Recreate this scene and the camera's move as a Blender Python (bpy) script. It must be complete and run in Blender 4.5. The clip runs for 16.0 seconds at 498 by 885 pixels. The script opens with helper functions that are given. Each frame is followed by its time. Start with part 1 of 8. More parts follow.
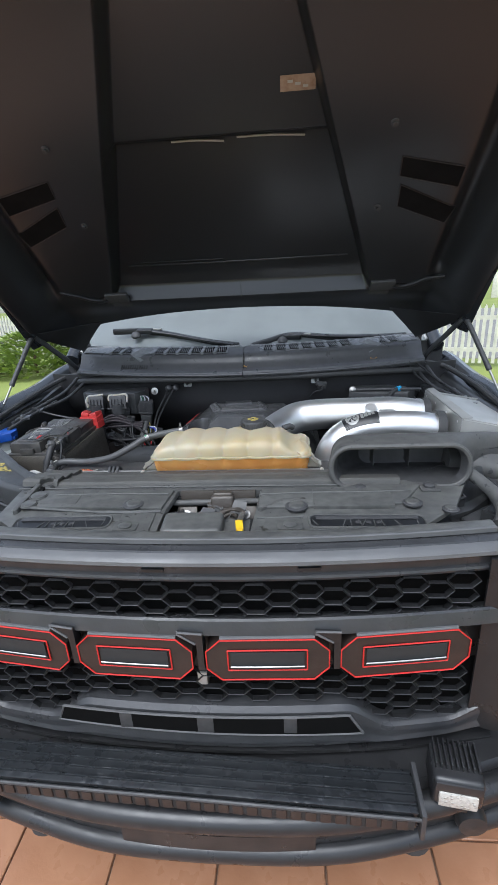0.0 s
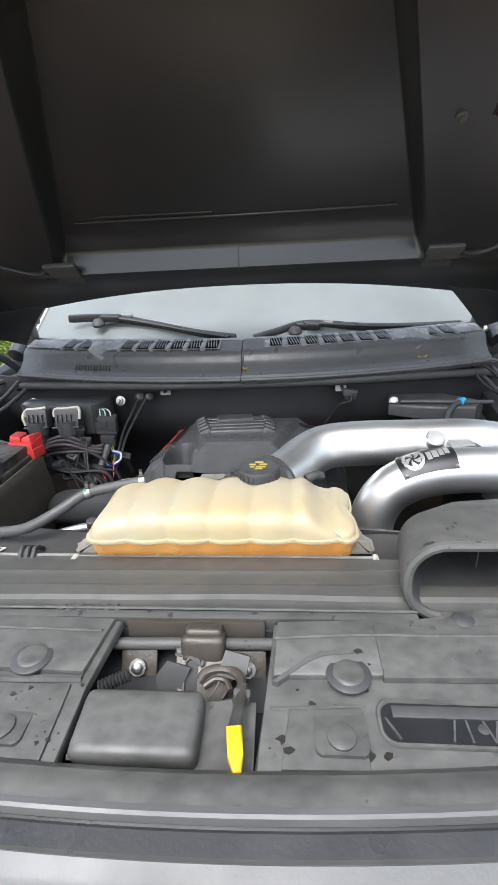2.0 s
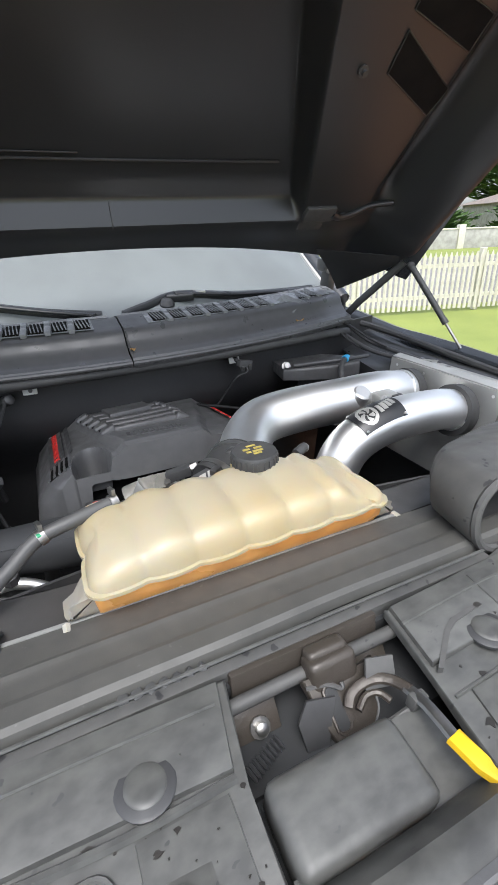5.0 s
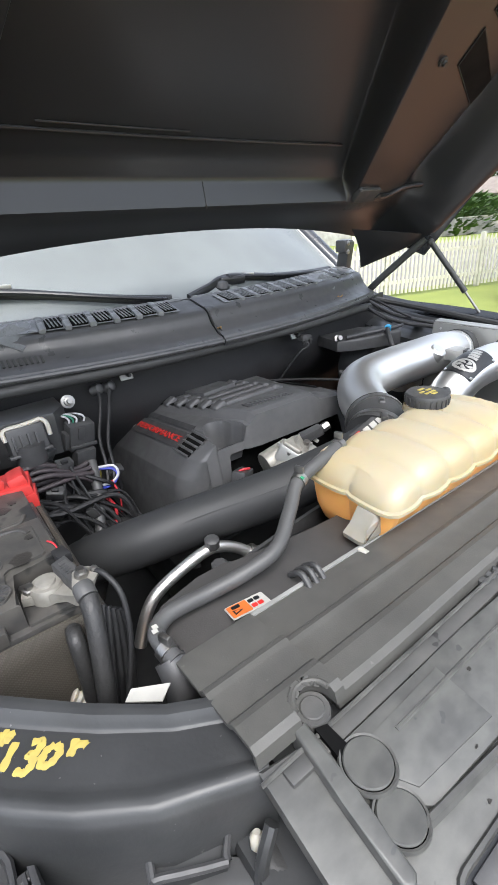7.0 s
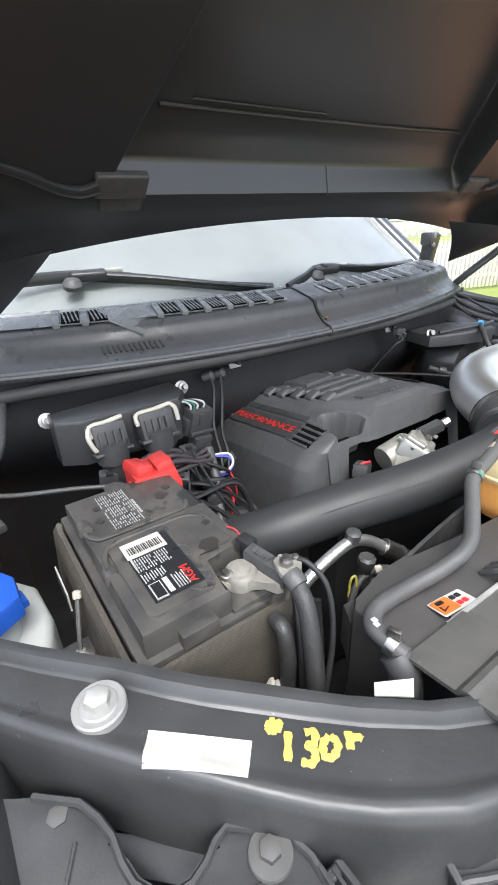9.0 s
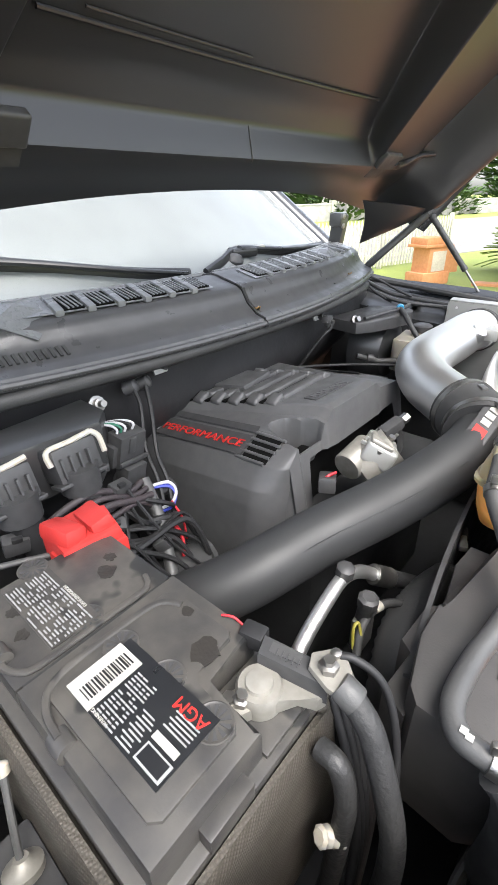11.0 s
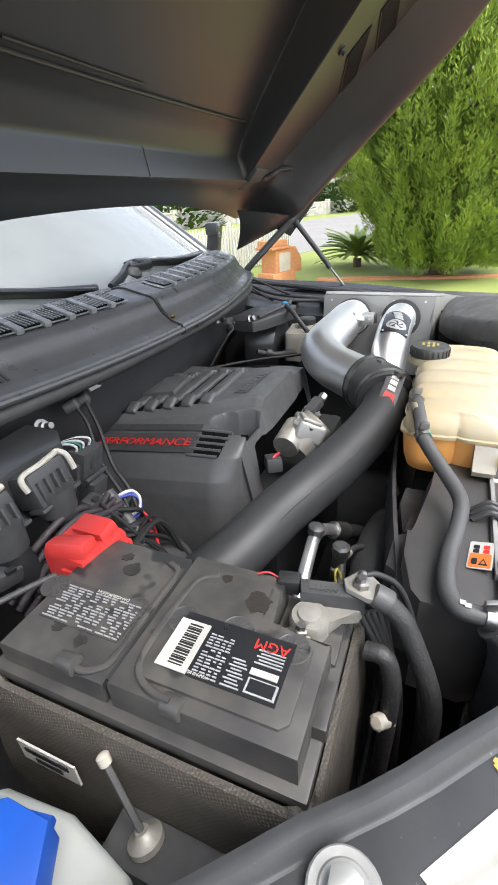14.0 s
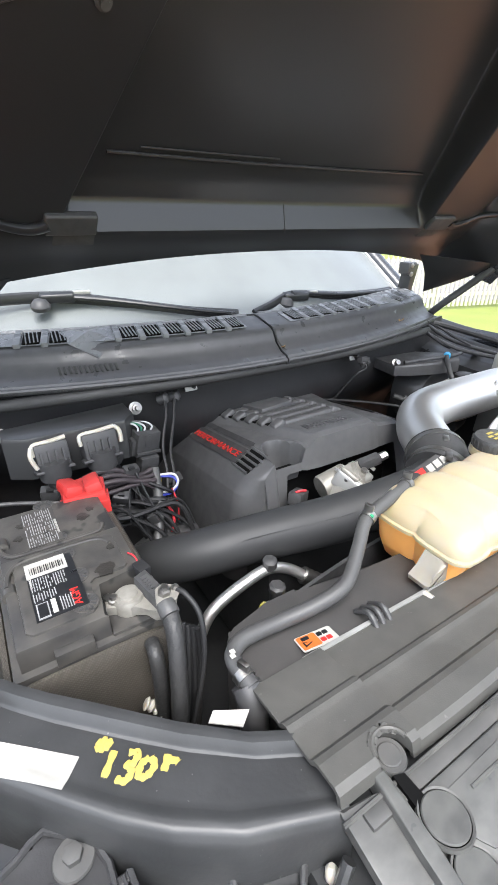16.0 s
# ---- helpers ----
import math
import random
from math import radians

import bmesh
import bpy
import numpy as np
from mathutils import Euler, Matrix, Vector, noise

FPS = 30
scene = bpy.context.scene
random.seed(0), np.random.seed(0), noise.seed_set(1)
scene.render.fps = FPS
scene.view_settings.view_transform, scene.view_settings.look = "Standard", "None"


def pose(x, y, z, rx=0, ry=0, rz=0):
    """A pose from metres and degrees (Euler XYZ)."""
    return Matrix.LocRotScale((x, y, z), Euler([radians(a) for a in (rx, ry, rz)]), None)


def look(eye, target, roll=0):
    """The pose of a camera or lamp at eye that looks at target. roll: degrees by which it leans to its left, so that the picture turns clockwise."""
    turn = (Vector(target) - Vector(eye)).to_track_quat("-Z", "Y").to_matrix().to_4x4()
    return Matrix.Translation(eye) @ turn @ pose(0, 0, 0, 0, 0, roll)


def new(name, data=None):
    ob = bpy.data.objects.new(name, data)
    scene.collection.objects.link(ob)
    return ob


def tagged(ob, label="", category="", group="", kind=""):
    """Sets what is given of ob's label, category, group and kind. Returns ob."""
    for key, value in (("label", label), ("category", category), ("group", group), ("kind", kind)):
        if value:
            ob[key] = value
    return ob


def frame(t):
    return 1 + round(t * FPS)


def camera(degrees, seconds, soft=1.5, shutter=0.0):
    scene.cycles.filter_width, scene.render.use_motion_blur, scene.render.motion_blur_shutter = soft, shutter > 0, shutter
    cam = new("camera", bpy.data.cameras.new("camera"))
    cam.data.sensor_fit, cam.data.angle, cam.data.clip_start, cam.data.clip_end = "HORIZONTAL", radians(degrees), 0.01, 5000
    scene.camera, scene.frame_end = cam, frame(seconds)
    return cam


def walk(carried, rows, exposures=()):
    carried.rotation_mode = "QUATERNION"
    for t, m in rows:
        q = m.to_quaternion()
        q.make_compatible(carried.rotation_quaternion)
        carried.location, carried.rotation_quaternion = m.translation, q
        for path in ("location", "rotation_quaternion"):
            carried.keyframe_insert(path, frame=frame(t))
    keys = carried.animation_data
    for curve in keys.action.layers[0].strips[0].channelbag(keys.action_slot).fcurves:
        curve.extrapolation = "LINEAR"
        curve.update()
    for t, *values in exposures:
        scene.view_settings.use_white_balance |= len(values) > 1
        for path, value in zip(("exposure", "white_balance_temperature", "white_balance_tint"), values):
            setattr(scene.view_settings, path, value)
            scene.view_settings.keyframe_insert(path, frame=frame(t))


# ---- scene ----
cam = camera(58.2, 16.0)
PATH = [
    (0, (0.174, -0.72, 1.725), (0.009, 1.149, 1.034), -3.0),
    (0.5, (0.221, -0.553, 1.723), (0.022, 1.314, 1.034), -3.1),
    (1, (0.24, -0.419, 1.708), (0.019, 1.44, 1.004), -2.8),
    (1.5, (0.203, -0.298, 1.693), (0.004, 1.555, 0.966), -2.9),
    (2, (0.125, -0.179, 1.677), (-0.032, 1.667, 0.922), -2.9),
    (2.5, (0.066, -0.071, 1.659), (-0.033, 1.763, 0.866), -2.9),
    (3, (0.112, 0.023, 1.647), (0.127, 1.844, 0.822), -2.9),
    (3.2, (0.131, 0.046, 1.636), (0.212, 1.861, 0.8), -2.8),
    (5.3, (-0.284, -0.018, 1.647), (0.549, 1.582, 0.782), -3.2),
    (5.5, (-0.344, 0.009, 1.637), (0.548, 1.576, 0.771), -4.0),
    (6, (-0.486, 0.112, 1.62), (0.52, 1.603, 0.743), -5.0),
    (6.5, (-0.542, 0.132, 1.62), (0.485, 1.606, 0.741), -4.6),
    (7, (-0.64, 0.144, 1.616), (0.404, 1.608, 0.741), -3.9),
    (7.5, (-0.748, 0.167, 1.619), (0.283, 1.644, 0.749), -3.5),
    (8, (-0.804, 0.193, 1.616), (0.187, 1.696, 0.746), -3.2),
    (8.2, (-0.822, 0.21, 1.614), (0.148, 1.726, 0.743), -3.1),
    (10.3, (-0.794, 0.431, 1.615), (0.348, 1.771, 0.666), -1.3),
    (10.5, (-0.787, 0.454, 1.602), (0.409, 1.751, 0.66), -1.7),
    (11, (-0.781, 0.491, 1.592), (0.535, 1.654, 0.635), -1.5),
    (11.5, (-0.789, 0.51, 1.596), (0.602, 1.558, 0.612), -1.6),
    (12, (-0.786, 0.519, 1.586), (0.67, 1.436, 0.567), -2.1),
    (12.5, (-0.85, 0.553, 1.588), (0.677, 1.331, 0.558), -2.7),
    (13, (-0.885, 0.565, 1.594), (0.703, 1.221, 0.571), -3.1),
    (13.5, (-0.904, 0.573, 1.593), (0.72, 1.177, 0.595), -3.3),
    (14, (-0.91, 0.559, 1.605), (0.694, 1.284, 0.657), -3.6),
    (14.5, (-0.851, 0.481, 1.637), (0.658, 1.436, 0.737), -3.1),
    (15, (-0.766, 0.393, 1.641), (0.589, 1.579, 0.77), -2.2),
    (15.5, (-0.75, 0.316, 1.661), (0.414, 1.696, 0.801), -1.7),
    (16, (-0.701, 0.184, 1.674), (0.244, 1.711, 0.794), -0.2),
]
EXPOSURES = [(0.0, 0.95, 5800, 8), (0.5, 1.35, 5950, 8), (1.0, 1.8, 6050, 9), (1.5, 1.75, 6150, 9), (2.0, 1.65, 6300, 9), (3.0, 1.35, 6300, 10), (5.5, 1.4, 6250, 10), (6.5, 1.55, 6350, 10), (8.0, 1.85, 6250, 9), (10.5, 2.12, 6550, 10), (12.0, 2.25, 6550, 10), (13.0, 1.94, 6500, 10), (13.5, 1.82, 6450, 10), (14.5, 1.86, 6450, 10), (15.0, 2.12, 6350, 10), (15.5, 2.08, 6250, 10), (16.0, 2.0, 6350, 10)]
walk(cam, [(t, look(eye, target, roll)) for t, eye, target, roll in PATH], EXPOSURES)

# ---- world and light: bright overcast sky ----
world = bpy.data.worlds.new("sky")
scene.world = world
world.use_nodes = True
wn = world.node_tree
sky = wn.nodes.new("ShaderNodeTexSky")
sky.sky_type = "NISHITA"
sky.sun_disc = False
sky.sun_elevation, sky.sun_rotation = radians(62), radians(200)
sky.dust_density, sky.air_density, sky.ozone_density = 3.0, 1.0, 2.0
overcast = wn.nodes.new("ShaderNodeHueSaturation")
overcast.inputs["Saturation"].default_value = 0.45
wn.links.new(sky.outputs[0], overcast.inputs["Color"])
wn.links.new(overcast.outputs[0], wn.nodes["Background"].inputs[0])
wn.nodes["Background"].inputs[1].default_value = 0.14
sun = new("sun", bpy.data.lights.new("sun", "SUN"))
sun.data.energy, sun.data.angle, sun.data.color = 1.2, radians(40), (1.0, 0.98, 0.95)
sun.matrix_world = look((-3, -9, 16), (0, 0, 0))


# ---- mesh helpers ----
V = Vector


def link_mesh(name, bm, material, smooth=40.0):
    centre = V((0, 0, 0))
    if len(bm.verts):
        lo = V([min(v.co[i] for v in bm.verts) for i in range(3)])
        hi = V([max(v.co[i] for v in bm.verts) for i in range(3)])
        centre = (lo + hi) / 2
    bmesh.ops.translate(bm, verts=bm.verts, vec=-centre)
    bmesh.ops.recalc_face_normals(bm, faces=bm.faces)
    me = bpy.data.meshes.new(name)
    bm.to_mesh(me)
    bm.free()
    me.materials.append(material)
    if smooth:
        me.shade_smooth()
        me.set_sharp_from_angle(angle=radians(smooth))
    ob = new(name, me)
    ob.location = centre
    return ob


def thing(name, label, category, at=(0, 0, 0), group="", kind=""):
    ob = new(name)
    ob.empty_display_size = 0.05
    ob.location = at
    return tagged(ob, label, category, group, kind)


def origin(ob):
    o = V(ob.location)
    while ob.parent:
        ob = ob.parent
        o += V(ob.location)
    return o


def part(name, bm, material, parent=None, label="", smooth=40.0):
    ob = link_mesh(name, bm, material, smooth)
    if parent:
        ob.location = ob.location - origin(parent)
        ob.parent = parent
    if label:
        ob["label"] = label
    return ob


def solo(name, bm, material, label, category, group="", kind="", smooth=40.0):
    return tagged(link_mesh(name, bm, material, smooth), label, category, group, kind)


def B():
    return bmesh.new()


def box(bm, lo, hi, bev=0.0, seg=2, m=None):
    lo, hi = V(lo), V(hi)
    r = bmesh.ops.create_cube(bm, size=1.0)
    vs = r["verts"]
    s = hi - lo
    for v in vs:
        v.co = V((v.co.x * s.x, v.co.y * s.y, v.co.z * s.z)) + (lo + hi) / 2
    if m is not None:
        for v in vs:
            v.co = m @ v.co
    if bev:
        es = list({e for v in vs for e in v.link_edges})
        bmesh.ops.bevel(bm, geom=es, offset=bev, segments=seg, affect="EDGES", profile=0.6)
    return bm


def obox(bm, centre, size, rx=0, ry=0, rz=0, bev=0.0, seg=2):
    h = V(size) / 2
    return box(bm, -h, h, bev, seg, pose(*centre, rx, ry, rz))


def prism(bm, pts, z0, z1, bev=0.0, seg=2, m=None):
    """A plate from a plan outline; z1 may be a function of x, y."""
    top = [bm.verts.new((x, y, z1(x, y) if callable(z1) else z1)) for x, y in pts]
    bot = [bm.verts.new((x, y, z0(x, y) if callable(z0) else z0)) for x, y in pts]
    ft = bm.faces.new(top)
    bm.faces.new(bot[::-1])
    n = len(pts)
    for i in range(n):
        bm.faces.new((top[i], bot[i], bot[(i + 1) % n], top[(i + 1) % n]))
    if m is not None:
        for v in top + bot:
            v.co = m @ v.co
    if bev:
        bmesh.ops.bevel(bm, geom=list(ft.edges), offset=bev, segments=seg, affect="EDGES", profile=0.6)
    return bm


def smooth_path(pts, n=8):
    pts = [V(p) for p in pts]
    if len(pts) < 3:
        return pts
    out = []
    for i in range(len(pts) - 1):
        p0, p1, p2, p3 = pts[max(i - 1, 0)], pts[i], pts[i + 1], pts[min(i + 2, len(pts) - 1)]
        for k in range(n):
            t = k / n
            out.append(0.5 * ((2 * p1) + (p2 - p0) * t + (2 * p0 - 5 * p1 + 4 * p2 - p3) * t * t + (3 * p1 - p0 - 3 * p2 + p3) * t ** 3))
    out.append(pts[-1])
    return out


def tube(bm, pts, r, seg=12, n=6, cap=True, flat=1.0, ripple=0.0):
    path = smooth_path(pts, n) if n else [V(p) for p in pts]
    rings, side = [], None
    for i, p in enumerate(path):
        d = (path[min(i + 1, len(path) - 1)] - path[max(i - 1, 0)]).normalized()
        if side is None:
            side = d.cross(V((0, 0, 1)))
            if side.length < 0.05:
                side = d.cross(V((1, 0, 0)))
        side = (side - d * side.dot(d)).normalized()
        up = d.cross(side)
        f = i / max(len(path) - 1, 1)
        rr = r(f) if callable(r) else r
        if ripple:
            rr *= 1 + ripple * (i % 2)
        rings.append([bm.verts.new(p + side * (rr * math.cos(a)) + up * (rr * flat * math.sin(a)))
                      for a in (2 * math.pi * k / seg for k in range(seg))])
    for a, b in zip(rings, rings[1:]):
        for k in range(seg):
            bm.faces.new((a[k], a[(k + 1) % seg], b[(k + 1) % seg], b[k]))
    if cap:
        bm.faces.new(rings[0][::-1])
        bm.faces.new(rings[-1])
    return bm


def along(pts, f, n=8):
    """The place and the direction at the fraction f of a path."""
    path = smooth_path(pts, n)
    i = min(int(f * (len(path) - 1)), len(path) - 2)
    return path[i], (path[i + 1] - path[i]).normalized()


def ring_at(bm, pts, f, r, width, seg=20):
    p, d = along(pts, f)
    return tube(bm, [p - d * width / 2, p + d * width / 2], r, seg, 0)


def lathe(bm, prof, at, axis=(0, 0, 1), seg=24):
    """Turn a profile of (radius, height) about an axis."""
    q = V((0, 0, 1)).rotation_difference(V(axis)).to_matrix()
    rings = []
    for r, h in prof:
        rings.append([bm.verts.new(V(at) + q @ V((r * math.cos(a), r * math.sin(a), h)))
                      for a in (2 * math.pi * k / seg for k in range(seg))])
    for a, b in zip(rings, rings[1:]):
        for k in range(seg):
            bm.faces.new((a[k], a[(k + 1) % seg], b[(k + 1) % seg], b[k]))
    bm.faces.new(rings[0][::-1])
    bm.faces.new(rings[-1])
    return bm


def sheet(bm, f, nu, nv, thick=0.0):
    """A surface f(u, v), u and v from 0 to 1, given a thickness along its own normals."""
    g = [[bm.verts.new(f(i / nu, j / nv)) for j in range(nv + 1)] for i in range(nu + 1)]
    for i in range(nu):
        for j in range(nv):
            bm.faces.new((g[i][j], g[i + 1][j], g[i + 1][j + 1], g[i][j + 1]))
    if thick:
        bm.normal_update()
        h = [[bm.verts.new(v.co + v.normal * thick) for v in row] for row in g]
        for i in range(nu):
            for j in range(nv):
                bm.faces.new((h[i][j], h[i][j + 1], h[i + 1][j + 1], h[i + 1][j]))
        for i in range(nu):
            for j in (0, nv):
                bm.faces.new((g[i][j], g[i + 1][j], h[i + 1][j], h[i][j]))
        for j in range(nv):
            for i in (0, nu):
                bm.faces.new((g[i][j], g[i][j + 1], h[i][j + 1], h[i][j]))
    return bm


def sstep(a, b, x):
    t = min(max((x - a) / (b - a), 0), 1)
    return t * t * (3 - 2 * t)


def rounded(x0, y0, x1, y1, r, n=5):
    out = []
    for cx, cy, a0 in ((x1 - r, y1 - r, 0), (x0 + r, y1 - r, 90), (x0 + r, y0 + r, 180), (x1 - r, y0 + r, 270)):
        for k in range(n + 1):
            a = radians(a0 + 90 * k / n)
            out.append((cx + r * math.cos(a), cy + r * math.sin(a)))
    return out


def letters(name, text, size, depth, m, material, parent, label=""):
    """Raised writing, centred at the pose m, made into a mesh."""
    cu = bpy.data.curves.new(name, "FONT")
    cu.body, cu.size, cu.extrude, cu.align_x, cu.align_y = text, size, depth, "CENTER", "CENTER"
    tmp = bpy.data.objects.new(name, cu)
    scene.collection.objects.link(tmp)
    bpy.context.view_layer.update()
    me = bpy.data.meshes.new_from_object(tmp.evaluated_get(bpy.context.evaluated_depsgraph_get()))
    bpy.data.objects.remove(tmp)
    bm = B()
    bm.from_mesh(me)
    bm.transform(m)
    bpy.data.meshes.remove(me)
    return part(name, bm, material, parent, label, smooth=0)


# ---- materials ----
def M(name, col, rough=0.5, metal=0.0, col2=None, scale=25.0, big=3.0, bump=0.15, bscale=300.0, rvar=0.12, coat=0.0,
      sss=0.0, trans=0.0, spec=0.5, speck=None, dots=0.0, stretch=None, twill=0.0):
    mt = bpy.data.materials.new(name)
    mt.use_nodes = True
    nt = mt.node_tree
    bs = nt.nodes["Principled BSDF"]
    tc = nt.nodes.new("ShaderNodeTexCoord")
    vec = tc.outputs["Object"]
    if stretch:
        mp = nt.nodes.new("ShaderNodeMapping")
        mp.inputs["Scale"].default_value = stretch
        nt.links.new(vec, mp.inputs[0])
        vec = mp.outputs[0]

    def noise_tex(sc, detail=5):
        n = nt.nodes.new("ShaderNodeTexNoise")
        n.inputs["Scale"].default_value, n.inputs["Detail"].default_value = sc, detail
        nt.links.new(vec, n.inputs["Vector"])
        return n.outputs["Fac"]

    def mix(fac, a, b):
        n = nt.nodes.new("ShaderNodeMix")
        n.data_type = "RGBA"
        nt.links.new(fac, n.inputs[0])
        for s, c in ((n.inputs[6], a), (n.inputs[7], b)):
            if isinstance(c, tuple):
                s.default_value = (*c, 1)
            else:
                nt.links.new(c, s)
        return n.outputs[2]

    def ramp(fac, lo, hi, a=0.0, b=1.0):
        n = nt.nodes.new("ShaderNodeMapRange")
        n.inputs[1].default_value, n.inputs[2].default_value = lo, hi
        n.inputs[3].default_value, n.inputs[4].default_value = a, b
        nt.links.new(fac, n.inputs[0])
        return n.outputs[0]

    c2 = col2 or tuple(c * 0.7 for c in col)
    fine = ramp(noise_tex(scale), 0.35, 0.65)
    wide = ramp(noise_tex(big, 3), 0.35, 0.65)
    half = tuple((a + b) / 2 for a, b in zip(col, c2))
    c = mix(wide, mix(fine, col, half), mix(fine, half, c2))
    if speck:
        vo = nt.nodes.new("ShaderNodeTexNoise")
        vo.inputs["Scale"].default_value, vo.inputs["Detail"].default_value = speck[1], 2
        nt.links.new(vec, vo.inputs["Vector"])
        c = mix(ramp(vo.outputs["Fac"], speck[2], speck[2] + 0.03), c, speck[0])
    nt.links.new(c, bs.inputs["Base Color"])
    nt.links.new(ramp(noise_tex(scale * 0.6), 0.3, 0.7, max(rough - rvar, 0.02), min(rough + rvar, 1)), bs.inputs["Roughness"])
    bs.inputs["Metallic"].default_value = metal
    bs.inputs["Specular IOR Level"].default_value = spec
    if coat:
        bs.inputs["Coat Weight"].default_value, bs.inputs["Coat Roughness"].default_value = coat, 0.08
    if sss:
        bs.inputs["Subsurface Weight"].default_value = sss
        bs.inputs["Subsurface Radius"].default_value = (0.03, 0.018, 0.008)
        bs.inputs["Subsurface Scale"].default_value = 1.0
    if trans:
        bs.inputs["Transmission Weight"].default_value = trans
    h = noise_tex(bscale, 3)
    if dots:
        vo = nt.nodes.new("ShaderNodeTexVoronoi")
        vo.inputs["Scale"].default_value = dots
        nt.links.new(vec, vo.inputs["Vector"])
        h = ramp(vo.outputs["Distance"], 0.15, 0.4, 1.0, 0.0)
    if twill:
        vo = nt.nodes.new("ShaderNodeTexVoronoi")
        vo.inputs["Scale"].default_value, vo.inputs["Randomness"].default_value = twill, 0.12
        mp = nt.nodes.new("ShaderNodeMapping")
        mp.inputs["Rotation"].default_value = (0.785, 0.785, 0.3)
        nt.links.new(vec, mp.inputs[0])
        nt.links.new(mp.outputs[0], vo.inputs["Vector"])
        h = ramp(vo.outputs["Distance"], 0.1, 0.6, 1.0, 0.0)
        nt.links.new(mix(ramp(h, 0.1, 0.5), tuple(a * 0.62 for a in col), c), bs.inputs["Base Color"])
    if bump:
        b = nt.nodes.new("ShaderNodeBump")
        b.inputs["Strength"].default_value, b.inputs["Distance"].default_value = bump, 0.002
        nt.links.new(h, b.inputs["Height"])
        nt.links.new(b.outputs[0], bs.inputs["Normal"])
    return mt


paint_dark = M("dark_grey_paint", (0.022, 0.025, 0.029), 0.25, 0.0, scale=4, bump=0.03, coat=0.6, rvar=0.05)
hood_black = M("hood_inner_black", (0.019, 0.0195, 0.021), 0.34, 0.0, (0.015, 0.0155, 0.017), scale=3, big=1.0, bump=0.03, rvar=0.02, spec=0.6)
plastic = M("black_plastic", (0.055, 0.055, 0.056), 0.5, 0.0, (0.035, 0.035, 0.036), scale=60, bump=0.06, bscale=900)
plastic_dusty = M("dusty_black_plastic", (0.085, 0.083, 0.078), 0.6, 0.0, (0.05, 0.05, 0.049), scale=35, big=6, bump=0.05, bscale=700,
                  speck=((0.02, 0.02, 0.021), 45, 0.68))
cover_plastic = M("radiator_cover_plastic", (0.100, 0.100, 0.093), 0.42, 0.0, (0.050, 0.050, 0.048), scale=42, big=11, bump=0.03, bscale=600,
                  speck=((0.05, 0.05, 0.05), 55, 0.70), stretch=(1, 1.6, 1))
rear_cover_plastic = M("rear_cover_plastic", (0.078, 0.076, 0.069), 0.55, 0.0, (0.056, 0.055, 0.051), scale=40, big=7, bump=0.06, bscale=600,
                       stretch=(1, 1.1, 1), speck=((0.10, 0.098, 0.09), 150, 0.72))
rubber = M("black_rubber", (0.042, 0.042, 0.042), 0.62, bump=0.2, bscale=400)
hose_rubber = M("dusty_hose_rubber", (0.068, 0.068, 0.067), 0.5, col2=(0.05, 0.05, 0.05), scale=20, bump=0.15)
dark_void = M("dark_bay_metal", (0.026, 0.027, 0.028), 0.7, scale=15, bump=0.3, bscale=60)
body_metal = M("painted_bay_metal", (0.040, 0.041, 0.042), 0.38, scale=15, bump=0.08, bscale=80, coat=0.3)
shelf_metal = M("shelf_black", (0.046, 0.047, 0.048), 0.38, col2=(0.028, 0.029, 0.030), scale=22, big=9, bump=0.12, bscale=160,
                speck=((0.11, 0.11, 0.105), 190, 0.74))
alu = M("brushed_aluminium", (0.84, 0.84, 0.83), 0.44, 1.0, (0.76, 0.76, 0.75), scale=12, bump=0.06, bscale=500, rvar=0.07)
steel = M("worn_steel", (0.33, 0.325, 0.31), 0.42, 1.0, (0.28, 0.27, 0.26), scale=60, bump=0.2)
sheet_alu = M("satin_sheet_metal", (0.42, 0.42, 0.40), 0.42, 0.45, (0.35, 0.35, 0.335), scale=10, bump=0.06)
zinc_m = M("dull_zinc", (0.30, 0.30, 0.29), 0.5, 0.3, (0.22, 0.22, 0.21), scale=50, bump=0.1)
lead = M("lead_grey_terminal", (0.34, 0.325, 0.29), 0.55, 0.45, (0.22, 0.21, 0.185), scale=60, bump=0.12, bscale=300)
cream = M("cream_tank_plastic", (0.375, 0.338, 0.25), 0.38, col2=(0.38, 0.31, 0.182), scale=5, big=4, bump=0.03, bscale=150, sss=0.5)
coolant = M("orange_coolant_tank", (0.84, 0.42, 0.13), 0.3, col2=(0.78, 0.33, 0.075), scale=14, big=8, bump=0.05, sss=0.25)
foot_plastic = M("milky_foot_plastic", (0.27, 0.255, 0.215), 0.45, col2=(0.22, 0.20, 0.165), scale=25, bump=0.05, sss=0.3)
edge_plastic = M("pale_edge_plastic", (0.25, 0.25, 0.24), 0.5, col2=(0.17, 0.17, 0.162), scale=45, big=20, bump=0.1)
milky = M("milky_plastic", (0.46, 0.43, 0.37), 0.4, scale=20, bump=0.05, sss=0.2)
white_tank = M("white_tank_plastic", (0.42, 0.44, 0.42), 0.4, scale=15, bump=0.05, sss=0.15)
red_plastic = M("red_plastic", (0.38, 0.028, 0.026), 0.38, col2=(0.5, 0.035, 0.03), scale=25, bump=0.1)
red_paint = M("red_paint", (0.62, 0.03, 0.025), 0.45, bump=0.0)
blue_cap_m = M("blue_plastic", (0.012, 0.075, 0.38), 0.4, bump=0.05)
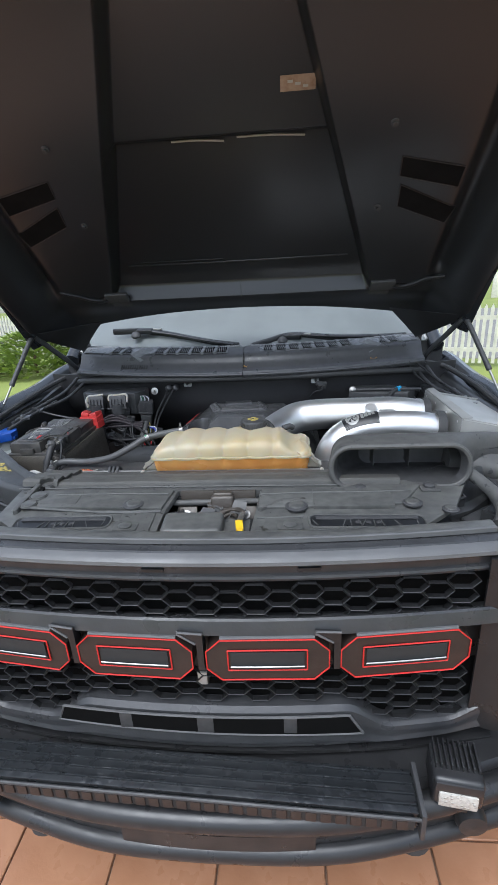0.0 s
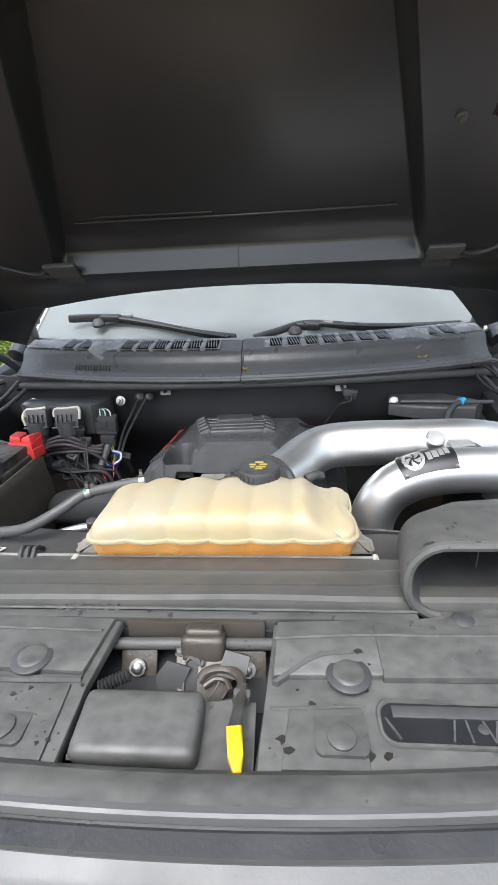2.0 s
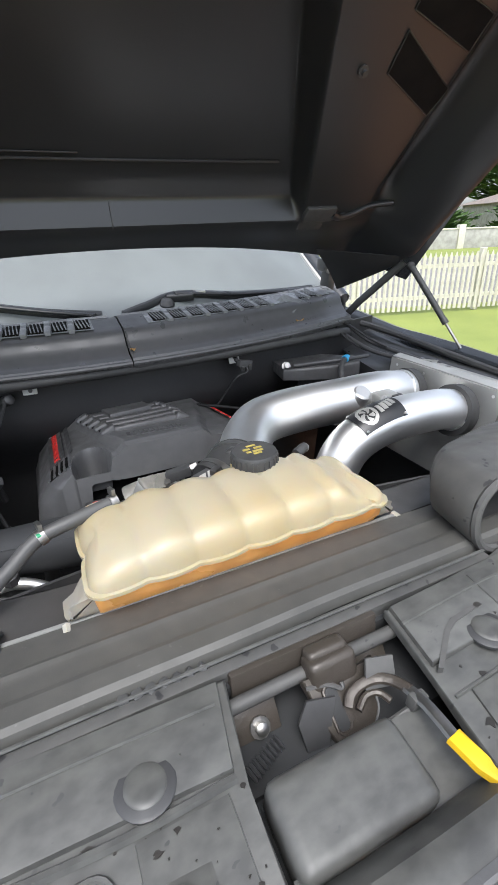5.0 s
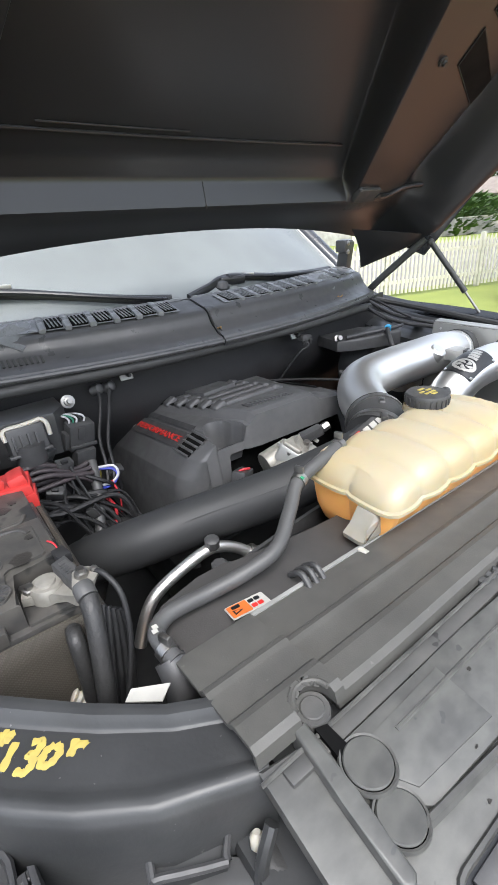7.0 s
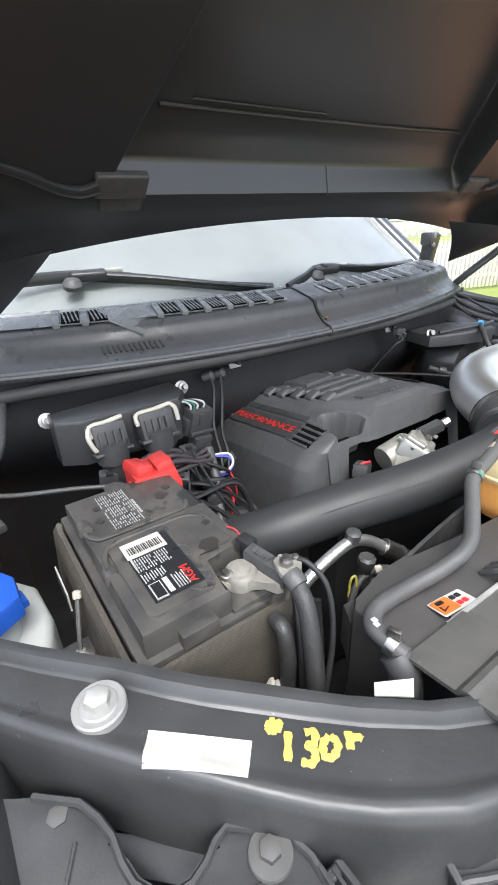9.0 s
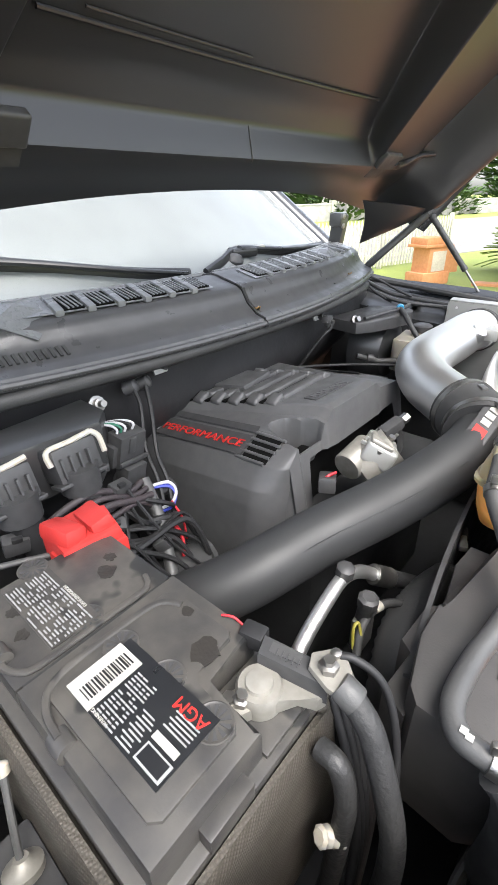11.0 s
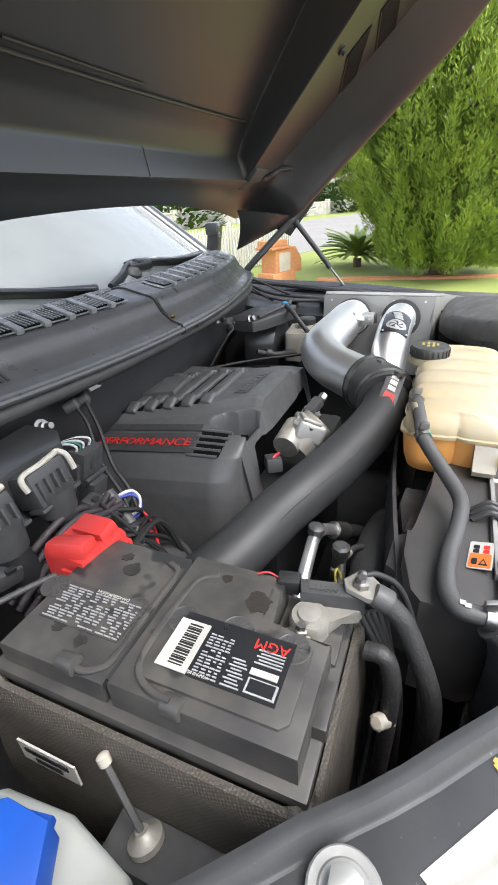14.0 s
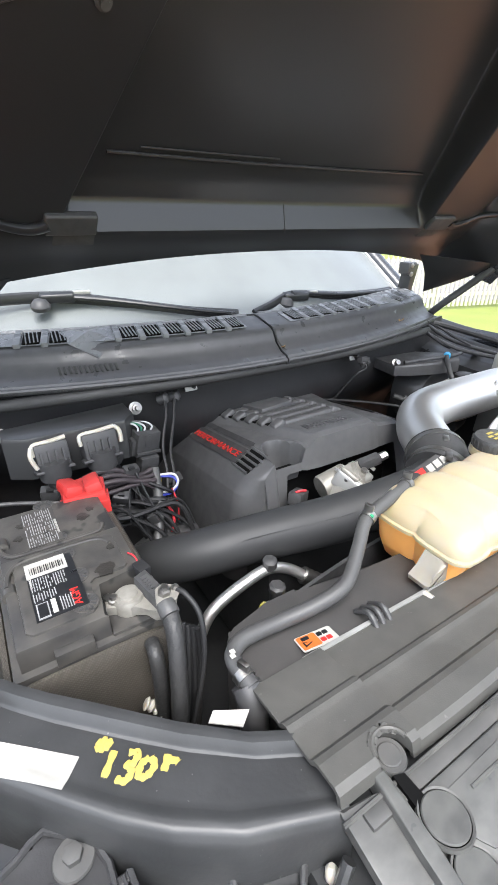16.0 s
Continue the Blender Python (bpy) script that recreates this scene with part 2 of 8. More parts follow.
blue_clip_m = M("light_blue_plastic", (0.03, 0.35, 0.65), 0.4, bump=0.05)
yellow_m = M("yellow_plastic", (0.80, 0.50, 0.015), 0.45, bump=0.05)
yellow_paint = M("yellow_marker_paint", (0.44, 0.35, 0.08), 0.6, col2=(0.33, 0.27, 0.08), scale=80, bump=0.2)
white_label = M("white_label", (0.45, 0.44, 0.405), 0.5, bump=0.02)
label_slot_black = M("label_slot_black", (0.015, 0.016, 0.018), 0.35, bump=0.02)
orange_label = M("orange_label", (0.62, 0.15, 0.03), 0.45, bump=0.02)
green_label = M("green_label", (0.02, 0.27, 0.12), 0.45, bump=0.02)
grey_print = M("grey_print", (0.34, 0.345, 0.345), 0.5, bump=0.0)
battery_plastic = M("dusty_battery_plastic", (0.032, 0.031, 0.031), 0.45, col2=(0.072, 0.067, 0.059), scale=38, big=15, bump=0.06, bscale=500,
                    speck=((0.02, 0.02, 0.02), 17, 0.64))
engine_plastic = M("engine_cover_plastic", (0.085, 0.085, 0.086), 0.46, col2=(0.062, 0.062, 0.064), scale=40, bump=0.05, bscale=1100)
pipe_black = M("satin_black_pipe", (0.030, 0.031, 0.032), 0.58, scale=8, bump=0.04)
weave = M("woven_jacket", (0.082, 0.072, 0.058), 0.62, col2=(0.056, 0.05, 0.042), scale=40, big=9, bump=0.3, twill=360)
cowl_plastic = M("cowl_plastic", (0.075, 0.075, 0.077), 0.36, col2=(0.055, 0.055, 0.057), scale=40, bump=0.03, bscale=800)
# base colour made pale for the sky mirrored in wet cowl plastic
cowl_light = M("wet_sheen_cowl_plastic", (0.21, 0.215, 0.22), 0.30, col2=(0.13, 0.135, 0.14), scale=30, bump=0.3, dots=160)
wet_black = M("wet_black_plastic", (0.020, 0.022, 0.024), 0.30, scale=30, bump=0.45, dots=42, rvar=0.18)
grille_grey = M("grille_grey_plastic", (0.048, 0.048, 0.050), 0.34, col2=(0.030, 0.031, 0.033), scale=20, bump=0.3, bscale=90)
grille_black = M("grille_black_plastic", (0.018, 0.018, 0.019), 0.34, bump=0.1)
fog_glass = M("fogged_windshield_glass", (0.185, 0.20, 0.196), 0.10, col2=(0.15, 0.162, 0.158), scale=4, big=2, bump=0.12, dots=240, rvar=0.06)
lens_m = M("lamp_lens", (0.6, 0.58, 0.52), 0.2, col2=(0.35, 0.33, 0.3), scale=120, bump=0.8, dots=110)
wire_black = M("wire_black", (0.014, 0.014, 0.015), 0.62, bump=0.1)
cable_tape = M("black_cable_tape", (0.030, 0.030, 0.030), 0.55, col2=(0.018, 0.018, 0.018), scale=90, bump=0.5, bscale=220)
wire_white = M("wire_white", (0.6, 0.6, 0.62), 0.5, bump=0.0)
wire_blue = M("wire_blue", (0.04, 0.06, 0.4), 0.5, bump=0.0)
wire_red = M("wire_red", (0.5, 0.02, 0.03), 0.5, bump=0.0)
wire_green = M("wire_green", (0.03, 0.18, 0.11), 0.5, bump=0.0)
wire_yellow = M("wire_yellow", (0.3, 0.26, 0.04), 0.5, bump=0.0)
wire_purple = M("wire_purple", (0.16, 0.1, 0.17), 0.5, bump=0.0)
leaf_dry = M("dry_leaf", (0.45, 0.26, 0.09), 0.7, scale=200, bump=0.3)
tape_m = M("brown_tape_decal", (0.22, 0.12, 0.07), 0.5, col2=(0.4, 0.3, 0.22), scale=60, bump=0.1)
grease_m = M("greasy_brown_steel", (0.055, 0.047, 0.038), 0.42, 0.2, (0.06, 0.05, 0.042), scale=40, big=12, bump=0.5, bscale=120)
wiper_black = M("wiper_black", (0.018, 0.019, 0.021), 0.35, bump=0.05)
# mat black, set darker to hold the raised hood's shade in its colour
firewall_mat = M("firewall_mat_black", (0.019, 0.019, 0.020), 0.6, col2=(0.013, 0.013, 0.014), scale=12, bump=0.25, bscale=90)
tank_plastic = M("brown_black_tank_plastic", (0.050, 0.047, 0.045), 0.5, col2=(0.036, 0.035, 0.034), scale=30, big=9, bump=0.08, bscale=500)
# near-black for the shade inside the hood slots
slot_shade = M("slot_shade", (0.005, 0.005, 0.006), 0.8, spec=0.15, bump=0.0)
bumper_black = M("wet_bumper_black", (0.024, 0.024, 0.025), 0.36, col2=(0.017, 0.017, 0.018), scale=30, bump=0.12, bscale=200)
# near-black that stands in for the shade inside gaps and recesses
recess_shade_black = M("recess_shade_black", (0.004, 0.004, 0.004), 0.9, spec=0.1, bump=0.0)
tar_m = M("dark_wet_debris", (0.03, 0.027, 0.024), 0.4, bump=0.2)


def drop(obs, x, y):
    """Height of the highest of some meshes above a place in plan."""
    best = None
    for ob in obs:
        inv = ob.matrix_world.inverted()
        ok, p, n, i = ob.ray_cast(inv @ V((x, y, 3.0)), inv.to_3x3() @ V((0, 0, -1)))
        if ok:
            z = (ob.matrix_world @ p).z
            best = z if best is None else max(best, z)
    return best
bar_grey = M("metallic_grey_bar", (0.125, 0.125, 0.126), 0.46, 0.15, (0.09, 0.09, 0.091), scale=14, bump=0.15, bscale=200)
lamp_black = M("lamp_housing_black", (0.046, 0.046, 0.047), 0.42, col2=(0.022, 0.022, 0.023), scale=40, bump=0.08, bscale=500)

# ---- the truck: body, hood, cowl, windshield, grille, bumper ----
truck = thing("pickup_truck", "dark grey pickup truck with its hood raised on gas struts", "truck")

HOOD_TILT = radians(47)
HOOD_O = V((0, 1.15, 1.67))
HOOD_U = V((0, -math.cos(HOOD_TILT), math.sin(HOOD_TILT)))
HOOD_N = V((0, -math.sin(HOOD_TILT), -math.cos(HOOD_TILT)))


def on_hood(x, s, d=0.0):
    return HOOD_O + V((x, 0, 0)) + HOOD_U * s + HOOD_N * d


SLOTS = (((0.53, 0.44), (0.535, 0.365), (0.70, 0.29), (0.72, 0.345)), ((0.515, 0.53), (0.52, 0.47), (0.70, 0.42), (0.70, 0.485)))


def hood_in(x, s):
    ax = abs(x)
    rim = 0.515 - 0.32 * max(s, 0)
    # rear flange and deep centre of the inner panel
    mid = -0.036 * min(max((s + 0.014) / 0.036, 0), 1) - 0.012 * sstep(-0.022, 0.032, s) - 0.011 * sstep(0.02, 0.07, s) - 0.02 * sstep(-0.02, -0.12, s)
    mid += 0.03 * sstep(0.555, 0.58, s)
    side = 0.10 * max(s, 0) * (1 - 0.5 * sstep(0.5, 0.9, s)) - 0.02 * sstep(-0.02, -0.12, s)
    w = sstep(rim - 0.025, rim + 0.005, ax)
    d = mid * (1 - w) + side * w
    d -= 0.035 * sstep(0.70, 0.76, ax) * (1 - sstep(0.76, 0.82, ax)) * sstep(0.0, 0.1, s)
    d += 0.12 * sstep(0.74, 0.875, ax)
    return d


def hood_rear(x):
    return -0.10 - 0.16 * min(abs(x), 0.70) ** 2 + 0.05 * sstep(0.74, 0.87, abs(x))


def ladder(t, knots, values):
    """Piecewise straight mapping of t."""
    for i in range(len(knots) - 1):
        if t <= knots[i + 1] + 1e-9:
            f = (t - knots[i]) / (knots[i + 1] - knots[i])
            return values[i] * (1 - f) + values[i + 1] * f
    return values[-1]


def hood_sheet(u, v):
    """Rows follow the rear flange, columns follow the slanting rims."""
    c = abs(2 * u - 1)
    sgn = 1 if u > 0.5 else -1
    x = 0.875 * c
    for _ in range(2):
        s = ladder(v, (0, 0.1, 0.12, 0.20, 0.22, 0.55, 0.65, 1.0), (hood_rear(x), -0.024, -0.020, 0.028, 0.036, 0.55, 0.585, 1.08 - 0.05 * (x / 0.875) ** 2))
        rim = 0.515 - 0.32 * max(s, 0)
        x = ladder(c, (0, 0.3, 0.5, 0.62, 0.74, 0.86, 1.0), (0, rim - 0.028, rim + 0.008, 0.70, 0.76, 0.82, 0.875))
    return sgn * x, s


hood = new("hood")
hood.parent = truck
hood["label"] = "raised hood with satin black inner panel"
bm = sheet(B(), lambda u, v: on_hood(*hood_sheet(u, v), hood_in(*hood_sheet(u, v))), 200, 100)
part("inner_panel", bm, hood_black, hood)


def hood_skin(u, v):
    x = -0.90 + 1.80 * u
    s0 = hood_rear(x) - 0.01
    s = s0 + (1.11 - 0.05 * (x / 0.9) ** 2 - s0) * v
    d = -0.075 + 0.03 * (x / 0.9) ** 2 + 0.175 * sstep(0.74, 0.9, abs(x)) - 0.02 * math.sin(math.pi * v)
    return on_hood(x, s, d)


part("outer_skin", sheet(B(), hood_skin, 60, 40, 0.004), paint_dark, hood)
for sx in (-1, 1):
    x0 = 0.508 if sx > 0 else 0.445
    bm = B()
    obox(bm, on_hood(sx * (x0 + 0.050), 0.010, 0.004), (0.094, 0.046, 0.017), -44, 0, 0, 0.005, 3)
    obox(bm, on_hood(sx * (x0 + 0.042), -0.034, -0.004), (0.078, 0.030, 0.007), -42, 0, 0, 0.002)
    part("hinge_bracket", bm, plastic, hood)
    run = [(x0 + 0.09, 0.006), (x0 + 0.12, -0.004), (x0 + 0.16, 0.004), (x0 + 0.21, 0.03), (x0 + 0.27, 0.05)]
    part("bead", tube(B(), [on_hood(sx * x, s, hood_in(x, s) + 0.002) for x, s in run], lambda f: 0.017 - 0.007 * f, 12, 8, flat=0.7), hood_black, hood)
    for s in (0.365, 0.62):
        bm = lathe(B(), [(0.011, 0), (0.011, 0.004), (0.006, 0.005), (0.006, 0.012)], on_hood(sx * 0.475, s, hood_in(0.475, s)), HOOD_N, 10)
        part("bolt", bm, plastic, hood)
    for q in SLOTS:
        def slot_pt(u, v, lift):
            x = (q[0][0] * (1 - v) + q[1][0] * v) * (1 - u) + (q[3][0] * (1 - v) + q[2][0] * v) * u
            t = (q[0][1] * (1 - v) + q[1][1] * v) * (1 - u) + (q[3][1] * (1 - v) + q[2][1] * v) * u
            return on_hood(sx * x, t, hood_in(x, t) + lift)
        loop = [slot_pt(k / 8, 0, 0.002) for k in range(9)] + [slot_pt(1, k / 4, 0.002) for k in range(1, 5)] + [slot_pt(1 - k / 8, 1, 0.002) for k in range(1, 9)] + [slot_pt(0, 1 - k / 4, 0.002) for k in range(1, 4)]
        lip = part("slot_lip", tube(B(), loop + [loop[0]], 0.0016, 6, 0), hood_black, hood)
        # sheet laid on the uncut panel, its black painting the slot's shade
        part("slot", sheet(B(), lambda u, v: slot_pt(u, v, 0.0022), 16, 8), slot_shade, lip)
for sx in (-1, 1):
    # pointed gusset hanging at the rear corner
    ca, cb, tip = on_hood(sx * 0.61, -0.125, 0.0), V((sx * 0.885, 1.125, 1.545)), V((sx * 0.745, 1.305, 1.447))
    bm = sheet(B(), lambda u, v: (ca.lerp(cb, u)).lerp(tip, v * (1 - 0.30 * abs(2 * u - 1) * (1 - v))) + V((0, -0.02 * math.sin(math.pi * u) * (1 - v) - 0.012 * math.sin(math.pi * v), 0)), 12, 10, 0.004)
    part("corner_gusset", bm, hood_black, hood)
part("seam_crease", tube(B(), [on_hood(0.008, s, hood_in(0.008, s) + 0.0008) for s in (-0.02, -0.012, 0.0, 0.006, 0.02)], 0.0014, 6, 2), plastic, hood)
for x0, x1 in ((-0.145, 0.012), (0.05, 0.248)):
    bm = B()
    tube(bm, [on_hood(x0, 0.556, -0.050), on_hood((x0 + x1) / 2, 0.554, -0.052), on_hood(x1, 0.548, -0.050)], 0.003, 8)
    part("stiffening_bead", bm, sheet_alu, hood, "bare metal stiffening edge")
part("crease_bead", tube(B(), [on_hood(x, 0.108 + 0.02 * x * x, -0.0555) for x in (-0.42, -0.3, -0.15, 0.0, 0.15, 0.3, 0.42)], 0.0035, 8), hood_black, hood)
part("crease_bead", tube(B(), [on_hood(x, 0.122 + 0.02 * x * x, -0.0555) for x in (-0.36, -0.2, -0.05)], 0.002, 8), hood_black, hood)
bm = B()
obox(bm, on_hood(0.225, 0.69, hood_in(0.225, 0.69) + 0.002), (0.092, 0.036, 0.002), -47 + 180, 0, 0)
decal = part("decal", bm, tape_m, hood, "small brown decal with illegible print")
for k in range(3):
    bm = B()
    obox(bm, on_hood(0.205 + 0.02 * k, 0.695 - 0.006 * k, hood_in(0.225, 0.69) + 0.0045), (0.014, 0.006, 0.001), -47 + 180, 0, 0)
    part("print_bar", bm, white_label, decal)


def hood_strut(sx):
    st = thing("gas_strut", "slim black gas strut holding up the raised hood", "strut", (sx * 0.96, 0.94, 1.27), "hood struts")
    top, low = V((sx * 0.885, 1.12, 1.525)), V((sx * 0.965, 0.925, 1.262))
    mid = top.lerp(low, 0.62)
    part("cylinder", tube(B(), [top, mid], 0.0095, 12, 0), plastic, st)
    part("rod", tube(B(), [mid, low], 0.0042, 10, 0), steel, st, "bright steel rod")
    part("collar", tube(B(), [mid - (mid - top).normalized() * 0.012, mid + (mid - top).normalized() * 0.004], 0.0105, 12, 0), plastic, st)
    for p, nm in ((top, "upper_ball_joint"), (low, "lower_ball_joint")):
        bm = B()
        bmesh.ops.create_uvsphere(bm, u_segments=12, v_segments=8, radius=0.013, matrix=Matrix.Translation(p))
        part(nm, bm, plastic, st)


for sx in (-1, 1):
    hood_strut(sx)
    hg = new("hood_hinge")
    hg.parent = truck
    bm = B()
    tube(bm, [(sx * 0.785, 1.32, 1.34), (sx * 0.80, 1.262, 1.40), (sx * 0.835, 1.20, 1.465), (sx * 0.868, 1.13, 1.535)], 0.008, 8, 5, flat=1.6)
    part("arm", bm, body_metal, hg)
    bm = B()
    obox(bm, (sx * 0.785, 1.42, 1.47), (0.03, 0.05, 0.14), 10, 0, 0, 0.006)
    obox(bm, (sx * 0.77, 1.41, 1.52), (0.05, 0.05, 0.045), 0, 0, 0, 0.01)
    part("bracket", bm, body_metal, hg)
    for dz in (0.0, 0.03):
        part("bolt", lathe(B(), [(0.009, 0), (0.009, 0.006), (0.004, 0.008)], (sx * 0.765, 1.39, 1.50 + dz), (0, -1, 0), 8), steel, hg)

# ---- windshield and cab ----


def glass_pt(x, h):
    """Height h is measured up along the raked glass."""
    y0 = 1.335 + 0.16 * (x / 0.8) ** 2
    return V((x * (1 - 0.12 * h), y0 + h * 0.80, 1.425 + h * 0.60 - 0.01 * (x / 0.8) ** 2))


cab = new("cab")
cab.parent = truck
bm = sheet(B(), lambda u, v: glass_pt(-0.85 + 1.70 * u, -0.02 + 0.86 * v), 40, 16, 0.006)
part("windshield", bm, fog_glass, cab, "misted windshield with rain drops")
part("frit_band", sheet(B(), lambda u, v: glass_pt(-0.85 + 1.70 * u, -0.02 + (0.075 + 0.02 * (2 * u - 1) ** 2) * v) + V((0, -0.002, 0.004)), 40, 3, 0.001), label_slot_black, cab)
for sx in (-1, 1):
    bm = tube(B(), [glass_pt(sx * 0.865, h) + V((sx * 0.02, 0.0, 0.0)) for h in (-0.06, 0.2, 0.5, 0.9)], 0.035, 10, 4)
    part("pillar", bm, paint_dark, cab)
    bm = tube(B(), [glass_pt(sx * 0.845, h) + V((0, -0.004, 0.006)) for h in (-0.02, 0.3, 0.6, 0.86)], 0.008, 8, 4)
    part("glass_trim", bm, sheet_alu, cab)
    bm = B()
    prism(bm, [(1.62, 0.5), (3.2, 0.5), (3.2, 1.95), (2.55, 1.93), (2.0, 1.50), (1.70, 1.32)], 0.0, 0.05, 0.0, 2,
          Matrix(((0, 0, sx, sx * 0.93), (1, 0, 0, 0), (0, 1, 0, 0), (0, 0, 0, 1))))
    part("side_wall", bm, paint_dark, cab)
bm = sheet(B(), lambda u, v: V((-0.80 + 1.60 * u, 2.0 + 0.14 * (2 * u - 1) ** 2 + 1.2 * v, 1.93 + 0.06 * math.sin(math.pi * min(v + 0.15, 1)) - 0.05 * (2 * u - 1) ** 2)), 20, 8, 0.03)
part("roof", bm, paint_dark, cab)
bm = B()
box(bm, (-0.93, 3.15, 0.5), (0.93, 3.2, 1.95))
part("rear_wall", bm, paint_dark, cab)
bm = sheet(B(), lambda u, v: V((-0.85 + 1.7 * u, 1.60 + 0.5 * v, 1.38 + 0.02 * math.sin(v * 3))), 4, 4, 0.02)
part("dashboard", bm, rubber, cab)

# ---- cowl panel ----


def bow(x):
    return 0.235 * x * x


cowl = new("cowl_panel")
cowl.parent = truck
cowl["label"] = "black plastic cowl panel with slotted vents"
COWL = [(1.128, 1.336), (1.122, 1.345), (1.126, 1.357), (1.150, 1.364), (1.176, 1.385), (1.192, 1.412), (1.205, 1.420), (1.270, 1.436), (1.285, 1.438), (1.36, 1.425)]


def cowl_pt(x, k):
    i = min(int(k), len(COWL) - 2)
    f = k - i
    y, z = COWL[i][0] * (1 - f) + COWL[i + 1][0] * f, COWL[i][1] * (1 - f) + COWL[i + 1][1] * f
    return V((x, y + bow(x), z + 0.004 * (x / 0.7) ** 2))


for sx in (-1, 1):
    bm = sheet(B(), lambda u, v: cowl_pt(sx * (0.0015 + 0.775 * u), v * (len(COWL) - 1)), 40, 27, 0.004)
    part("panel", bm, cowl_plastic, cowl)
    part("lip", tube(B(), [cowl_pt(sx * (0.0015 + 0.7735 * k / 8), 1.2) + V((0, -0.002, 0)) for k in range(9)], 0.006, 8, 3), cowl_plastic, cowl)
    bm = B()
    vx = 0.540 if sx > 0 else 0.462
    c = cowl_pt(sx * vx, 6.2)
    vs = [bm.verts.new(c + V(p)) for p in ((-0.054, -0.004, 0.002), (0.054, -0.004, 0.002), (0.062, 0.060, 0.020), (-0.062, 0.060, 0.020), (0.0, -0.044, -0.028), (0.0, 0.016, 0.024))]
    for f in ((0, 4, 5), (4, 1, 5), (1, 2, 5), (2, 3, 5), (3, 0, 5), (0, 1, 4), (0, 3, 2, 1)):
        bm.faces.new([vs[i] for i in f])
    part("raised_vee", bm, cowl_light, cowl, smooth=0)
    # pale strip under the vents paints their wet sky reflection
    part("vent_bed", sheet(B(), lambda u, v: cowl_pt(sx * (0.070 + 0.70 * u), 6.05 + 1.02 * v) + V((0, 0, 0.0055)), 36, 3, 0.001), cowl_light, cowl, "wet bed of the vents, pale with painted sky sheen")
    for k in range(10):
        x = sx * ((0.105 if sx > 0 else 0.095) + 0.0555 * k + (0.045 if k > 6 - (sx < 0) else 0.0))
        if k == 9 and sx < 0 or abs(abs(x) - vx) < 0.045:
            continue
        vent = new("vent")
        vent.parent = cowl
        a, b = cowl_pt(x, 6.1), cowl_pt(x, 7.0)
        slope = math.degrees(math.atan2(b.z - a.z, b.y - a.y))
        c = (a + b) / 2
        turn = math.degrees(math.atan(0.47 * x))
        bm = B()
        obox(bm, c + V((sx * 0.0278, bow(x + sx * 0.0278) - bow(x), 0.006)), (0.0155, 0.074, 0.012), slope, 0, turn, 0.003)
        part("bar", bm, cowl_light, vent)
        # flat black plate paints the shade of the vent opening
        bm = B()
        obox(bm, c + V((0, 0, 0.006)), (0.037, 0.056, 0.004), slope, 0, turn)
        part("recess", bm, recess_shade_black, vent)
        for j in range(4):
            bm = B()
            obox(bm, c + V((-0.0128 + 0.0085 * j, 0, 0.008)), (0.0028, 0.052, 0.004), slope, 0, turn + 8)
            part("slat", bm, cowl_light, vent)
    for k in range(12):
        bm = B()
        x = sx * ((0.50 if sx > 0 else 0.43) + 0.011 * k)
        obox(bm, cowl_pt(x, 3.45) + V((0, -0.001, 0.002)), (0.005, 0.02, 0.003), 38)
        part("slit", bm, rubber, cowl)
    part("rear_ledge", tube(B(), [cowl_pt(sx * (0.02 + 0.75 * k / 8), 8.2) + V((0, 0, 0.003)) for k in range(9)], 0.006, 6, 3), cowl_light, cowl)
bm = tube(B(), [(-0.83, 1.33, 1.29), (-0.74, 1.265, 1.312), (-0.5, 1.19, 1.325), (-0.2, 1.147, 1.328), (0.2, 1.147, 1.328), (0.5, 1.19, 1.325), (0.74, 1.265, 1.312), (0.83, 1.33, 1.29)], 0.014, 10)
part("seal", bm, rubber, cowl, "rubber weather seal")
bm = tube(B(), [(0.006, 1.19, 1.416), (0.004, 1.17, 1.388), (0.012, 1.15, 1.368), (0.03, 1.126, 1.356)], 0.0022, 6)
part("seam_strip", bm, rubber, cowl)


def fallen_leaf(at, rz, size):
    bm = B()
    sheet(bm, lambda u, v: pose(*at, 35, 0, rz) @ V(((u - 0.5) * size, (v - 0.5) * size * 0.35 * math.sin(math.pi * (0.1 + 0.85 * u)), 0.004 * math.sin(6 * v) + 0.006 * (2 * u - 1) ** 2)), 8, 4, 0.0008)
    solo("leaf", bm, leaf_dry, "small dry brown leaf lying on the cowl", "leaf", "fallen leaves")


fallen_leaf((0.012, 1.158, 1.374), 50, 0.034)
fallen_leaf((0.553, 1.232, 1.374), 10, 0.030)


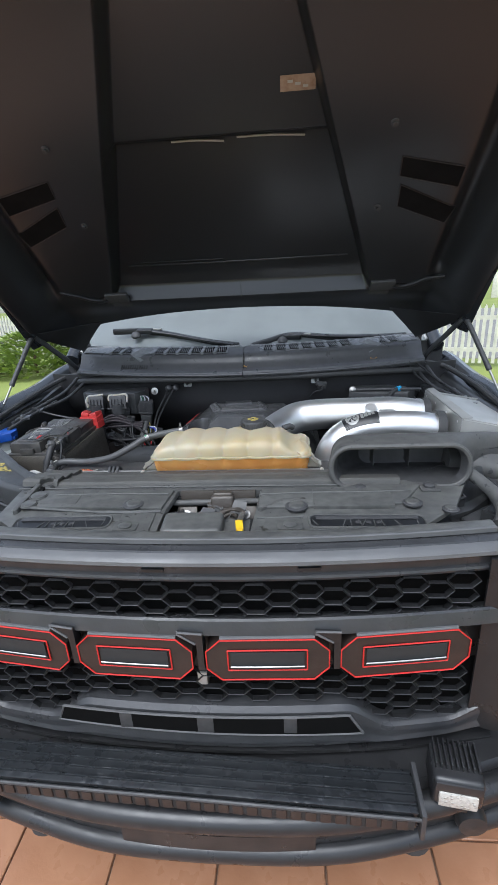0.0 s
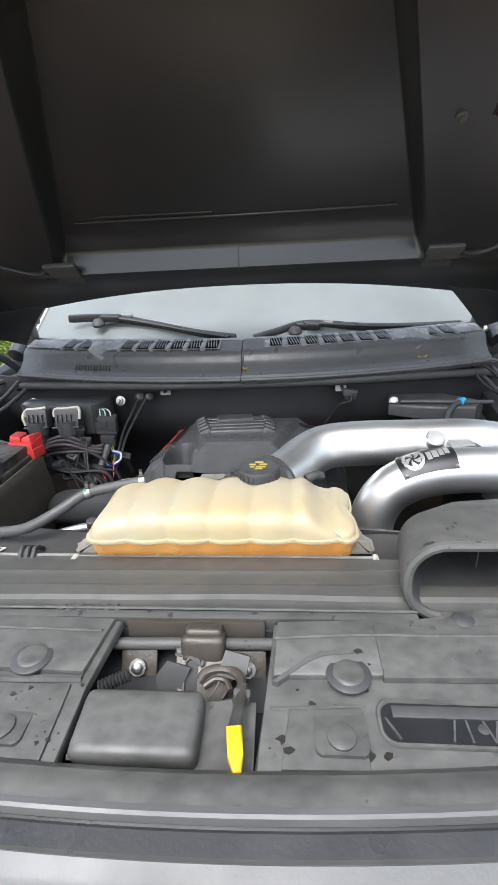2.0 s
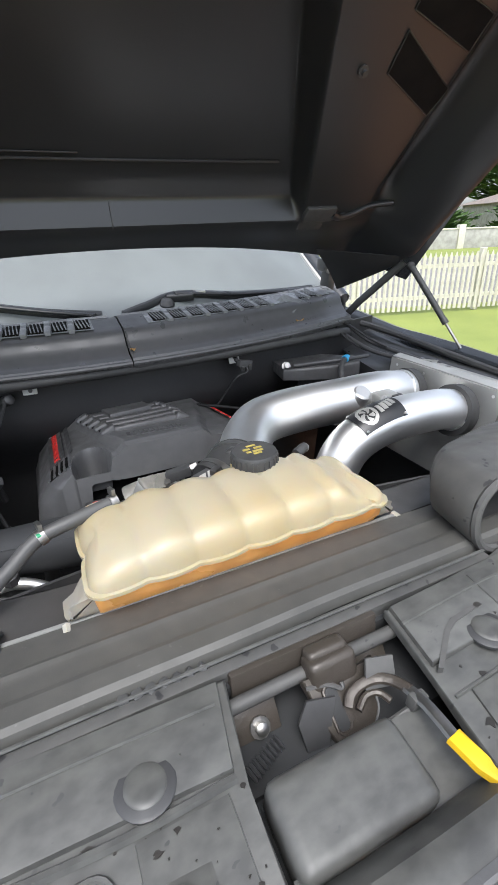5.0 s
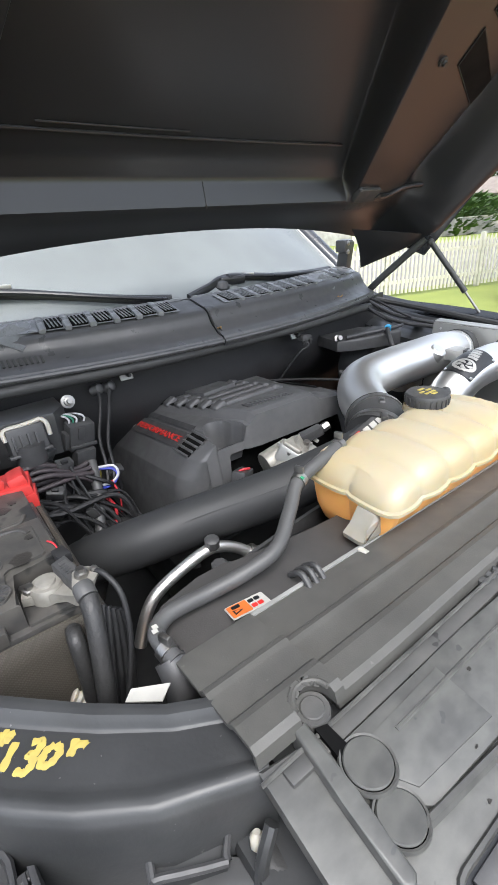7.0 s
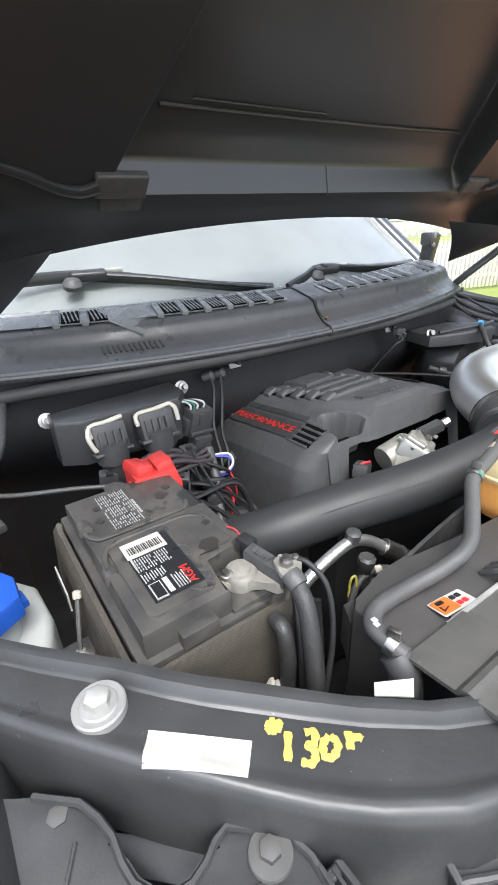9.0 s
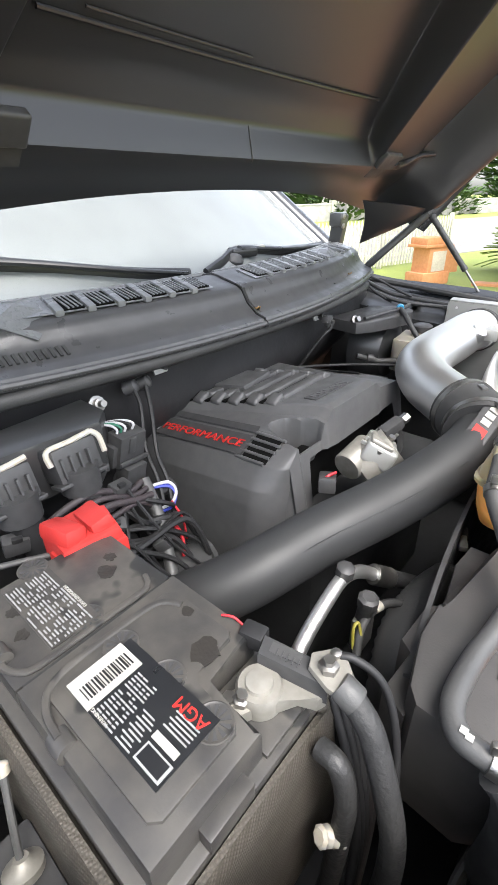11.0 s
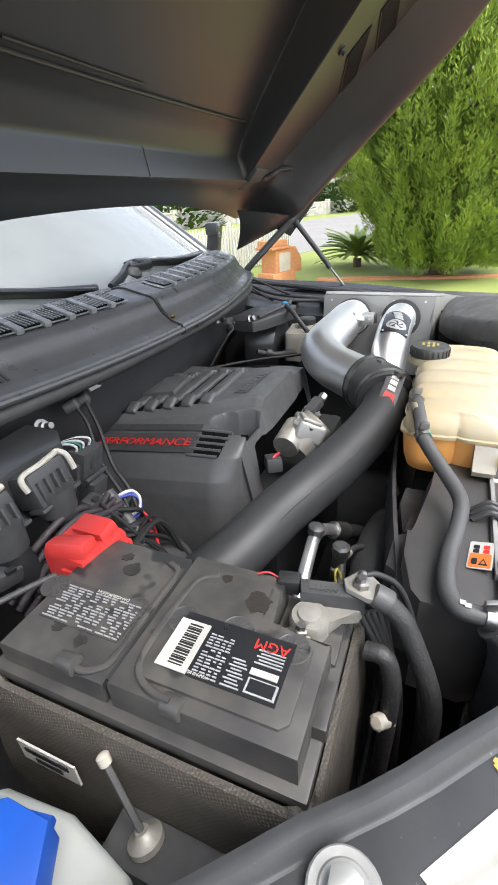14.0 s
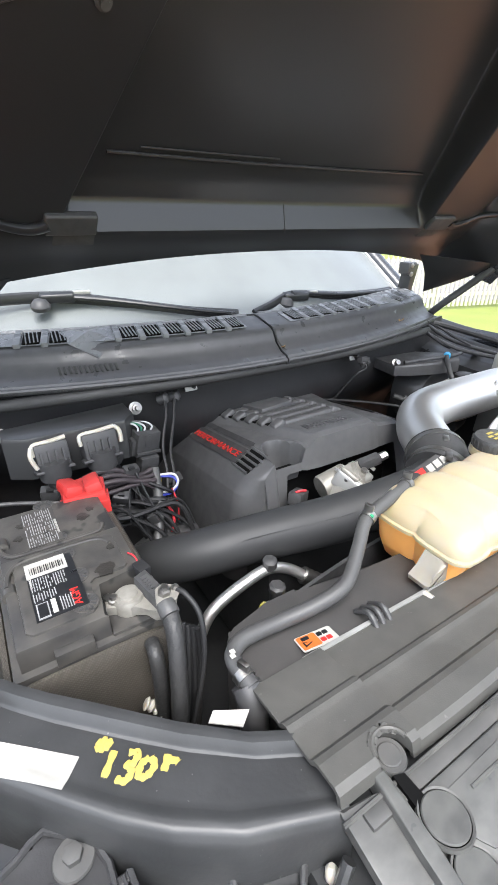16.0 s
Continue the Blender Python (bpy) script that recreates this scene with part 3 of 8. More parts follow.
def wiper(run, hinge, label):
    """run: the blade's line over the glass; hinge: where the arm meets it."""
    w = thing("wiper", label, "wiper", hinge, "wipers")
    h = V(hinge)
    part("blade", tube(B(), [V(p) + V((0, 0.002, 0.006)) for p in run], 0.0085, 8, 8, flat=1.7), wiper_black, w)
    part("arm", tube(B(), [h + V((0, -0.012, 0.010))] + [V(p) + V((0, -0.016, 0.014)) for p in run[2:-1]] + [V(run[-1]) + V((-0.02, -0.012, 0.012))], lambda f: 0.0135 - 0.005 * f, 10, 8, flat=0.6), wiper_black, w)
    part("hinge_block", obox(B(), h + V((0, -0.010, 0.006)), (0.085, 0.034, 0.024), 10, 0, -12, 0.008, 3), wiper_black, w)
    part("hinge_rib", obox(B(), h + V((0.055, -0.014, 0.014)), (0.055, 0.012, 0.010), 10, 0, -12, 0.003), sheet_alu, w, "pale worn hinge rib")
    part("pivot_cap", lathe(B(), [(0.022, 0), (0.024, 0.010), (0.016, 0.022), (0.006, 0.025)], h + V((-0.045, -0.02, -0.018)), (0, -0.3, 1), 16), plastic, w)


wiper([(-0.66, 1.480, 1.500), (-0.49, 1.468, 1.498), (-0.355, 1.430, 1.478), (-0.175, 1.366, 1.448), (-0.030, 1.325, 1.432)], (-0.49, 1.462, 1.500), "black wiper lying across the foot of the misted windshield")
wiper([(0.03, 1.332, 1.426), (0.105, 1.352, 1.442), (0.213, 1.388, 1.460), (0.41, 1.388, 1.442), (0.60, 1.425, 1.432), (0.74, 1.455, 1.430)], (0.213, 1.385, 1.458), "black wiper lying across the foot of the misted windshield")

# ---- firewall, aprons, fenders ----
bay = new("engine_bay_shell")
bay.parent = truck
bm = sheet(B(), lambda u, v: V((-0.94 + 1.88 * u, 1.20 + bow(-0.94 + 1.88 * u) * 0.7 + 0.16 * sstep(0.15, 0.5, v) , 1.335 - 0.75 * v)), 30, 24, 0.01)
part("firewall", bm, firewall_mat, bay)
part("lower_firewall", box(B(), (-1.0, 1.466, 0.5), (1.0, 1.486, 1.20)), dark_void, bay)
part("bulkhead", box(B(), (-0.93, 1.50, 0.40), (0.93, 1.53, 1.40)), dark_void, bay)
for x, y in ((-0.252, 1.196), (0.303, 1.186)):
    bm = B()
    obox(bm, (x, y, 1.303), (0.034, 0.006, 0.034), -25, 0, 0, 0.003)
    clip = part("tab", bm, sheet_alu, bay, "small bare metal tab")
    part("stud", lathe(B(), [(0.005, 0), (0.005, 0.02)], (x + 0.002, y - 0.002, 1.302), (0, -1, 0), 8), plastic, clip)
for sx in (-1, 1):
    def apron(u, v):
        y = 0.30 + 1.10 * u
        inner = 0.80 - 0.05 * math.sin(math.pi * u)
        prof = [(0.955, 1.262), (0.93, 1.235), (0.90, 1.232), (0.885, 1.20), (0.875, 1.10), (0.87, 0.95), (0.86, 0.60)] if sx < 0 else [(0.955, 1.262), (0.93, 1.235), (0.90, 1.235), (0.86, 1.20), (inner, 1.19), (inner - 0.02, 1.05), (inner - 0.06, 0.70)]
        k = v * (len(prof) - 1)
        i = min(int(k), len(prof) - 2)
        f = k - i
        x = prof[i][0] * (1 - f) + prof[i + 1][0] * f
        z = prof[i][1] * (1 - f) + prof[i + 1][1] * f
        return V((sx * x, y, z + 0.03 * u + 0.02 * sstep(0.7, 1, u)))
    part("apron", sheet(B(), apron, 20, 18, 0.006), body_metal, bay)

    def fender(u, v):
        y = -0.02 + 1.60 * u
        top = 1.235 + 0.07 * sstep(0.0, 0.75, u) + 0.035 * sstep(0.75, 1.0, u)
        prof = [(0.915, -0.045), (0.945, -0.012), (0.965, 0.0), (0.99, -0.006), (1.02, -0.04), (1.05, -0.14), (1.06, -0.35), (1.05, -0.6)]
        k = v * (len(prof) - 1)
        i = min(int(k), len(prof) - 2)
        f = k - i
        x = prof[i][0] * (1 - f) + prof[i + 1][0] * f
        z = prof[i][1] * (1 - f) + prof[i + 1][1] * f
        x -= 0.22 * (1 - sstep(0.0, 0.32, u))
        return V((sx * x, y, top + z))
    part("fender", sheet(B(), fender, 30, 21, 0.005), paint_dark, truck)
    part("fender_seal", tube(B(), [(sx * 0.925, 0.45, 1.235), (sx * 0.925, 0.8, 1.262), (sx * 0.92, 1.1, 1.288), (sx * 0.88, 1.32, 1.315), (sx * 0.80, 1.36, 1.33)], 0.011, 8), rubber, truck)
    wheel = new("wheel")
    wheel.parent = truck
    part("tyre", lathe(B(), [(0.24, -0.13), (0.38, -0.14), (0.43, -0.11), (0.44, 0.0), (0.43, 0.11), (0.38, 0.14), (0.24, 0.13)], (sx * 0.88, 0.72, 0.44), (1, 0, 0), 36), rubber, wheel)
    part("rim", lathe(B(), [(0.1, -0.1), (0.22, -0.1), (0.235, -0.12), (0.235, 0.12), (0.22, 0.1), (0.1, 0.1)], (sx * 0.88, 0.72, 0.44), (1, 0, 0), 30), plastic, wheel)
bm = B()
box(bm, (-0.99, 0.12, 0.55), (0.99, 1.46, 0.58))
part("skid_plate", bm, dark_void, bay)
bm = B()
box(bm, (-0.56, 0.20, 0.60), (0.56, 0.33, 1.165), 0.01)
part("front_crossmember", bm, dark_void, bay)

# ---- grille ----
grille = new("grille")
grille.parent = truck
grille["label"] = "dark grey grille with honeycomb mesh and large outlined blocks"


def gy(x):
    """The grille bows back towards its ends."""
    return 0.004 + 0.15 * x * x


def band(name, x0, x1, prof, mat, nx=40):
    """A strip across the grille; prof: (set-back, height) points."""
    def f(u, v):
        x = x0 + (x1 - x0) * u
        k = v * (len(prof) - 1)
        i = min(int(k), len(prof) - 2)
        t = k - i
        return V((x, gy(x) + prof[i][0] * (1 - t) + prof[i + 1][0] * t, prof[i][1] * (1 - t) + prof[i + 1][1] * t - 0.02 * abs(x) ** 2))
    part(name, sheet(B(), f, nx, (len(prof) - 1) * 2, 0.004), mat, grille, smooth=28)


# top ledge with its grooves, then the frame bars
band("top_ledge", -0.60, 0.60, [(0.108, 1.198), (0.098, 1.214), (0.086, 1.228), (0.074, 1.2315), (0.058, 1.230)], cover_plastic)
band("upper_strip", -0.60, 0.60, [(0.058, 1.2305), (0.052, 1.2315), (0.049, 1.230), (0.048, 1.221)], bar_grey)
band("groove", -0.60, 0.60, [(0.050, 1.220), (0.045, 1.2185)], grille_black)
band("lower_strip", -0.60, 0.60, [(0.046, 1.219), (0.043, 1.2205), (0.026, 1.2195), (0.024, 1.216)], grille_grey)
band("top_bar", -0.61, 0.61, [(0.026, 1.2155), (0.023, 1.2165), (0.010, 1.211), (0.004, 1.206), (0.002, 1.199), (0.006, 1.195)], bar_grey)
band("recess_band", -0.60, 0.60, [(0.006, 1.195), (0.016, 1.190), (0.018, 1.170)], grille_grey)
band("upper_frame", -0.58, 0.58, [(0.018, 1.170), (0.012, 1.168), (0.010, 1.163), (0.012, 1.157), (0.020, 1.153), (0.034, 1.153)], grille_grey)
band("letter_bar", -0.62, 0.62, [(0.034, 1.060), (0.012, 1.071), (-0.002, 1.077), (-0.007, 1.074), (-0.012, 1.060), (-0.016, 1.046), (-0.004, 1.038), (0.02, 1.036)], grille_grey)


def frame_top(x):
    """Upper edge of the lower frame, dipping beside the slot."""
    a = abs(x)
    return 0.831 - 0.064 * sstep(0.29, 0.40, a) + 0.045 * sstep(0.52, 0.63, a)


FRAME = [(0.030, 0.0), (0.004, 0.02), (-0.006, 0.10), (-0.008, 0.30), (-0.006, 0.62), (-0.010, 0.80), (-0.004, 0.93), (0.03, 1.0)]


def lower_frame(u, v):
    x = -0.64 + 1.28 * u
    k = v * (len(FRAME) - 1)
    i = min(int(k), len(FRAME) - 2)
    t = k - i
    d, f = FRAME[i][0] * (1 - t) + FRAME[i + 1][0] * t, FRAME[i][1] * (1 - t) + FRAME[i + 1][1] * t
    top = frame_top(x)
    return V((x, gy(x) + d, top + (0.700 + 0.06 * x * x - top) * f))


part("lower_frame", sheet(B(), lower_frame, 90, 21, 0.004), grille_grey, grille, smooth=30)


def frame_slot(u, v, lift=0.0):
    x = (-0.355 - 0.018 * (1 - v)) + (0.655 + 0.050 * (1 - v)) * u
    z = 0.762 + 0.050 * v - 0.012 * (u - 0.5) * (1 - v)
    return V((x, gy(x) - 0.0105 - lift, z))


# black sheet on the frame paints the shade of an opening
sl = part("frame_slot", sheet(B(), frame_slot, 40, 4, 0.002), recess_shade_black, grille)
rim = [frame_slot(k / 20, 1.0, 0.001) for k in range(21)] + [frame_slot(1.0, 0.0, 0.001)] + [frame_slot(1 - k / 20, 0.0, 0.001) for k in range(21)] + [frame_slot(0.0, 1.0, 0.001)]
part("slot_rim", tube(B(), rim, 0.0032, 6, 0), bar_grey, sl)
band("under_lip", -0.64, 0.64, [(0.02, 0.700), (-0.004, 0.696), (0.0, 0.682), (0.04, 0.675)], grille_black)
band("valance", -0.68, 0.68, [(0.05, 0.72), (0.03, 0.68), (0.04, 0.62), (0.08, 0.56)], dark_void)
band("letter_backing", -0.60, 0.60, [(0.03, 1.045), (0.028, 0.98), (0.03, 0.915)], grille_black)
# black sheet close behind the mesh, painting the unlit inside of the grille
band("backing", -0.62, 0.62, [(0.034, 1.165), (0.036, 0.95), (0.034, 0.76)], recess_shade_black)
for sx in (-1, 1):
    def cheek(u, v):
        x = sx * (0.572 + 0.068 * v)
        return V((x, gy(x) - 0.006 + 0.012 * math.cos(v * 3.1), 1.19 - 0.45 * u - 0.02 * abs(x) ** 2))
    part("cheek", sheet(B(), cheek, 16, 5, 0.006), grille_black, grille)
for x in (-0.205, -0.02, 0.17):
    bm = B()
    obox(bm, (x, gy(x) + 0.0, 0.787), (0.03 if x != -0.02 else 0.038, 0.028, 0.044), 0, 0, 0, 0.003)
    part("slot_rib", bm, plastic, grille)
bm = B()
obox(bm, (-0.02, gy(0) + 0.03, 0.90), (0.022, 0.03, 0.045), 0, 0, 0, 0.004)
cam_ob = part("parking_camera", bm, plastic, grille)
part("bracket_face", box(B(), (-0.031, gy(0) + 0.008, 0.885), (-0.010, gy(0) + 0.014, 0.92), 0.002), sheet_alu, cam_ob)
for x in (-0.10, 0.215):
    part("washer_notch", obox(B(), (x, gy(x) + 0.0145, 1.182), (0.046, 0.006, 0.006), 0, 0, math.degrees(0.3 * x), 0.001), grille_black, grille)
# arrow-shaped notches between the blocks: proud dark prisms paint the shaded openings, paler lips the lit chamfers
for x in (-0.282, -0.006, 0.274):
    q = [(x - 0.050, 1.057), (x + 0.002, 1.053), (x + 0.001, 0.960), (x - 0.012, 0.960), (x - 0.012, 1.026), (x - 0.020, 1.036)]
    bm = B()
    fr = [bm.verts.new((a, gy(a) - 0.0225, z)) for a, z in q]
    bk = [bm.verts.new((a, gy(a) + 0.004, z)) for a, z in q]
    bm.faces.new(fr)
    for i in range(6):
        bm.faces.new((fr[i], fr[(i + 1) % 6], bk[(i + 1) % 6], bk[i]))
    nt = part("notch", bm, grille_black, grille, smooth=0)
    for a, z, b, w in ((x - 0.050, 1.055, x - 0.014, 1.030), (x - 0.050, 1.059, x + 0.002, 1.055)):
        part("notch_lip", tube(B(), [(a, gy(a) - 0.023, z), (b, gy(b) - 0.023, w)], 0.0026, 6, 0), bar_grey, nt)

# honeycomb cells: flat-topped wide hexagons
HEXW, HEXH = 0.069, 0.036


def hex_ring(x, z):
    bm = B()
    out = [(-0.5, 0), (-0.265, 0.5), (0.265, 0.5), (0.5, 0), (0.265, -0.5), (-0.265, -0.5)]
    rows = []
    for sc, dy in ((1.0, 0.004), (0.975, 0.0), (0.93, 0.001), (0.92, 0.013)):
        rows.append([bm.verts.new((a * HEXW * sc, dy, b * HEXH * 1.02 * (1 - (1 - sc) * 1.5))) for a, b in out])
    for r0, r1 in zip(rows, rows[1:]):
        for k in range(6):
            bm.faces.new((r0[k], r0[(k + 1) % 6], r1[(k + 1) % 6], r1[k]))
    return bm


cell = None
for z0, z1 in ((1.050, 1.158), (0.775, 0.93)):
    nr = int((z1 - z0) / (HEXH / 2))
    for r in range(nr):
        z = z0 + 0.012 + r * HEXH / 2
        for c in range(-6, 7):
            x = c * HEXW * 1.52 + (0.76 * HEXW if r % 2 else 0)
            if abs(x) > 0.575 - 0.5 * abs(z - (z0 + z1) / 2) or z > z1 + 0.002 or (z < 0.93 and z < frame_top(x) + 0.012):
                continue
            if cell is None:
                cell = part("mesh_cell", hex_ring(0, 0), grille_black, grille, smooth=0)
                me = cell.data
                cell.location = (x, gy(x) + 0.012, z)
            else:
                ob = new("mesh_cell", me)
                ob.parent = grille
                ob.location = (x, gy(x) + 0.012, z)


def outlined_block(name, outer, inner):
    """A raised brown-black block with a thin red outline and a bright slot."""
    bk = None
    for pts, z, mat, nm, dep in ((outer, 0.0, grille_black, name, 0.020),):
        bm = B()
        mid = sum(p[0] for p in pts) / len(pts)
        yy = gy(mid) - 0.004
        fr = [bm.verts.new((x, gy(x) - 0.020, zz)) for x, zz in pts]
        bk_ = [bm.verts.new((x, gy(x) + 0.03, zz)) for x, zz in pts]
        bm.faces.new(fr)
        n = len(pts)
        for i in range(n):
            bm.faces.new((fr[i], fr[(i + 1) % n], bk_[(i + 1) % n], bk_[i]))
        bk = part(nm, bm, block_brown, grille, smooth=0)
    for loop in (outer, inner):
        pts = [V((x, gy(x) - 0.0215, z)) for x, z in loop]
        for i in range(len(pts)):
            a, b = pts[i], pts[(i + 1) % len(pts)]
            part("red_outline", tube(B(), [a, b], 0.0016, 6, 0), red_paint, bk, "thin red outline")
    xs = [p[0] for p in inner]
    zs = [p[1] for p in inner]
    a, b, lo, hi = min(xs) + 0.006, max(xs) - 0.006, min(zs) + 0.004, max(zs) - 0.004
    part("slot", sheet(B(), lambda u, v: V((a + (b - a) * u, gy(a + (b - a) * u) - 0.0208 - 0.0005 * v, lo + (hi - lo) * v)), 6, 2, 0.002), dark_void, bk)
    part("slot_ledge", sheet(B(), lambda u, v: V((a + (b - a) * u, gy(a + (b - a) * u) - 0.0205 - 0.006 * v, lo + 0.004 + 0.008 * v)), 6, 2, 0.002), sheet_alu, bk, "bright ledge")
    part("top_edge", tube(B(), [V((x, gy(x) - 0.018, z + 0.004)) for x, z in (sorted(outer, key=lambda p: -p[1])[:2])], 0.004, 6, 0), bar_grey, bk, "grey top edge")


block_brown = M("block_dark_brown", (0.035, 0.024, 0.02), 0.5, scale=30, bump=0.15)
ZT, ZB = 1.038, 0.934
for x0, x1 in ((-0.56, -0.305), (-0.279, -0.030), (0.0, 0.253), (0.277, 0.543)):
    c = 0.03
    outer = [(x0 + c, ZT), (x1 - c, ZT), (x1, ZT - c), (x1, ZB + c), (x1 - c, ZB), (x0 + c, ZB), (x0, ZB + c), (x0, ZT - c)]
    inner = [(x0 + 0.045, ZT - 0.026), (x1 - 0.045, ZT - 0.026), (x1 - 0.045, ZB + 0.026), (x0 + 0.045, ZB + 0.026)]
    outlined_block("outlined_block", outer, inner)

# ---- bumper, light bar, pod lamp ----
bumper = new("bumper")
bumper.parent = truck
bumper["label"] = "black tubular steel bumper"


def bump_y(x):
    return -0.10 + 0.22 * x * x


def bumper_f(u, v):
    x = -0.85 + 1.7 * u
    prof = [(0.14, 0.66), (0.03, 0.655), (0.005, 0.62), (0.0, 0.56), (0.012, 0.50), (0.04, 0.46), (0.10, 0.445)]
    k = v * (len(prof) - 1)
    i = min(int(k), len(prof) - 2)
    t = k - i
    return V((x, bump_y(x) + prof[i][0] * (1 - t) + prof[i + 1][0] * t, prof[i][1] * (1 - t) + prof[i + 1][1] * t + 0.06 * x * x))


part("shell", sheet(B(), bumper_f, 40, 12, 0.006), bumper_black, bumper)
for z, dy, r in ((0.632, -0.010, 0.026),):
    part("cross_tube", tube(B(), [(x, bump_y(x) + dy, z + 0.05 * x * x) for x in (-0.8, -0.5, -0.2, 0.2, 0.5, 0.8)], r, 12), bumper_black, bumper)
part("lower_tube", tube(B(), [(x, bump_y(x) + 0.01, 0.49 + 0.06 * x * x) for x in (-0.7, -0.45, -0.2, 0.2, 0.45, 0.7)], 0.026, 14), bumper_black, bumper)
part("mesh_panel", sheet(B(), lambda u, v: V((-0.22 + 0.44 * u, bump_y(-0.22 + 0.44 * u) - 0.004, 0.57 - 0.05 * v)), 8, 2, 0.003), grille_black, bumper)
for sx in (-1, 1):
    part("skid_foot", lathe(B(), [(0.03, 0), (0.045, 0.012), (0.045, 0.04), (0.03, 0.06)], (sx * 0.45, -0.02, 0.435), (0, 0.2, 1), 18), rubber, bumper)
    part("end_tube", lathe(B(), [(0.0, 0), (0.03, 0.004), (0.034, 0.02), (0.034, 0.08)], (sx * 0.56, -0.075, 0.585), (0, 1, 0), 18), bumper_black, bumper)

bar = thing("light_bar", "long black light bar with wet finned top above the bumper", "light bar", (-0.08, -0.06, 0.66))
part("housing", box(B(), (-0.62, -0.105, 0.668), (0.425, -0.018, 0.715), 0.006), wet_black, bar, "wet black housing with rain drops")
for k in range(4):
    y = -0.092 + 0.02 * k
    part("fin", box(B(), (-0.615, y, 0.712), (0.42, y + 0.004, 0.7205), 0.001), wet_black, bar)
part("lens", box(B(), (-0.61, -0.112, 0.674), (0.415, -0.106, 0.708), 0.002), dark_void, bar)
part("lens_trim", tube(B(), [(-0.62, -0.114, 0.712), (0.0, -0.114, 0.712), (0.425, -0.114, 0.712)], 0.004, 8, 2), plastic, bar)
part("end_cap", box(B(), (0.425, -0.118, 0.655), (0.435, -0.010, 0.728), 0.003), plastic, bar)
# brown ridges: their colour paints the terracotta mirrored in the bar's front
for k in range(34):
    part("reflection_ridge", obox(B(), (-0.60 + 0.03 * k, -0.1125, 0.691), (0.022, 0.006, 0.026), 0, 0, 0, 0.002), block_brown, bar)

bar.rotation_euler[2] = radians(-2.4)

pod = thing("pod_lamp", "square black pod lamp with ribbed housing and clear lens", "lamp", (0.51, -0.06, 0.66))
pm = pose(0.515, -0.055, 0.67, 0, 0, -8)
part("housing", box(B(), (-0.05, -0.03, 0.0), (0.05, 0.055, 0.075), 0.012, 3, pm), bumper_black, pod)
part("lens", box(B(), (-0.038, -0.036, 0.006), (0.038, -0.028, 0.045), 0.003, 2, pm), lens_m, pod, "clear faceted lens")
part("bezel", box(B(), (-0.046, -0.034, 0.046), (0.046, -0.026, 0.070), 0.004, 2, pm), bumper_black, pod)
for k in range(9):
    part("cooling_rib", box(B(), (-0.044 + 0.0105 * k, -0.005, 0.072), (-0.040 + 0.0105 * k, 0.055, 0.088), 0.001, 1, pm), bumper_black, pod)
part("bracket", box(B(), (-0.03, -0.01, -0.045), (0.03, 0.04, 0.004), 0.004, 2, pm), bumper_black, pod)

# ---- radiator covers ----
front_cover = thing("radiator_cover", "dusty grey plastic radiator cover with clips and slots", "cover", (0, 0.2, 1.16))


def fc_z(x, y):
    return 1.206 + 0.125 * (y - 0.125) - 0.02 * x * x


# left piece, right piece, with the latch opening between them
part("left_panel", prism(B(), [(-0.10, 0.286), (-0.117, 0.19), (-0.117, 0.102), (-0.30, 0.106), (-0.46, 0.140), (-0.534, 0.19), (-0.530, 0.318), (-0.49, 0.310), (-0.30, 0.292)], lambda x, y: fc_z(x, y) - 0.012, fc_z, 0.003), cover_plastic, front_cover)
part("right_panel", prism(B(), [(0.107, 0.284), (0.10, 0.20), (0.088, 0.102), (0.30, 0.106), (0.46, 0.140), (0.56, 0.22), (0.62, 0.33), (0.60, 0.36), (0.30, 0.292)], lambda x, y: fc_z(x, y) - 0.012, fc_z, 0.003), cover_plastic, front_cover)
# raised step towards the rear of both pieces
for pts in ([(-0.11, 0.283), (-0.125, 0.205), (-0.30, 0.212), (-0.440, 0.218), (-0.474, 0.245), (-0.472, 0.290), (-0.30, 0.288)],
            [(0.112, 0.281), (0.106, 0.205), (0.30, 0.212), (0.44, 0.222), (0.50, 0.30), (0.30, 0.288)]):
    part("raised_step", prism(B(), pts, fc_z, lambda x, y: fc_z(x, y) + 0.007, 0.003), cover_plastic, front_cover)
# raised steps: further seams and dusty front sheets
for pts, dz in (([(-0.135, 0.192), (-0.135, 0.110), (-0.215, 0.112), (-0.215, 0.192)], 0.0035), ([(0.125, 0.170), (0.116, 0.110), (0.205, 0.112), (0.205, 0.172)], 0.003),
                ([(-0.345, 0.280), (-0.345, 0.225), (-0.44, 0.232), (-0.47, 0.278)], 0.0085), ([(0.235, 0.278), (0.235, 0.205), (0.42, 0.21), (0.42, 0.282)], 0.0085)):
    part("raised_sheet", prism(B(), pts, fc_z, lambda x, y: fc_z(x, y) + dz, 0.002), cover_plastic, front_cover)
for pts, r in (([(-0.125, 0.200), (-0.22, 0.199), (-0.31, 0.205), (-0.46, 0.216)], 0.0045), ([(0.104, 0.171), (0.16, 0.174), (0.21, 0.177)], 0.002),
               ([(0.108, 0.255), (0.22, 0.262), (0.36, 0.264), (0.47, 0.272)], 0.0022), ([(-0.12, 0.262), (-0.25, 0.266), (-0.42, 0.268)], 0.0022)):
    part("seam", tube(B(), [(x, y, fc_z(x, y) + (0.008 if y > 0.21 else 0.001)) for x, y in pts], r, 6, 4), cover_plastic, front_cover)
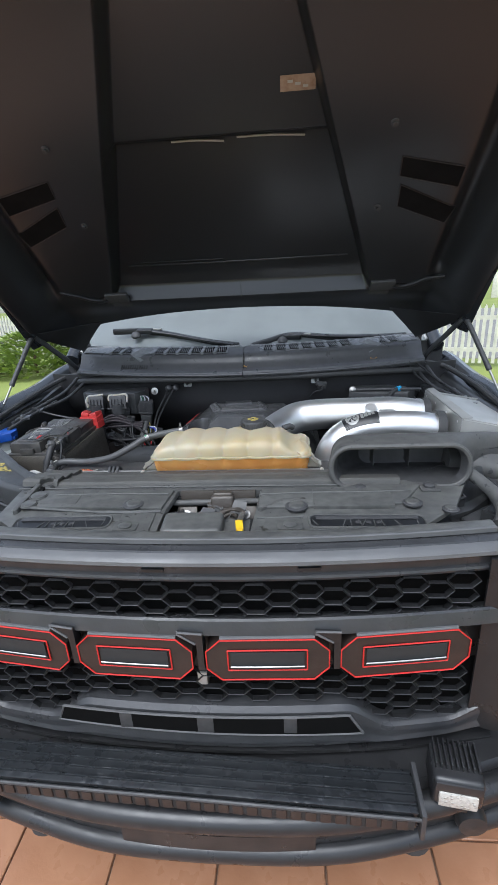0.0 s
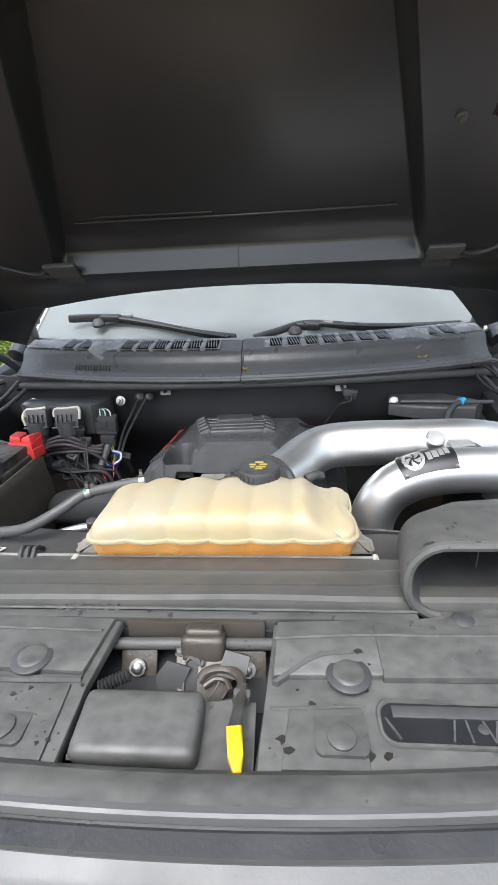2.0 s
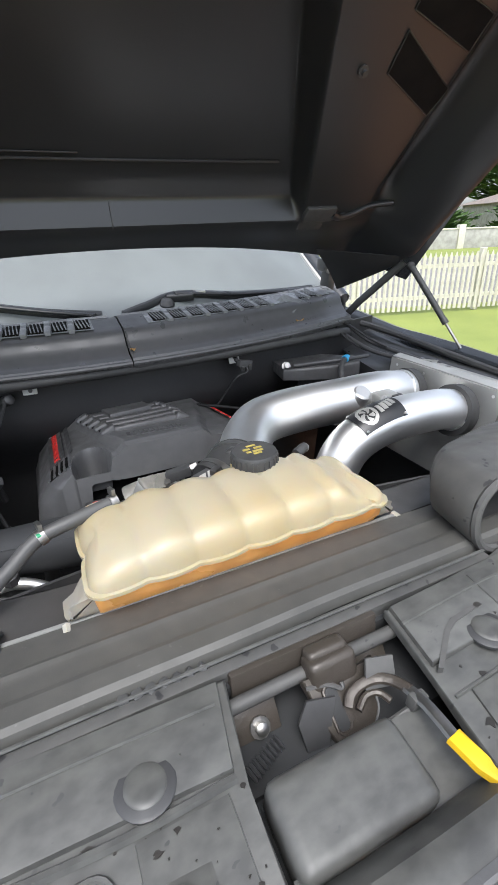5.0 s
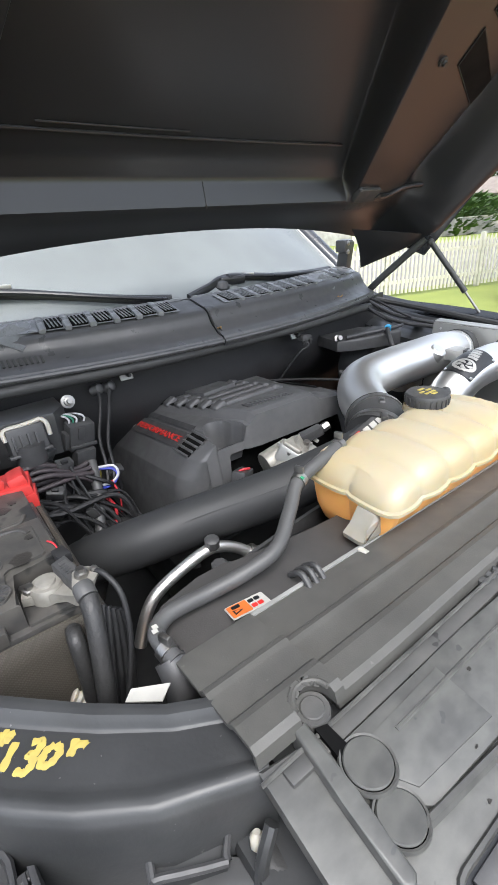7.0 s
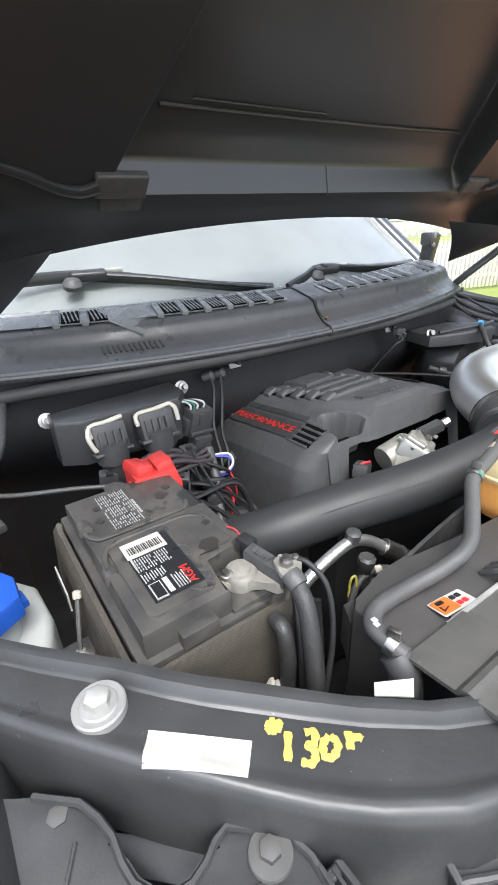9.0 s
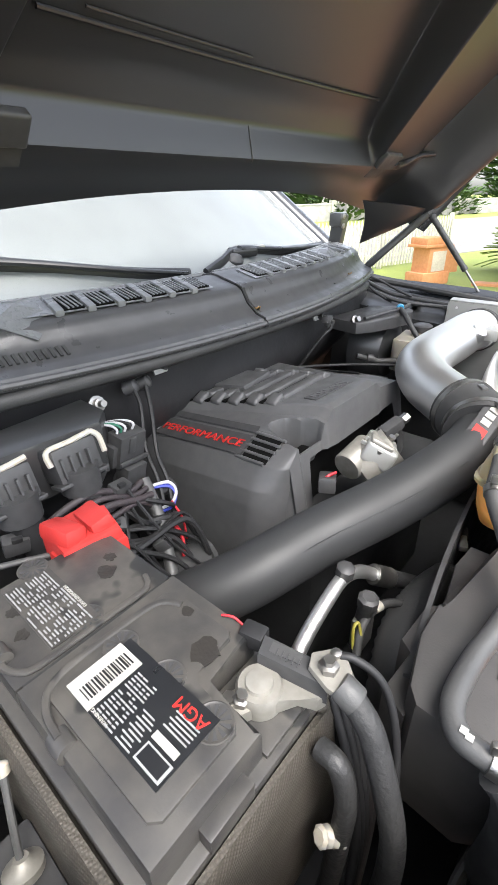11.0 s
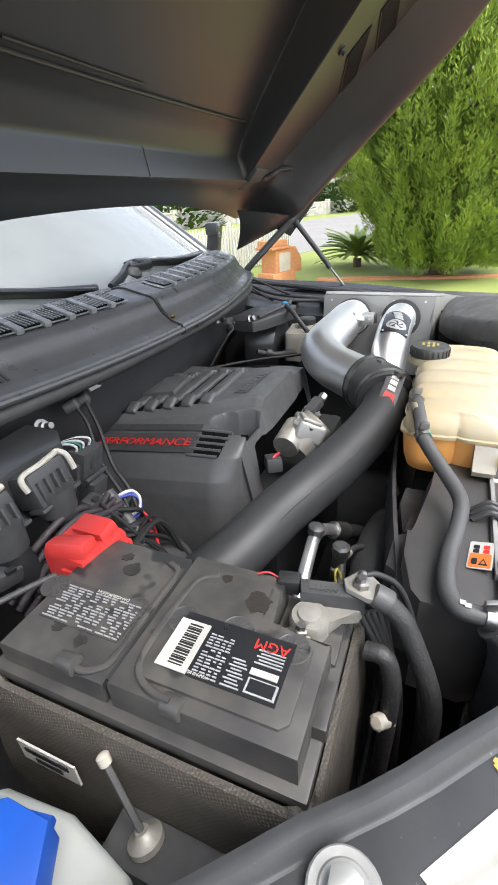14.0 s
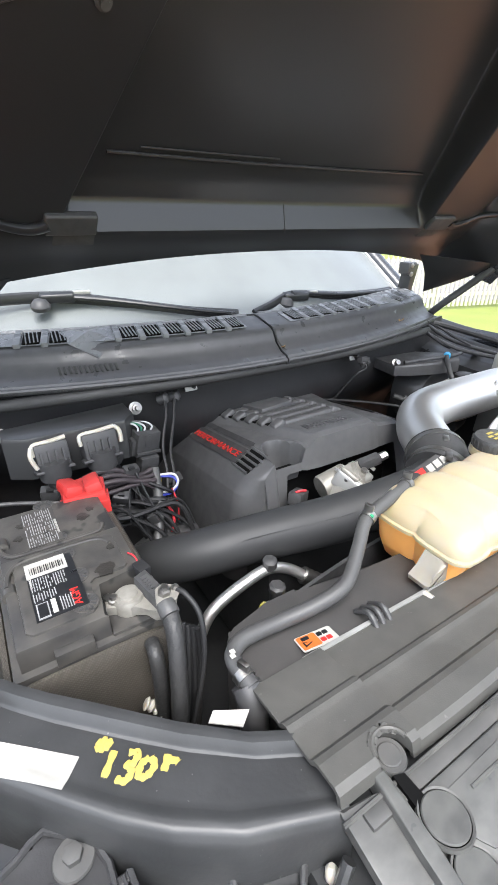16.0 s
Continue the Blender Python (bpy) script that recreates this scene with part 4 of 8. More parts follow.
for x0, x1, y0, y1 in ((-0.47, -0.235, 0.140, 0.186), (0.222, 0.475, 0.138, 0.184)):
    # no hole is cut: the black fill paints the slot's inner shade
    sl = part("slot", prism(B(), rounded(x0, y0, x1, y1, 0.016), lambda x, y: fc_z(x, y) - 0.010, lambda x, y: fc_z(x, y) + 0.0008), label_slot_black, front_cover)
    rim = [(x, y, fc_z(x, y) + 0.001) for x, y in rounded(x0, y0, x1, y1, 0.016, 4)]
    part("slot_rim", tube(B(), rim + [rim[0]], 0.0028, 6, 1), cover_plastic, sl)
    part("slot_ledge", obox(B(), ((x0 + x1) / 2, y0 + 0.034, fc_z(0.3, y0 + 0.034) + 0.0012), (x1 - x0 - 0.03, 0.013, 0.003), 7, 0, 0, 0.001), plastic, sl)
    for k, (f, a) in enumerate(((0.05, 28), (0.30, -18), (0.36, 0), (0.44, 12), (0.47, -25), (0.56, 0), (0.63, 10), (0.76, 28), (0.93, 0))):
        x = x0 + (x1 - x0) * f
        part("rib", obox(B(), (x, y0 + 0.016, fc_z(x, 0.15) + 0.0016), (0.0022, 0.026, 0.003), 0, 0, a), cover_plastic, sl)
    for k in range(3):
        x = x0 + (x1 - x0) * (0.42 + 0.09 * k)
        part("peg", lathe(B(), [(0.006, 0), (0.006, 0.002), (0.003, 0.003)], (x, y0 + 0.018, fc_z(x, 0.15) + 0.0008), (0, 0, 1), 10), plastic, sl)
for x, y, r in ((-0.459, 0.266, 0.0215), (-0.467, 0.229, 0.0195)):
    z = fc_z(x, y) + 0.0092
    c = part("clip", lathe(B(), [(r * 0.93, -0.004), (r * 0.93, 0.0015), (r * 0.88, 0.0026), (0.001, 0.0026)], (x, y, z), (0, 0, 1), 30), cover_plastic, front_cover, "flat round push clip", smooth=20)
    part("clip_ring", lathe(B(), [(r * 0.94, -0.004), (r * 0.97, 0.0008), (r * 1.06, 0.0014), (r * 1.12, -0.002)], (x, y, z), (0, 0, 1), 30), cover_plastic, c)
    # black ring paints the shade in the groove round the clip
    part("clip_groove", lathe(B(), [(r * 0.93, 0.0004), (r * 0.98, 0.0004)], (x, y, z), (0, 0, 1), 30), recess_shade_black, c)
for x, y, r in ((-0.198, 0.224, 0.023), (0.195, 0.210, 0.023), (0.462, 0.225, 0.02), (0.54, 0.20, 0.016)):
    z = fc_z(x, y) + 0.006
    c = part("clip", lathe(B(), [(r * 0.8, 0), (r * 0.8, 0.003), (r * 0.72, 0.0045), (r * 0.5, 0.005)], (x, y, z), (0, 0, 1), 24), cover_plastic, front_cover, "round push clip")
    part("clip_ring", lathe(B(), [(r * 1.12, -0.003), (r * 1.16, 0.001), (r * 1.05, 0.0025)], (x, y, z), (0, 0, 1), 20), plastic, c)
for x, y in ((-0.192, 0.139), (0.179, 0.140)):
    sq = part("square_pad", prism(B(), rounded(x - 0.028, y - 0.018, x + 0.028, y + 0.03, 0.008), fc_z(x, y), fc_z(x, y) + 0.006, 0.003), cover_plastic, front_cover)
    part("clip", lathe(B(), [(0.015, 0), (0.015, 0.003), (0.011, 0.005)], (x, y, fc_z(x, y) + 0.006), (0, 0, 1), 16), cover_plastic, sq)
part("wet_streak", prism(B(), [(0.106, 0.198), (0.112, 0.196), (0.150, 0.224), (0.168, 0.232), (0.205, 0.236), (0.204, 0.241), (0.165, 0.238), (0.148, 0.230)], fc_z, lambda x, y: fc_z(x, y) + 0.0078), plastic_dusty, front_cover, "dark wet streak")
part("left_bar", prism(B(), [(-0.491, 0.318), (-0.478, 0.318), (-0.4805, 0.260), (-0.484, 0.204), (-0.492, 0.198), (-0.498, 0.204), (-0.4955, 0.260)], lambda x, y: fc_z(x, y) - 0.01, lambda x, y: fc_z(x, y) + 0.0125, 0.004, 3), cover_plastic, front_cover)
# black plate drawn as the shade in the gap beside the bar
part("bar_gap", prism(B(), [(-0.474, 0.310), (-0.463, 0.306), (-0.461, 0.286), (-0.474, 0.28)], 1.205, lambda x, y: fc_z(x, y) + 0.0082), recess_shade_black, front_cover)

bpy.context.view_layer.update()
panels = [o for o in front_cover.children if o.name.startswith(("left_panel", "right_panel", "raised_step", "raised_sheet"))]
rng = random.Random(21)
cap_top = []
bm = B()
for k in range(80):
    x, y = rng.uniform(-0.46, 0.48), rng.uniform(0.125, 0.28)
    if k < 45:
        x, y = rng.uniform(-0.42, -0.12), rng.uniform(0.122, 0.20)
    z = drop(panels, x, y)
    if z is None:
        continue
    s = rng.choice((0.0008, 0.001, 0.0013, 0.0018, 0.0026))
    a0 = rng.uniform(0, 6.28)
    pts = [(x + s * rng.uniform(0.6, 1.5) * math.cos(a0 + a), y + s * rng.uniform(0.4, 1.3) * math.sin(a0 + a)) for a in (0, 0.9, 1.8, 2.7, 3.6, 4.5, 5.4)]
    prism(bm, pts, z - 0.0005, z + 0.0008)
for x, y, s in ((0.118, 0.140, 0.007), (0.125, 0.128, 0.006), (0.205, 0.126, 0.007), (0.225, 0.128, 0.006), (0.150, 0.178, 0.005), (0.178, 0.176, 0.004), (-0.17, 0.130, 0.006), (-0.25, 0.205, 0.005), (-0.30, 0.13, 0.006), (0.35, 0.125, 0.007), (-0.20, 0.178, 0.004), (-0.36, 0.21, 0.004), (0.21, 0.239, 0.006), (-0.03, 0.14, 0.0022), (-0.06, 0.16, 0.002), (0.0, 0.165, 0.003)):
    z = drop(panels + cap_top, x, y)
    if z is None:
        continue
    pts = [(x + s * rng.uniform(0.5, 1.4) * math.cos(a * 0.63), y + s * rng.uniform(0.4, 0.9) * math.sin(a * 0.63)) for a in range(10)]
    prism(bm, pts, z - 0.0005, z + 0.0006)
tagged(link_mesh("leaf_debris", bm, tar_m, 0), "specks of dark wet leaf debris on the radiator cover", "debris", kind="stuff")

rear_cover = thing("radiator_rear_cover", "dusty dark plastic cover strip behind the radiator", "cover", (-0.12, 0.39, 1.17))


RC = [(0.478, 1.203), (0.470, 1.206), (0.405, 1.2160), (0.400, 1.2225), (0.394, 1.2250), (0.386, 1.2240), (0.358, 1.2270), (0.353, 1.2335), (0.346, 1.2360), (0.324, 1.2375), (0.317, 1.234), (0.313, 1.222)]


def rc_z(x, y):
    for (ya, za), (yb, zb) in zip(RC, RC[1:]):
        if yb <= y <= ya:
            return za + (zb - za) * (ya - y) / (ya - yb)
    return RC[0][1] if y > RC[0][0] else RC[-1][1]


def rc_sheet(x0, x1, lift, nx, rear=1.0):
    """The strip, its front edge wavy, with lengthwise ridges."""
    def f(u, v):
        x = x0 + (x1 - x0) * u
        k = v * (len(RC) - 1)
        i = min(int(k), len(RC) - 2)
        t = k - i
        y, z = RC[i][0] * (1 - t) + RC[i + 1][0] * t, RC[i][1] * (1 - t) + RC[i + 1][1] * t
        w = sstep(0.36, 0.32, y)
        y += w * 0.0008 * math.sin(x * 21) + w * 0.0015 * math.sin(x * 9 + 1)
        cup = 0.0185 ** 2 - (x + 0.463) ** 2
        y = max(y, 0.322 + math.sqrt(cup)) if cup > 0 else y
        return V((x, min(y, rear, 0.465 - 0.03 * (x + 0.43)), z + lift))
    return sheet(B(), f, nx, (len(RC) - 1) * 3, 0.005)


part("strip", rc_sheet(-0.44, 0.455, 0.0, 60), rear_cover_plastic, rear_cover, smooth=14)
part("left_step", rc_sheet(-0.530, -0.432, 0.009, 70, 0.458), rear_cover_plastic, rear_cover, smooth=14)
part("step_wall", box(B(), (-0.436, 0.325, 1.205), (-0.431, 0.454, 1.2175), 0.002), rear_cover_plastic, rear_cover)
part("pale_edge", prism(B(), [(-0.455, 0.4565), (0.27, 0.446), (0.27, 0.4525), (-0.455, 0.4625)], 1.200, lambda x, y: 1.2098, 0.0015), edge_plastic, rear_cover, "pale rear edge")
part("front_channel", box(B(), (-0.515, 0.291, 1.205), (0.30, 0.306, 1.2265), 0.003), plastic_dusty, rear_cover)
part("channel_edge", tube(B(), [(-0.535, 0.306, 1.228), (-0.3, 0.306, 1.229), (0.0, 0.306, 1.229), (0.30, 0.305, 1.228)], 0.0022, 6, 3), cover_plastic, rear_cover)
part("channel_floor", box(B(), (-0.51, 0.285, 1.19), (0.30, 0.345, 1.2095)), dark_void, rear_cover)
part("cup_rim", tube(B(), [(-0.463 + 0.019 * math.cos(a), 0.322 + 0.019 * math.sin(a), rc_z(0, 0.322 + 0.019 * math.sin(a)) + 0.0075) for a in (0.1, 0.5, 0.9, 1.3, 1.7, 2.1, 2.5, 3.0)], 0.003, 8, 3), rear_cover_plastic, rear_cover)
tab = part("clip_tab", lathe(B(), [(0.0165, -0.012), (0.0165, -0.002), (0.0155, 0.0), (0.0115, -0.0006)], (-0.463, 0.324, 1.2325), (0, 0, 1), 26), plastic_dusty, rear_cover)
part("clip", lathe(B(), [(0.0112, -0.004), (0.0112, 0.0006), (0.0102, 0.0014), (0.001, 0.0014)], (-0.463, 0.324, 1.2325), (0, 0, 1), 22), plastic_dusty, tab, smooth=20)
for k in range(7):
    part("foam_tuft", obox(B(), (-0.20 + 0.014 * k, 0.309, 1.2245), (0.012, 0.012, 0.008), 8 * k, 5 * k, 13 * k, 0.003), hose_rubber, rear_cover)

radiator = thing("radiator", "black radiator with plastic end tank", "radiator", (0, 0.42, 0.7))
part("core", box(B(), (-0.50, 0.345, 0.62), (0.50, 0.455, 1.175), 0.008), dark_void, radiator)
part("tank", prism(B(), [(-0.500, 0.450), (-0.518, 0.480), (-0.515, 0.540), (-0.500, 0.552), (-0.440, 0.566), (-0.390, 0.566), (-0.382, 0.550), (-0.274, 0.547), (-0.20, 0.53), (0.50, 0.53), (0.50, 0.455), (-0.30, 0.450)], 1.05, 1.2005, 0.006), tank_plastic, radiator)
for x, y, l in ((-0.40, 0.572, 0.05), (-0.47, 0.562, 0.04), (-0.335, 0.556, 0.03)):
    part("tank_ledge", prism(B(), [(x - l, y - 0.014), (x + l, y - 0.016), (x + l * 0.7, y + 0.010), (x - l * 0.6, y + 0.014)], 1.10, 1.165, 0.004), tank_plastic, radiator)
part("outlet_stub", tube(B(), [(-0.530, 0.470, 1.208), (-0.530, 0.455, 1.190), (-0.530, 0.448, 1.14), (-0.525, 0.45, 1.06)], 0.017, 14, 6), plastic, radiator)
for k in range(3):
    part("tank_clip", tube(B(), [(-0.346 + 0.012 * k, 0.446, 1.206), (-0.346 + 0.012 * k, 0.463, 1.219), (-0.346 + 0.012 * k, 0.484, 1.203)], 0.0042, 8, 4), plastic, radiator)
WL = pose(-0.421, 0.4765, 1.2058, -14, 0, -7) @ Matrix.Diagonal((0.84, 0.96, 1, 1))
wl = part("warning_label", prism(B(), rounded(-0.031, -0.0145, 0.031, 0.0145, 0.003, 3), -0.0012, 0.0, 0, 2, WL), white_label, radiator, "small orange and white warning label")
part("orange_half", prism(B(), rounded(-0.029, -0.0125, 0.002, 0.0125, 0.002, 3), 0.0, 0.0007, 0, 2, WL), orange_label, wl)
part("warning_triangle", prism(B(), [(-0.024, -0.009), (-0.024, 0.001), (-0.010, -0.004)], 0.0007, 0.0014, 0, 2, WL), label_slot_black, wl)
part("triangle_inside", prism(B(), [(-0.022, -0.0065), (-0.022, -0.0015), (-0.014, -0.004)], 0.0014, 0.002, 0, 2, WL), orange_label, wl)
part("print_bar", prism(B(), rounded(-0.023, 0.003, -0.010, 0.0095, 0.002, 3), 0.0007, 0.0014, 0, 2, WL), label_slot_black, wl)
for a, b, mt in ((0.008, -0.006, red_paint), (0.018, -0.006, red_paint), (0.008, 0.006, label_slot_black), (0.018, 0.006, label_slot_black)):
    part("print_bar", prism(B(), rounded(a - 0.0042, b - 0.0036, a + 0.0042, b + 0.0036, 0.0018, 3), 0.0, 0.0007, 0, 2, WL), mt, wl)

# ---- hood latch ----
latch = thing("hood_latch", "greasy steel hood latch with a yellow release handle", "latch", (0, 0.23, 1.15))
part("floor_plate", box(B(), (-0.11, 0.115, 1.150), (0.11, 0.30, 1.158), 0.002), dark_void, latch)
part("cross_bar", tube(B(), [(-0.11, 0.270, 1.200), (0.0, 0.270, 1.202), (0.11, 0.270, 1.203)], 0.008, 10, 3), plastic_dusty, latch)
for x in (-0.077, 0.071):
    part("mount_plate", obox(B(), (x, 0.258, 1.172), (0.05, 0.006, 0.045), -35, 0, 0, 0.003), grease_m, latch)
    part("bolt", lathe(B(), [(0.0115, 0), (0.0115, 0.0025), (0.007, 0.0025), (0.007, 0.009), (0.004, 0.011)], (x, 0.253, 1.176), (0, -0.8, 0.6), 10), steel, latch, "zinc bolt with washer")
LP = pose(0.018, 0.200, 1.166, 36, 0, 0)
part("body", prism(B(), [(-0.028, 0.0), (0.020, 0.0), (0.030, 0.022), (0.046, 0.050), (0.048, 0.066), (0.012, 0.060), (-0.010, 0.070), (-0.042, 0.072), (-0.036, 0.03)], -0.010, 0.0, 0.003, 2, LP), grease_m, latch, "greasy brown latch plate")
part("keyhole", prism(B(), rounded(-0.023, 0.014, -0.009, 0.056, 0.006), -0.002, 0.0012, 0, 2, LP), dark_void, latch)
part("keyhole_rim", tube(B(), [LP @ V((x, y, 0.002)) for x, y in rounded(-0.025, 0.012, -0.007, 0.058, 0.007, 3)], 0.0018, 6, 2), grease_m, latch)
part("striker_block", obox(B(), (0.014, 0.262, 1.204), (0.058, 0.030, 0.040), -18, 0, 0, 0.009, 3), grease_m, latch)
part("striker_cap", obox(B(), (0.014, 0.272, 1.217), (0.050, 0.020, 0.024), -8, 0, 0, 0.007, 3), grease_m, latch)
part("tang", prism(B(), [(0.0, 0.0), (0.036, -0.004), (0.040, 0.026), (0.008, 0.030)], -0.002, 0.002, 0, 2, pose(0.036, 0.226, 1.197, 52, 0, -8)), plastic_dusty, latch, "worn steel tang")
part("torn_edge", tube(B(), [(-0.022, 0.252, 1.202), (0.0, 0.246, 1.203), (0.014, 0.238, 1.199), (0.016, 0.242, 1.203)], 0.0025, 6, 4), plastic_dusty, latch)
part("hook", tube(B(), [(0.012, 0.222, 1.190), (0.020, 0.229, 1.197), (0.036, 0.231, 1.202), (0.054, 0.227, 1.204), (0.066, 0.215, 1.206), (0.070, 0.198, 1.211)], 0.006, 8, 6, flat=0.75), grease_m, latch)
part("inner_hook", tube(B(), [(0.020, 0.215, 1.189), (0.034, 0.222, 1.194), (0.048, 0.218, 1.195), (0.054, 0.206, 1.194)], 0.004, 8, 6), grease_m, latch)
part("spring_wire", tube(B(), [(0.040, 0.214, 1.200), (0.036, 0.204, 1.197), (0.026, 0.196, 1.190)], 0.0013, 6, 4), plastic_dusty, latch)
part("tie_bar", tube(B(), [(-0.002, 0.193, 1.180), (0.036, 0.190, 1.190), (0.074, 0.188, 1.202)], 0.0042, 8, 5), plastic_dusty, latch)
part("tie_collar", obox(B(), (0.070, 0.188, 1.208), (0.020, 0.012, 0.016), 0, 10, 0, 0.003), plastic_dusty, latch)
part("inner_bracket", prism(B(), [(-0.006, 0.0), (0.014, -0.004), (0.022, 0.055), (-0.010, 0.052), (-0.018, 0.03)], -0.002, 0.002, 0, 2, pose(-0.036, 0.212, 1.160, 58, 12, -14)), plastic, latch)
part("back_plate", obox(B(), (0.0, 0.287, 1.205), (0.19, 0.012, 0.04), -8, 0, 0, 0.003), grease_m, latch)
for k in range(9):
    part("spring_coil", lathe(B(), [(0.006, -0.0016), (0.0085, 0), (0.006, 0.0016)], (-0.108 + 0.0042 * k, 0.206 + 0.0012 * k, 1.196 + 0.0012 * k), (1, 0.3, 0.3), 12), plastic, latch)
part("handle", prism(B(), [(-0.0085, 0.0), (0.0085, 0.0), (0.008, -0.03), (0.005, -0.046), (-0.003, -0.046), (-0.008, -0.03)], -0.004, 0.004, 0.003, 2, pose(0.0665, 0.142, 1.2215, 4, 0, 8)), yellow_m, latch, "yellow release handle")
part("handle_shank", tube(B(), [(0.070, 0.202, 1.209), (0.070, 0.175, 1.216), (0.0665, 0.138, 1.221)], 0.0070, 8, 4, flat=0.6), steel, latch, "worn steel lever shank")
part("handle_tray", obox(B(), (0.052, 0.15, 1.193), (0.07, 0.075, 0.004), 8, 0, 0), cover_plastic, latch)
lc = thing("latch_cover", "grey moulded box covering the latch motor", "cover", (-0.045, 0.155, 1.17))
part("cap", obox(B(), (-0.040, 0.151, 1.195), (0.138, 0.074, 0.052), 8, 0, 0, 0.013, 3), cover_plastic, lc)
part("ridge", tube(B(), [(-0.112, 0.122, 1.196), (-0.04, 0.117, 1.196), (0.026, 0.12, 1.196)], 0.004, 6), cover_plastic, lc)

# ---- coolant reservoir ----
bottle = thing("coolant_reservoir", "cream translucent coolant reservoir half full of orange coolant", "reservoir", (0.01, 0.55, 1.15))


def bottle_ring(z, grow, crease=0.8, dy=None):
    """A lobed outline in plan, its points evenly spaced."""
    gy_ = grow * 0.8 if dy is None else -dy
    x0, x1, y0, y1 = -0.210 - grow, 0.240 + grow, 0.430 - gy_, 0.597 + gy_
    loop = rounded(x0, y0, x1, y1, min(0.026, (y1 - y0) / 2.2), 6)
    pts = []
    for i, ((ax, ay), (bx, by)) in enumerate(zip(loop, loop[1:] + loop[:1])):
        n = {6: 70, 20: 70, 13: 18, 27: 18}.get(i, 1)
        for k in range(n):
            f = k / n
            x, y = ax + (bx - ax) * f, ay + (by - ay) * f
            if n == 70:
                lobe = abs(math.sin((x + 0.210) / 0.450 * math.pi * 6.5)) ** 0.75
                y += (0.008 if y < 0.5 else -0.008) * crease * (1 - lobe)
            elif n == 18:
                lobe = abs(math.sin((y - 0.43) / 0.167 * math.pi * 2)) ** 0.45
                x += (0.008 if x < 0 else -0.008) * crease * (1 - lobe)
            pts.append(V((x, y, z)))
    return pts


def ring_loft(bm, rings, cap=True):
    rows = [[bm.verts.new(p) for p in r] for r in rings]
    for a, b in zip(rows, rows[1:]):
        n = len(a)
        for k in range(n):
            bm.faces.new((a[k], a[(k + 1) % n], b[(k + 1) % n], b[k]))
    if cap:
        bm.faces.new(rows[0][::-1])
        bm.faces.new(rows[-1])
    return bm


def bottle_top(p, f):
    """Lobes across the top, lower shoulders at both ends."""
    step = 0.024 * sstep(0.150, 0.190, p.x) + 0.016 * (1 - sstep(-0.225, -0.10, p.x))
    lob = 0.0075 * abs(math.sin((p.x + 0.210) / 0.450 * math.pi * 6.5)) ** 0.7
    return V((p.x, p.y, p.z - step * f + lob * f))


rings = [bottle_ring(1.250, 0.0), bottle_ring(1.251, 0.005), bottle_ring(1.256, 0.005), bottle_ring(1.257, 0.0)]
for z, g, f, dy in ((1.266, -0.001, 0.25, 0.001), (1.276, -0.004, 0.55, 0.003), (1.284, -0.009, 0.80, 0.008), (1.289, -0.014, 0.95, 0.015), (1.292, -0.019, 1.0, 0.024), (1.294, -0.022, 1.0, 0.036), (1.2955, -0.024, 1.0, 0.052), (1.2963, -0.025, 1.0, 0.068), (1.2967, -0.026, 1.0, 0.0835)):
    rings.append([bottle_top(p, f) for p in bottle_ring(z, g, 0.8 * max(1 - dy / 0.05, 0), dy)])
bm = ring_loft(B(), rings, False)
bmesh.ops.remove_doubles(bm, verts=bm.verts, dist=0.0012)
part("tank", bm, cream, bottle)
rings = [[V((p.x, max(p.y, 0.43 + sh), p.z)) for p in bottle_ring(z, g)] for z, g, sh in ((1.166, -0.05, 0.060), (1.169, -0.03, 0.052), (1.180, -0.014, 0.042), (1.205, -0.006, 0.026), (1.228, -0.003, 0.010), (1.250, -0.001, 0.0))]
part("coolant_level", ring_loft(B(), rings), coolant, bottle, "orange coolant seen through the lower tank")
cap = part("cap", lathe(B(), [(0.037, 0), (0.038, 0.003), (0.038, 0.018), (0.036, 0.022), (0.012, 0.023)], (0.077, 0.576, 1.298), (0, 0, 1), 36), plastic, bottle, "black ribbed screw cap")
for k in range(24):
    a = 2 * math.pi * k / 24
    part("grip", obox(B(), (0.077 + 0.0385 * math.cos(a), 0.576 + 0.0385 * math.sin(a), 1.308), (0.003, 0.003, 0.014), 0, 0, math.degrees(a)), plastic, cap)
for dx, dy, w in ((-0.012, 0.004, 0.012), (0.008, 0.004, 0.014), (-0.012, -0.006, 0.008), (0.004, -0.006, 0.018), (0.0, 0.014, 0.016), (0.0, -0.014, 0.014)):
    part("print_bar", box(B(), (0.077 + dx - w / 2, 0.576 + dy - 0.0025, 1.3215), (0.077 + dx + w / 2, 0.576 + dy + 0.0025, 1.3225)), yellow_paint, cap)
part("neck", lathe(B(), [(0.042, 0), (0.040, 0.012), (0.034, 0.014)], (0.077, 0.576, 1.2865), (0, 0, 1), 28), cream, bottle)
for x, sx in ((-0.212, -1), (0.240, 1)):
    ft = part("foot", prism(B(), [(x - sx * 0.02, 1.210), (x + sx * 0.030, 1.210), (x + sx * 0.033, 1.219), (x + sx * 0.018, 1.229), (x + sx * 0.004, 1.250), (x - sx * 0.02, 1.250)], -0.034, 0.0, 0.009, 3, Matrix.Translation((0, 0.452, 0)) @ Matrix.Rotation(radians(90), 4, "X")), foot_plastic, bottle, "milky mounting foot")
    part("foot_bolt", lathe(B(), [(0.006, 0), (0.006, 0.014)], (x + sx * 0.033, 0.455, 1.206), (0, -1, 0), 8), milky, ft)
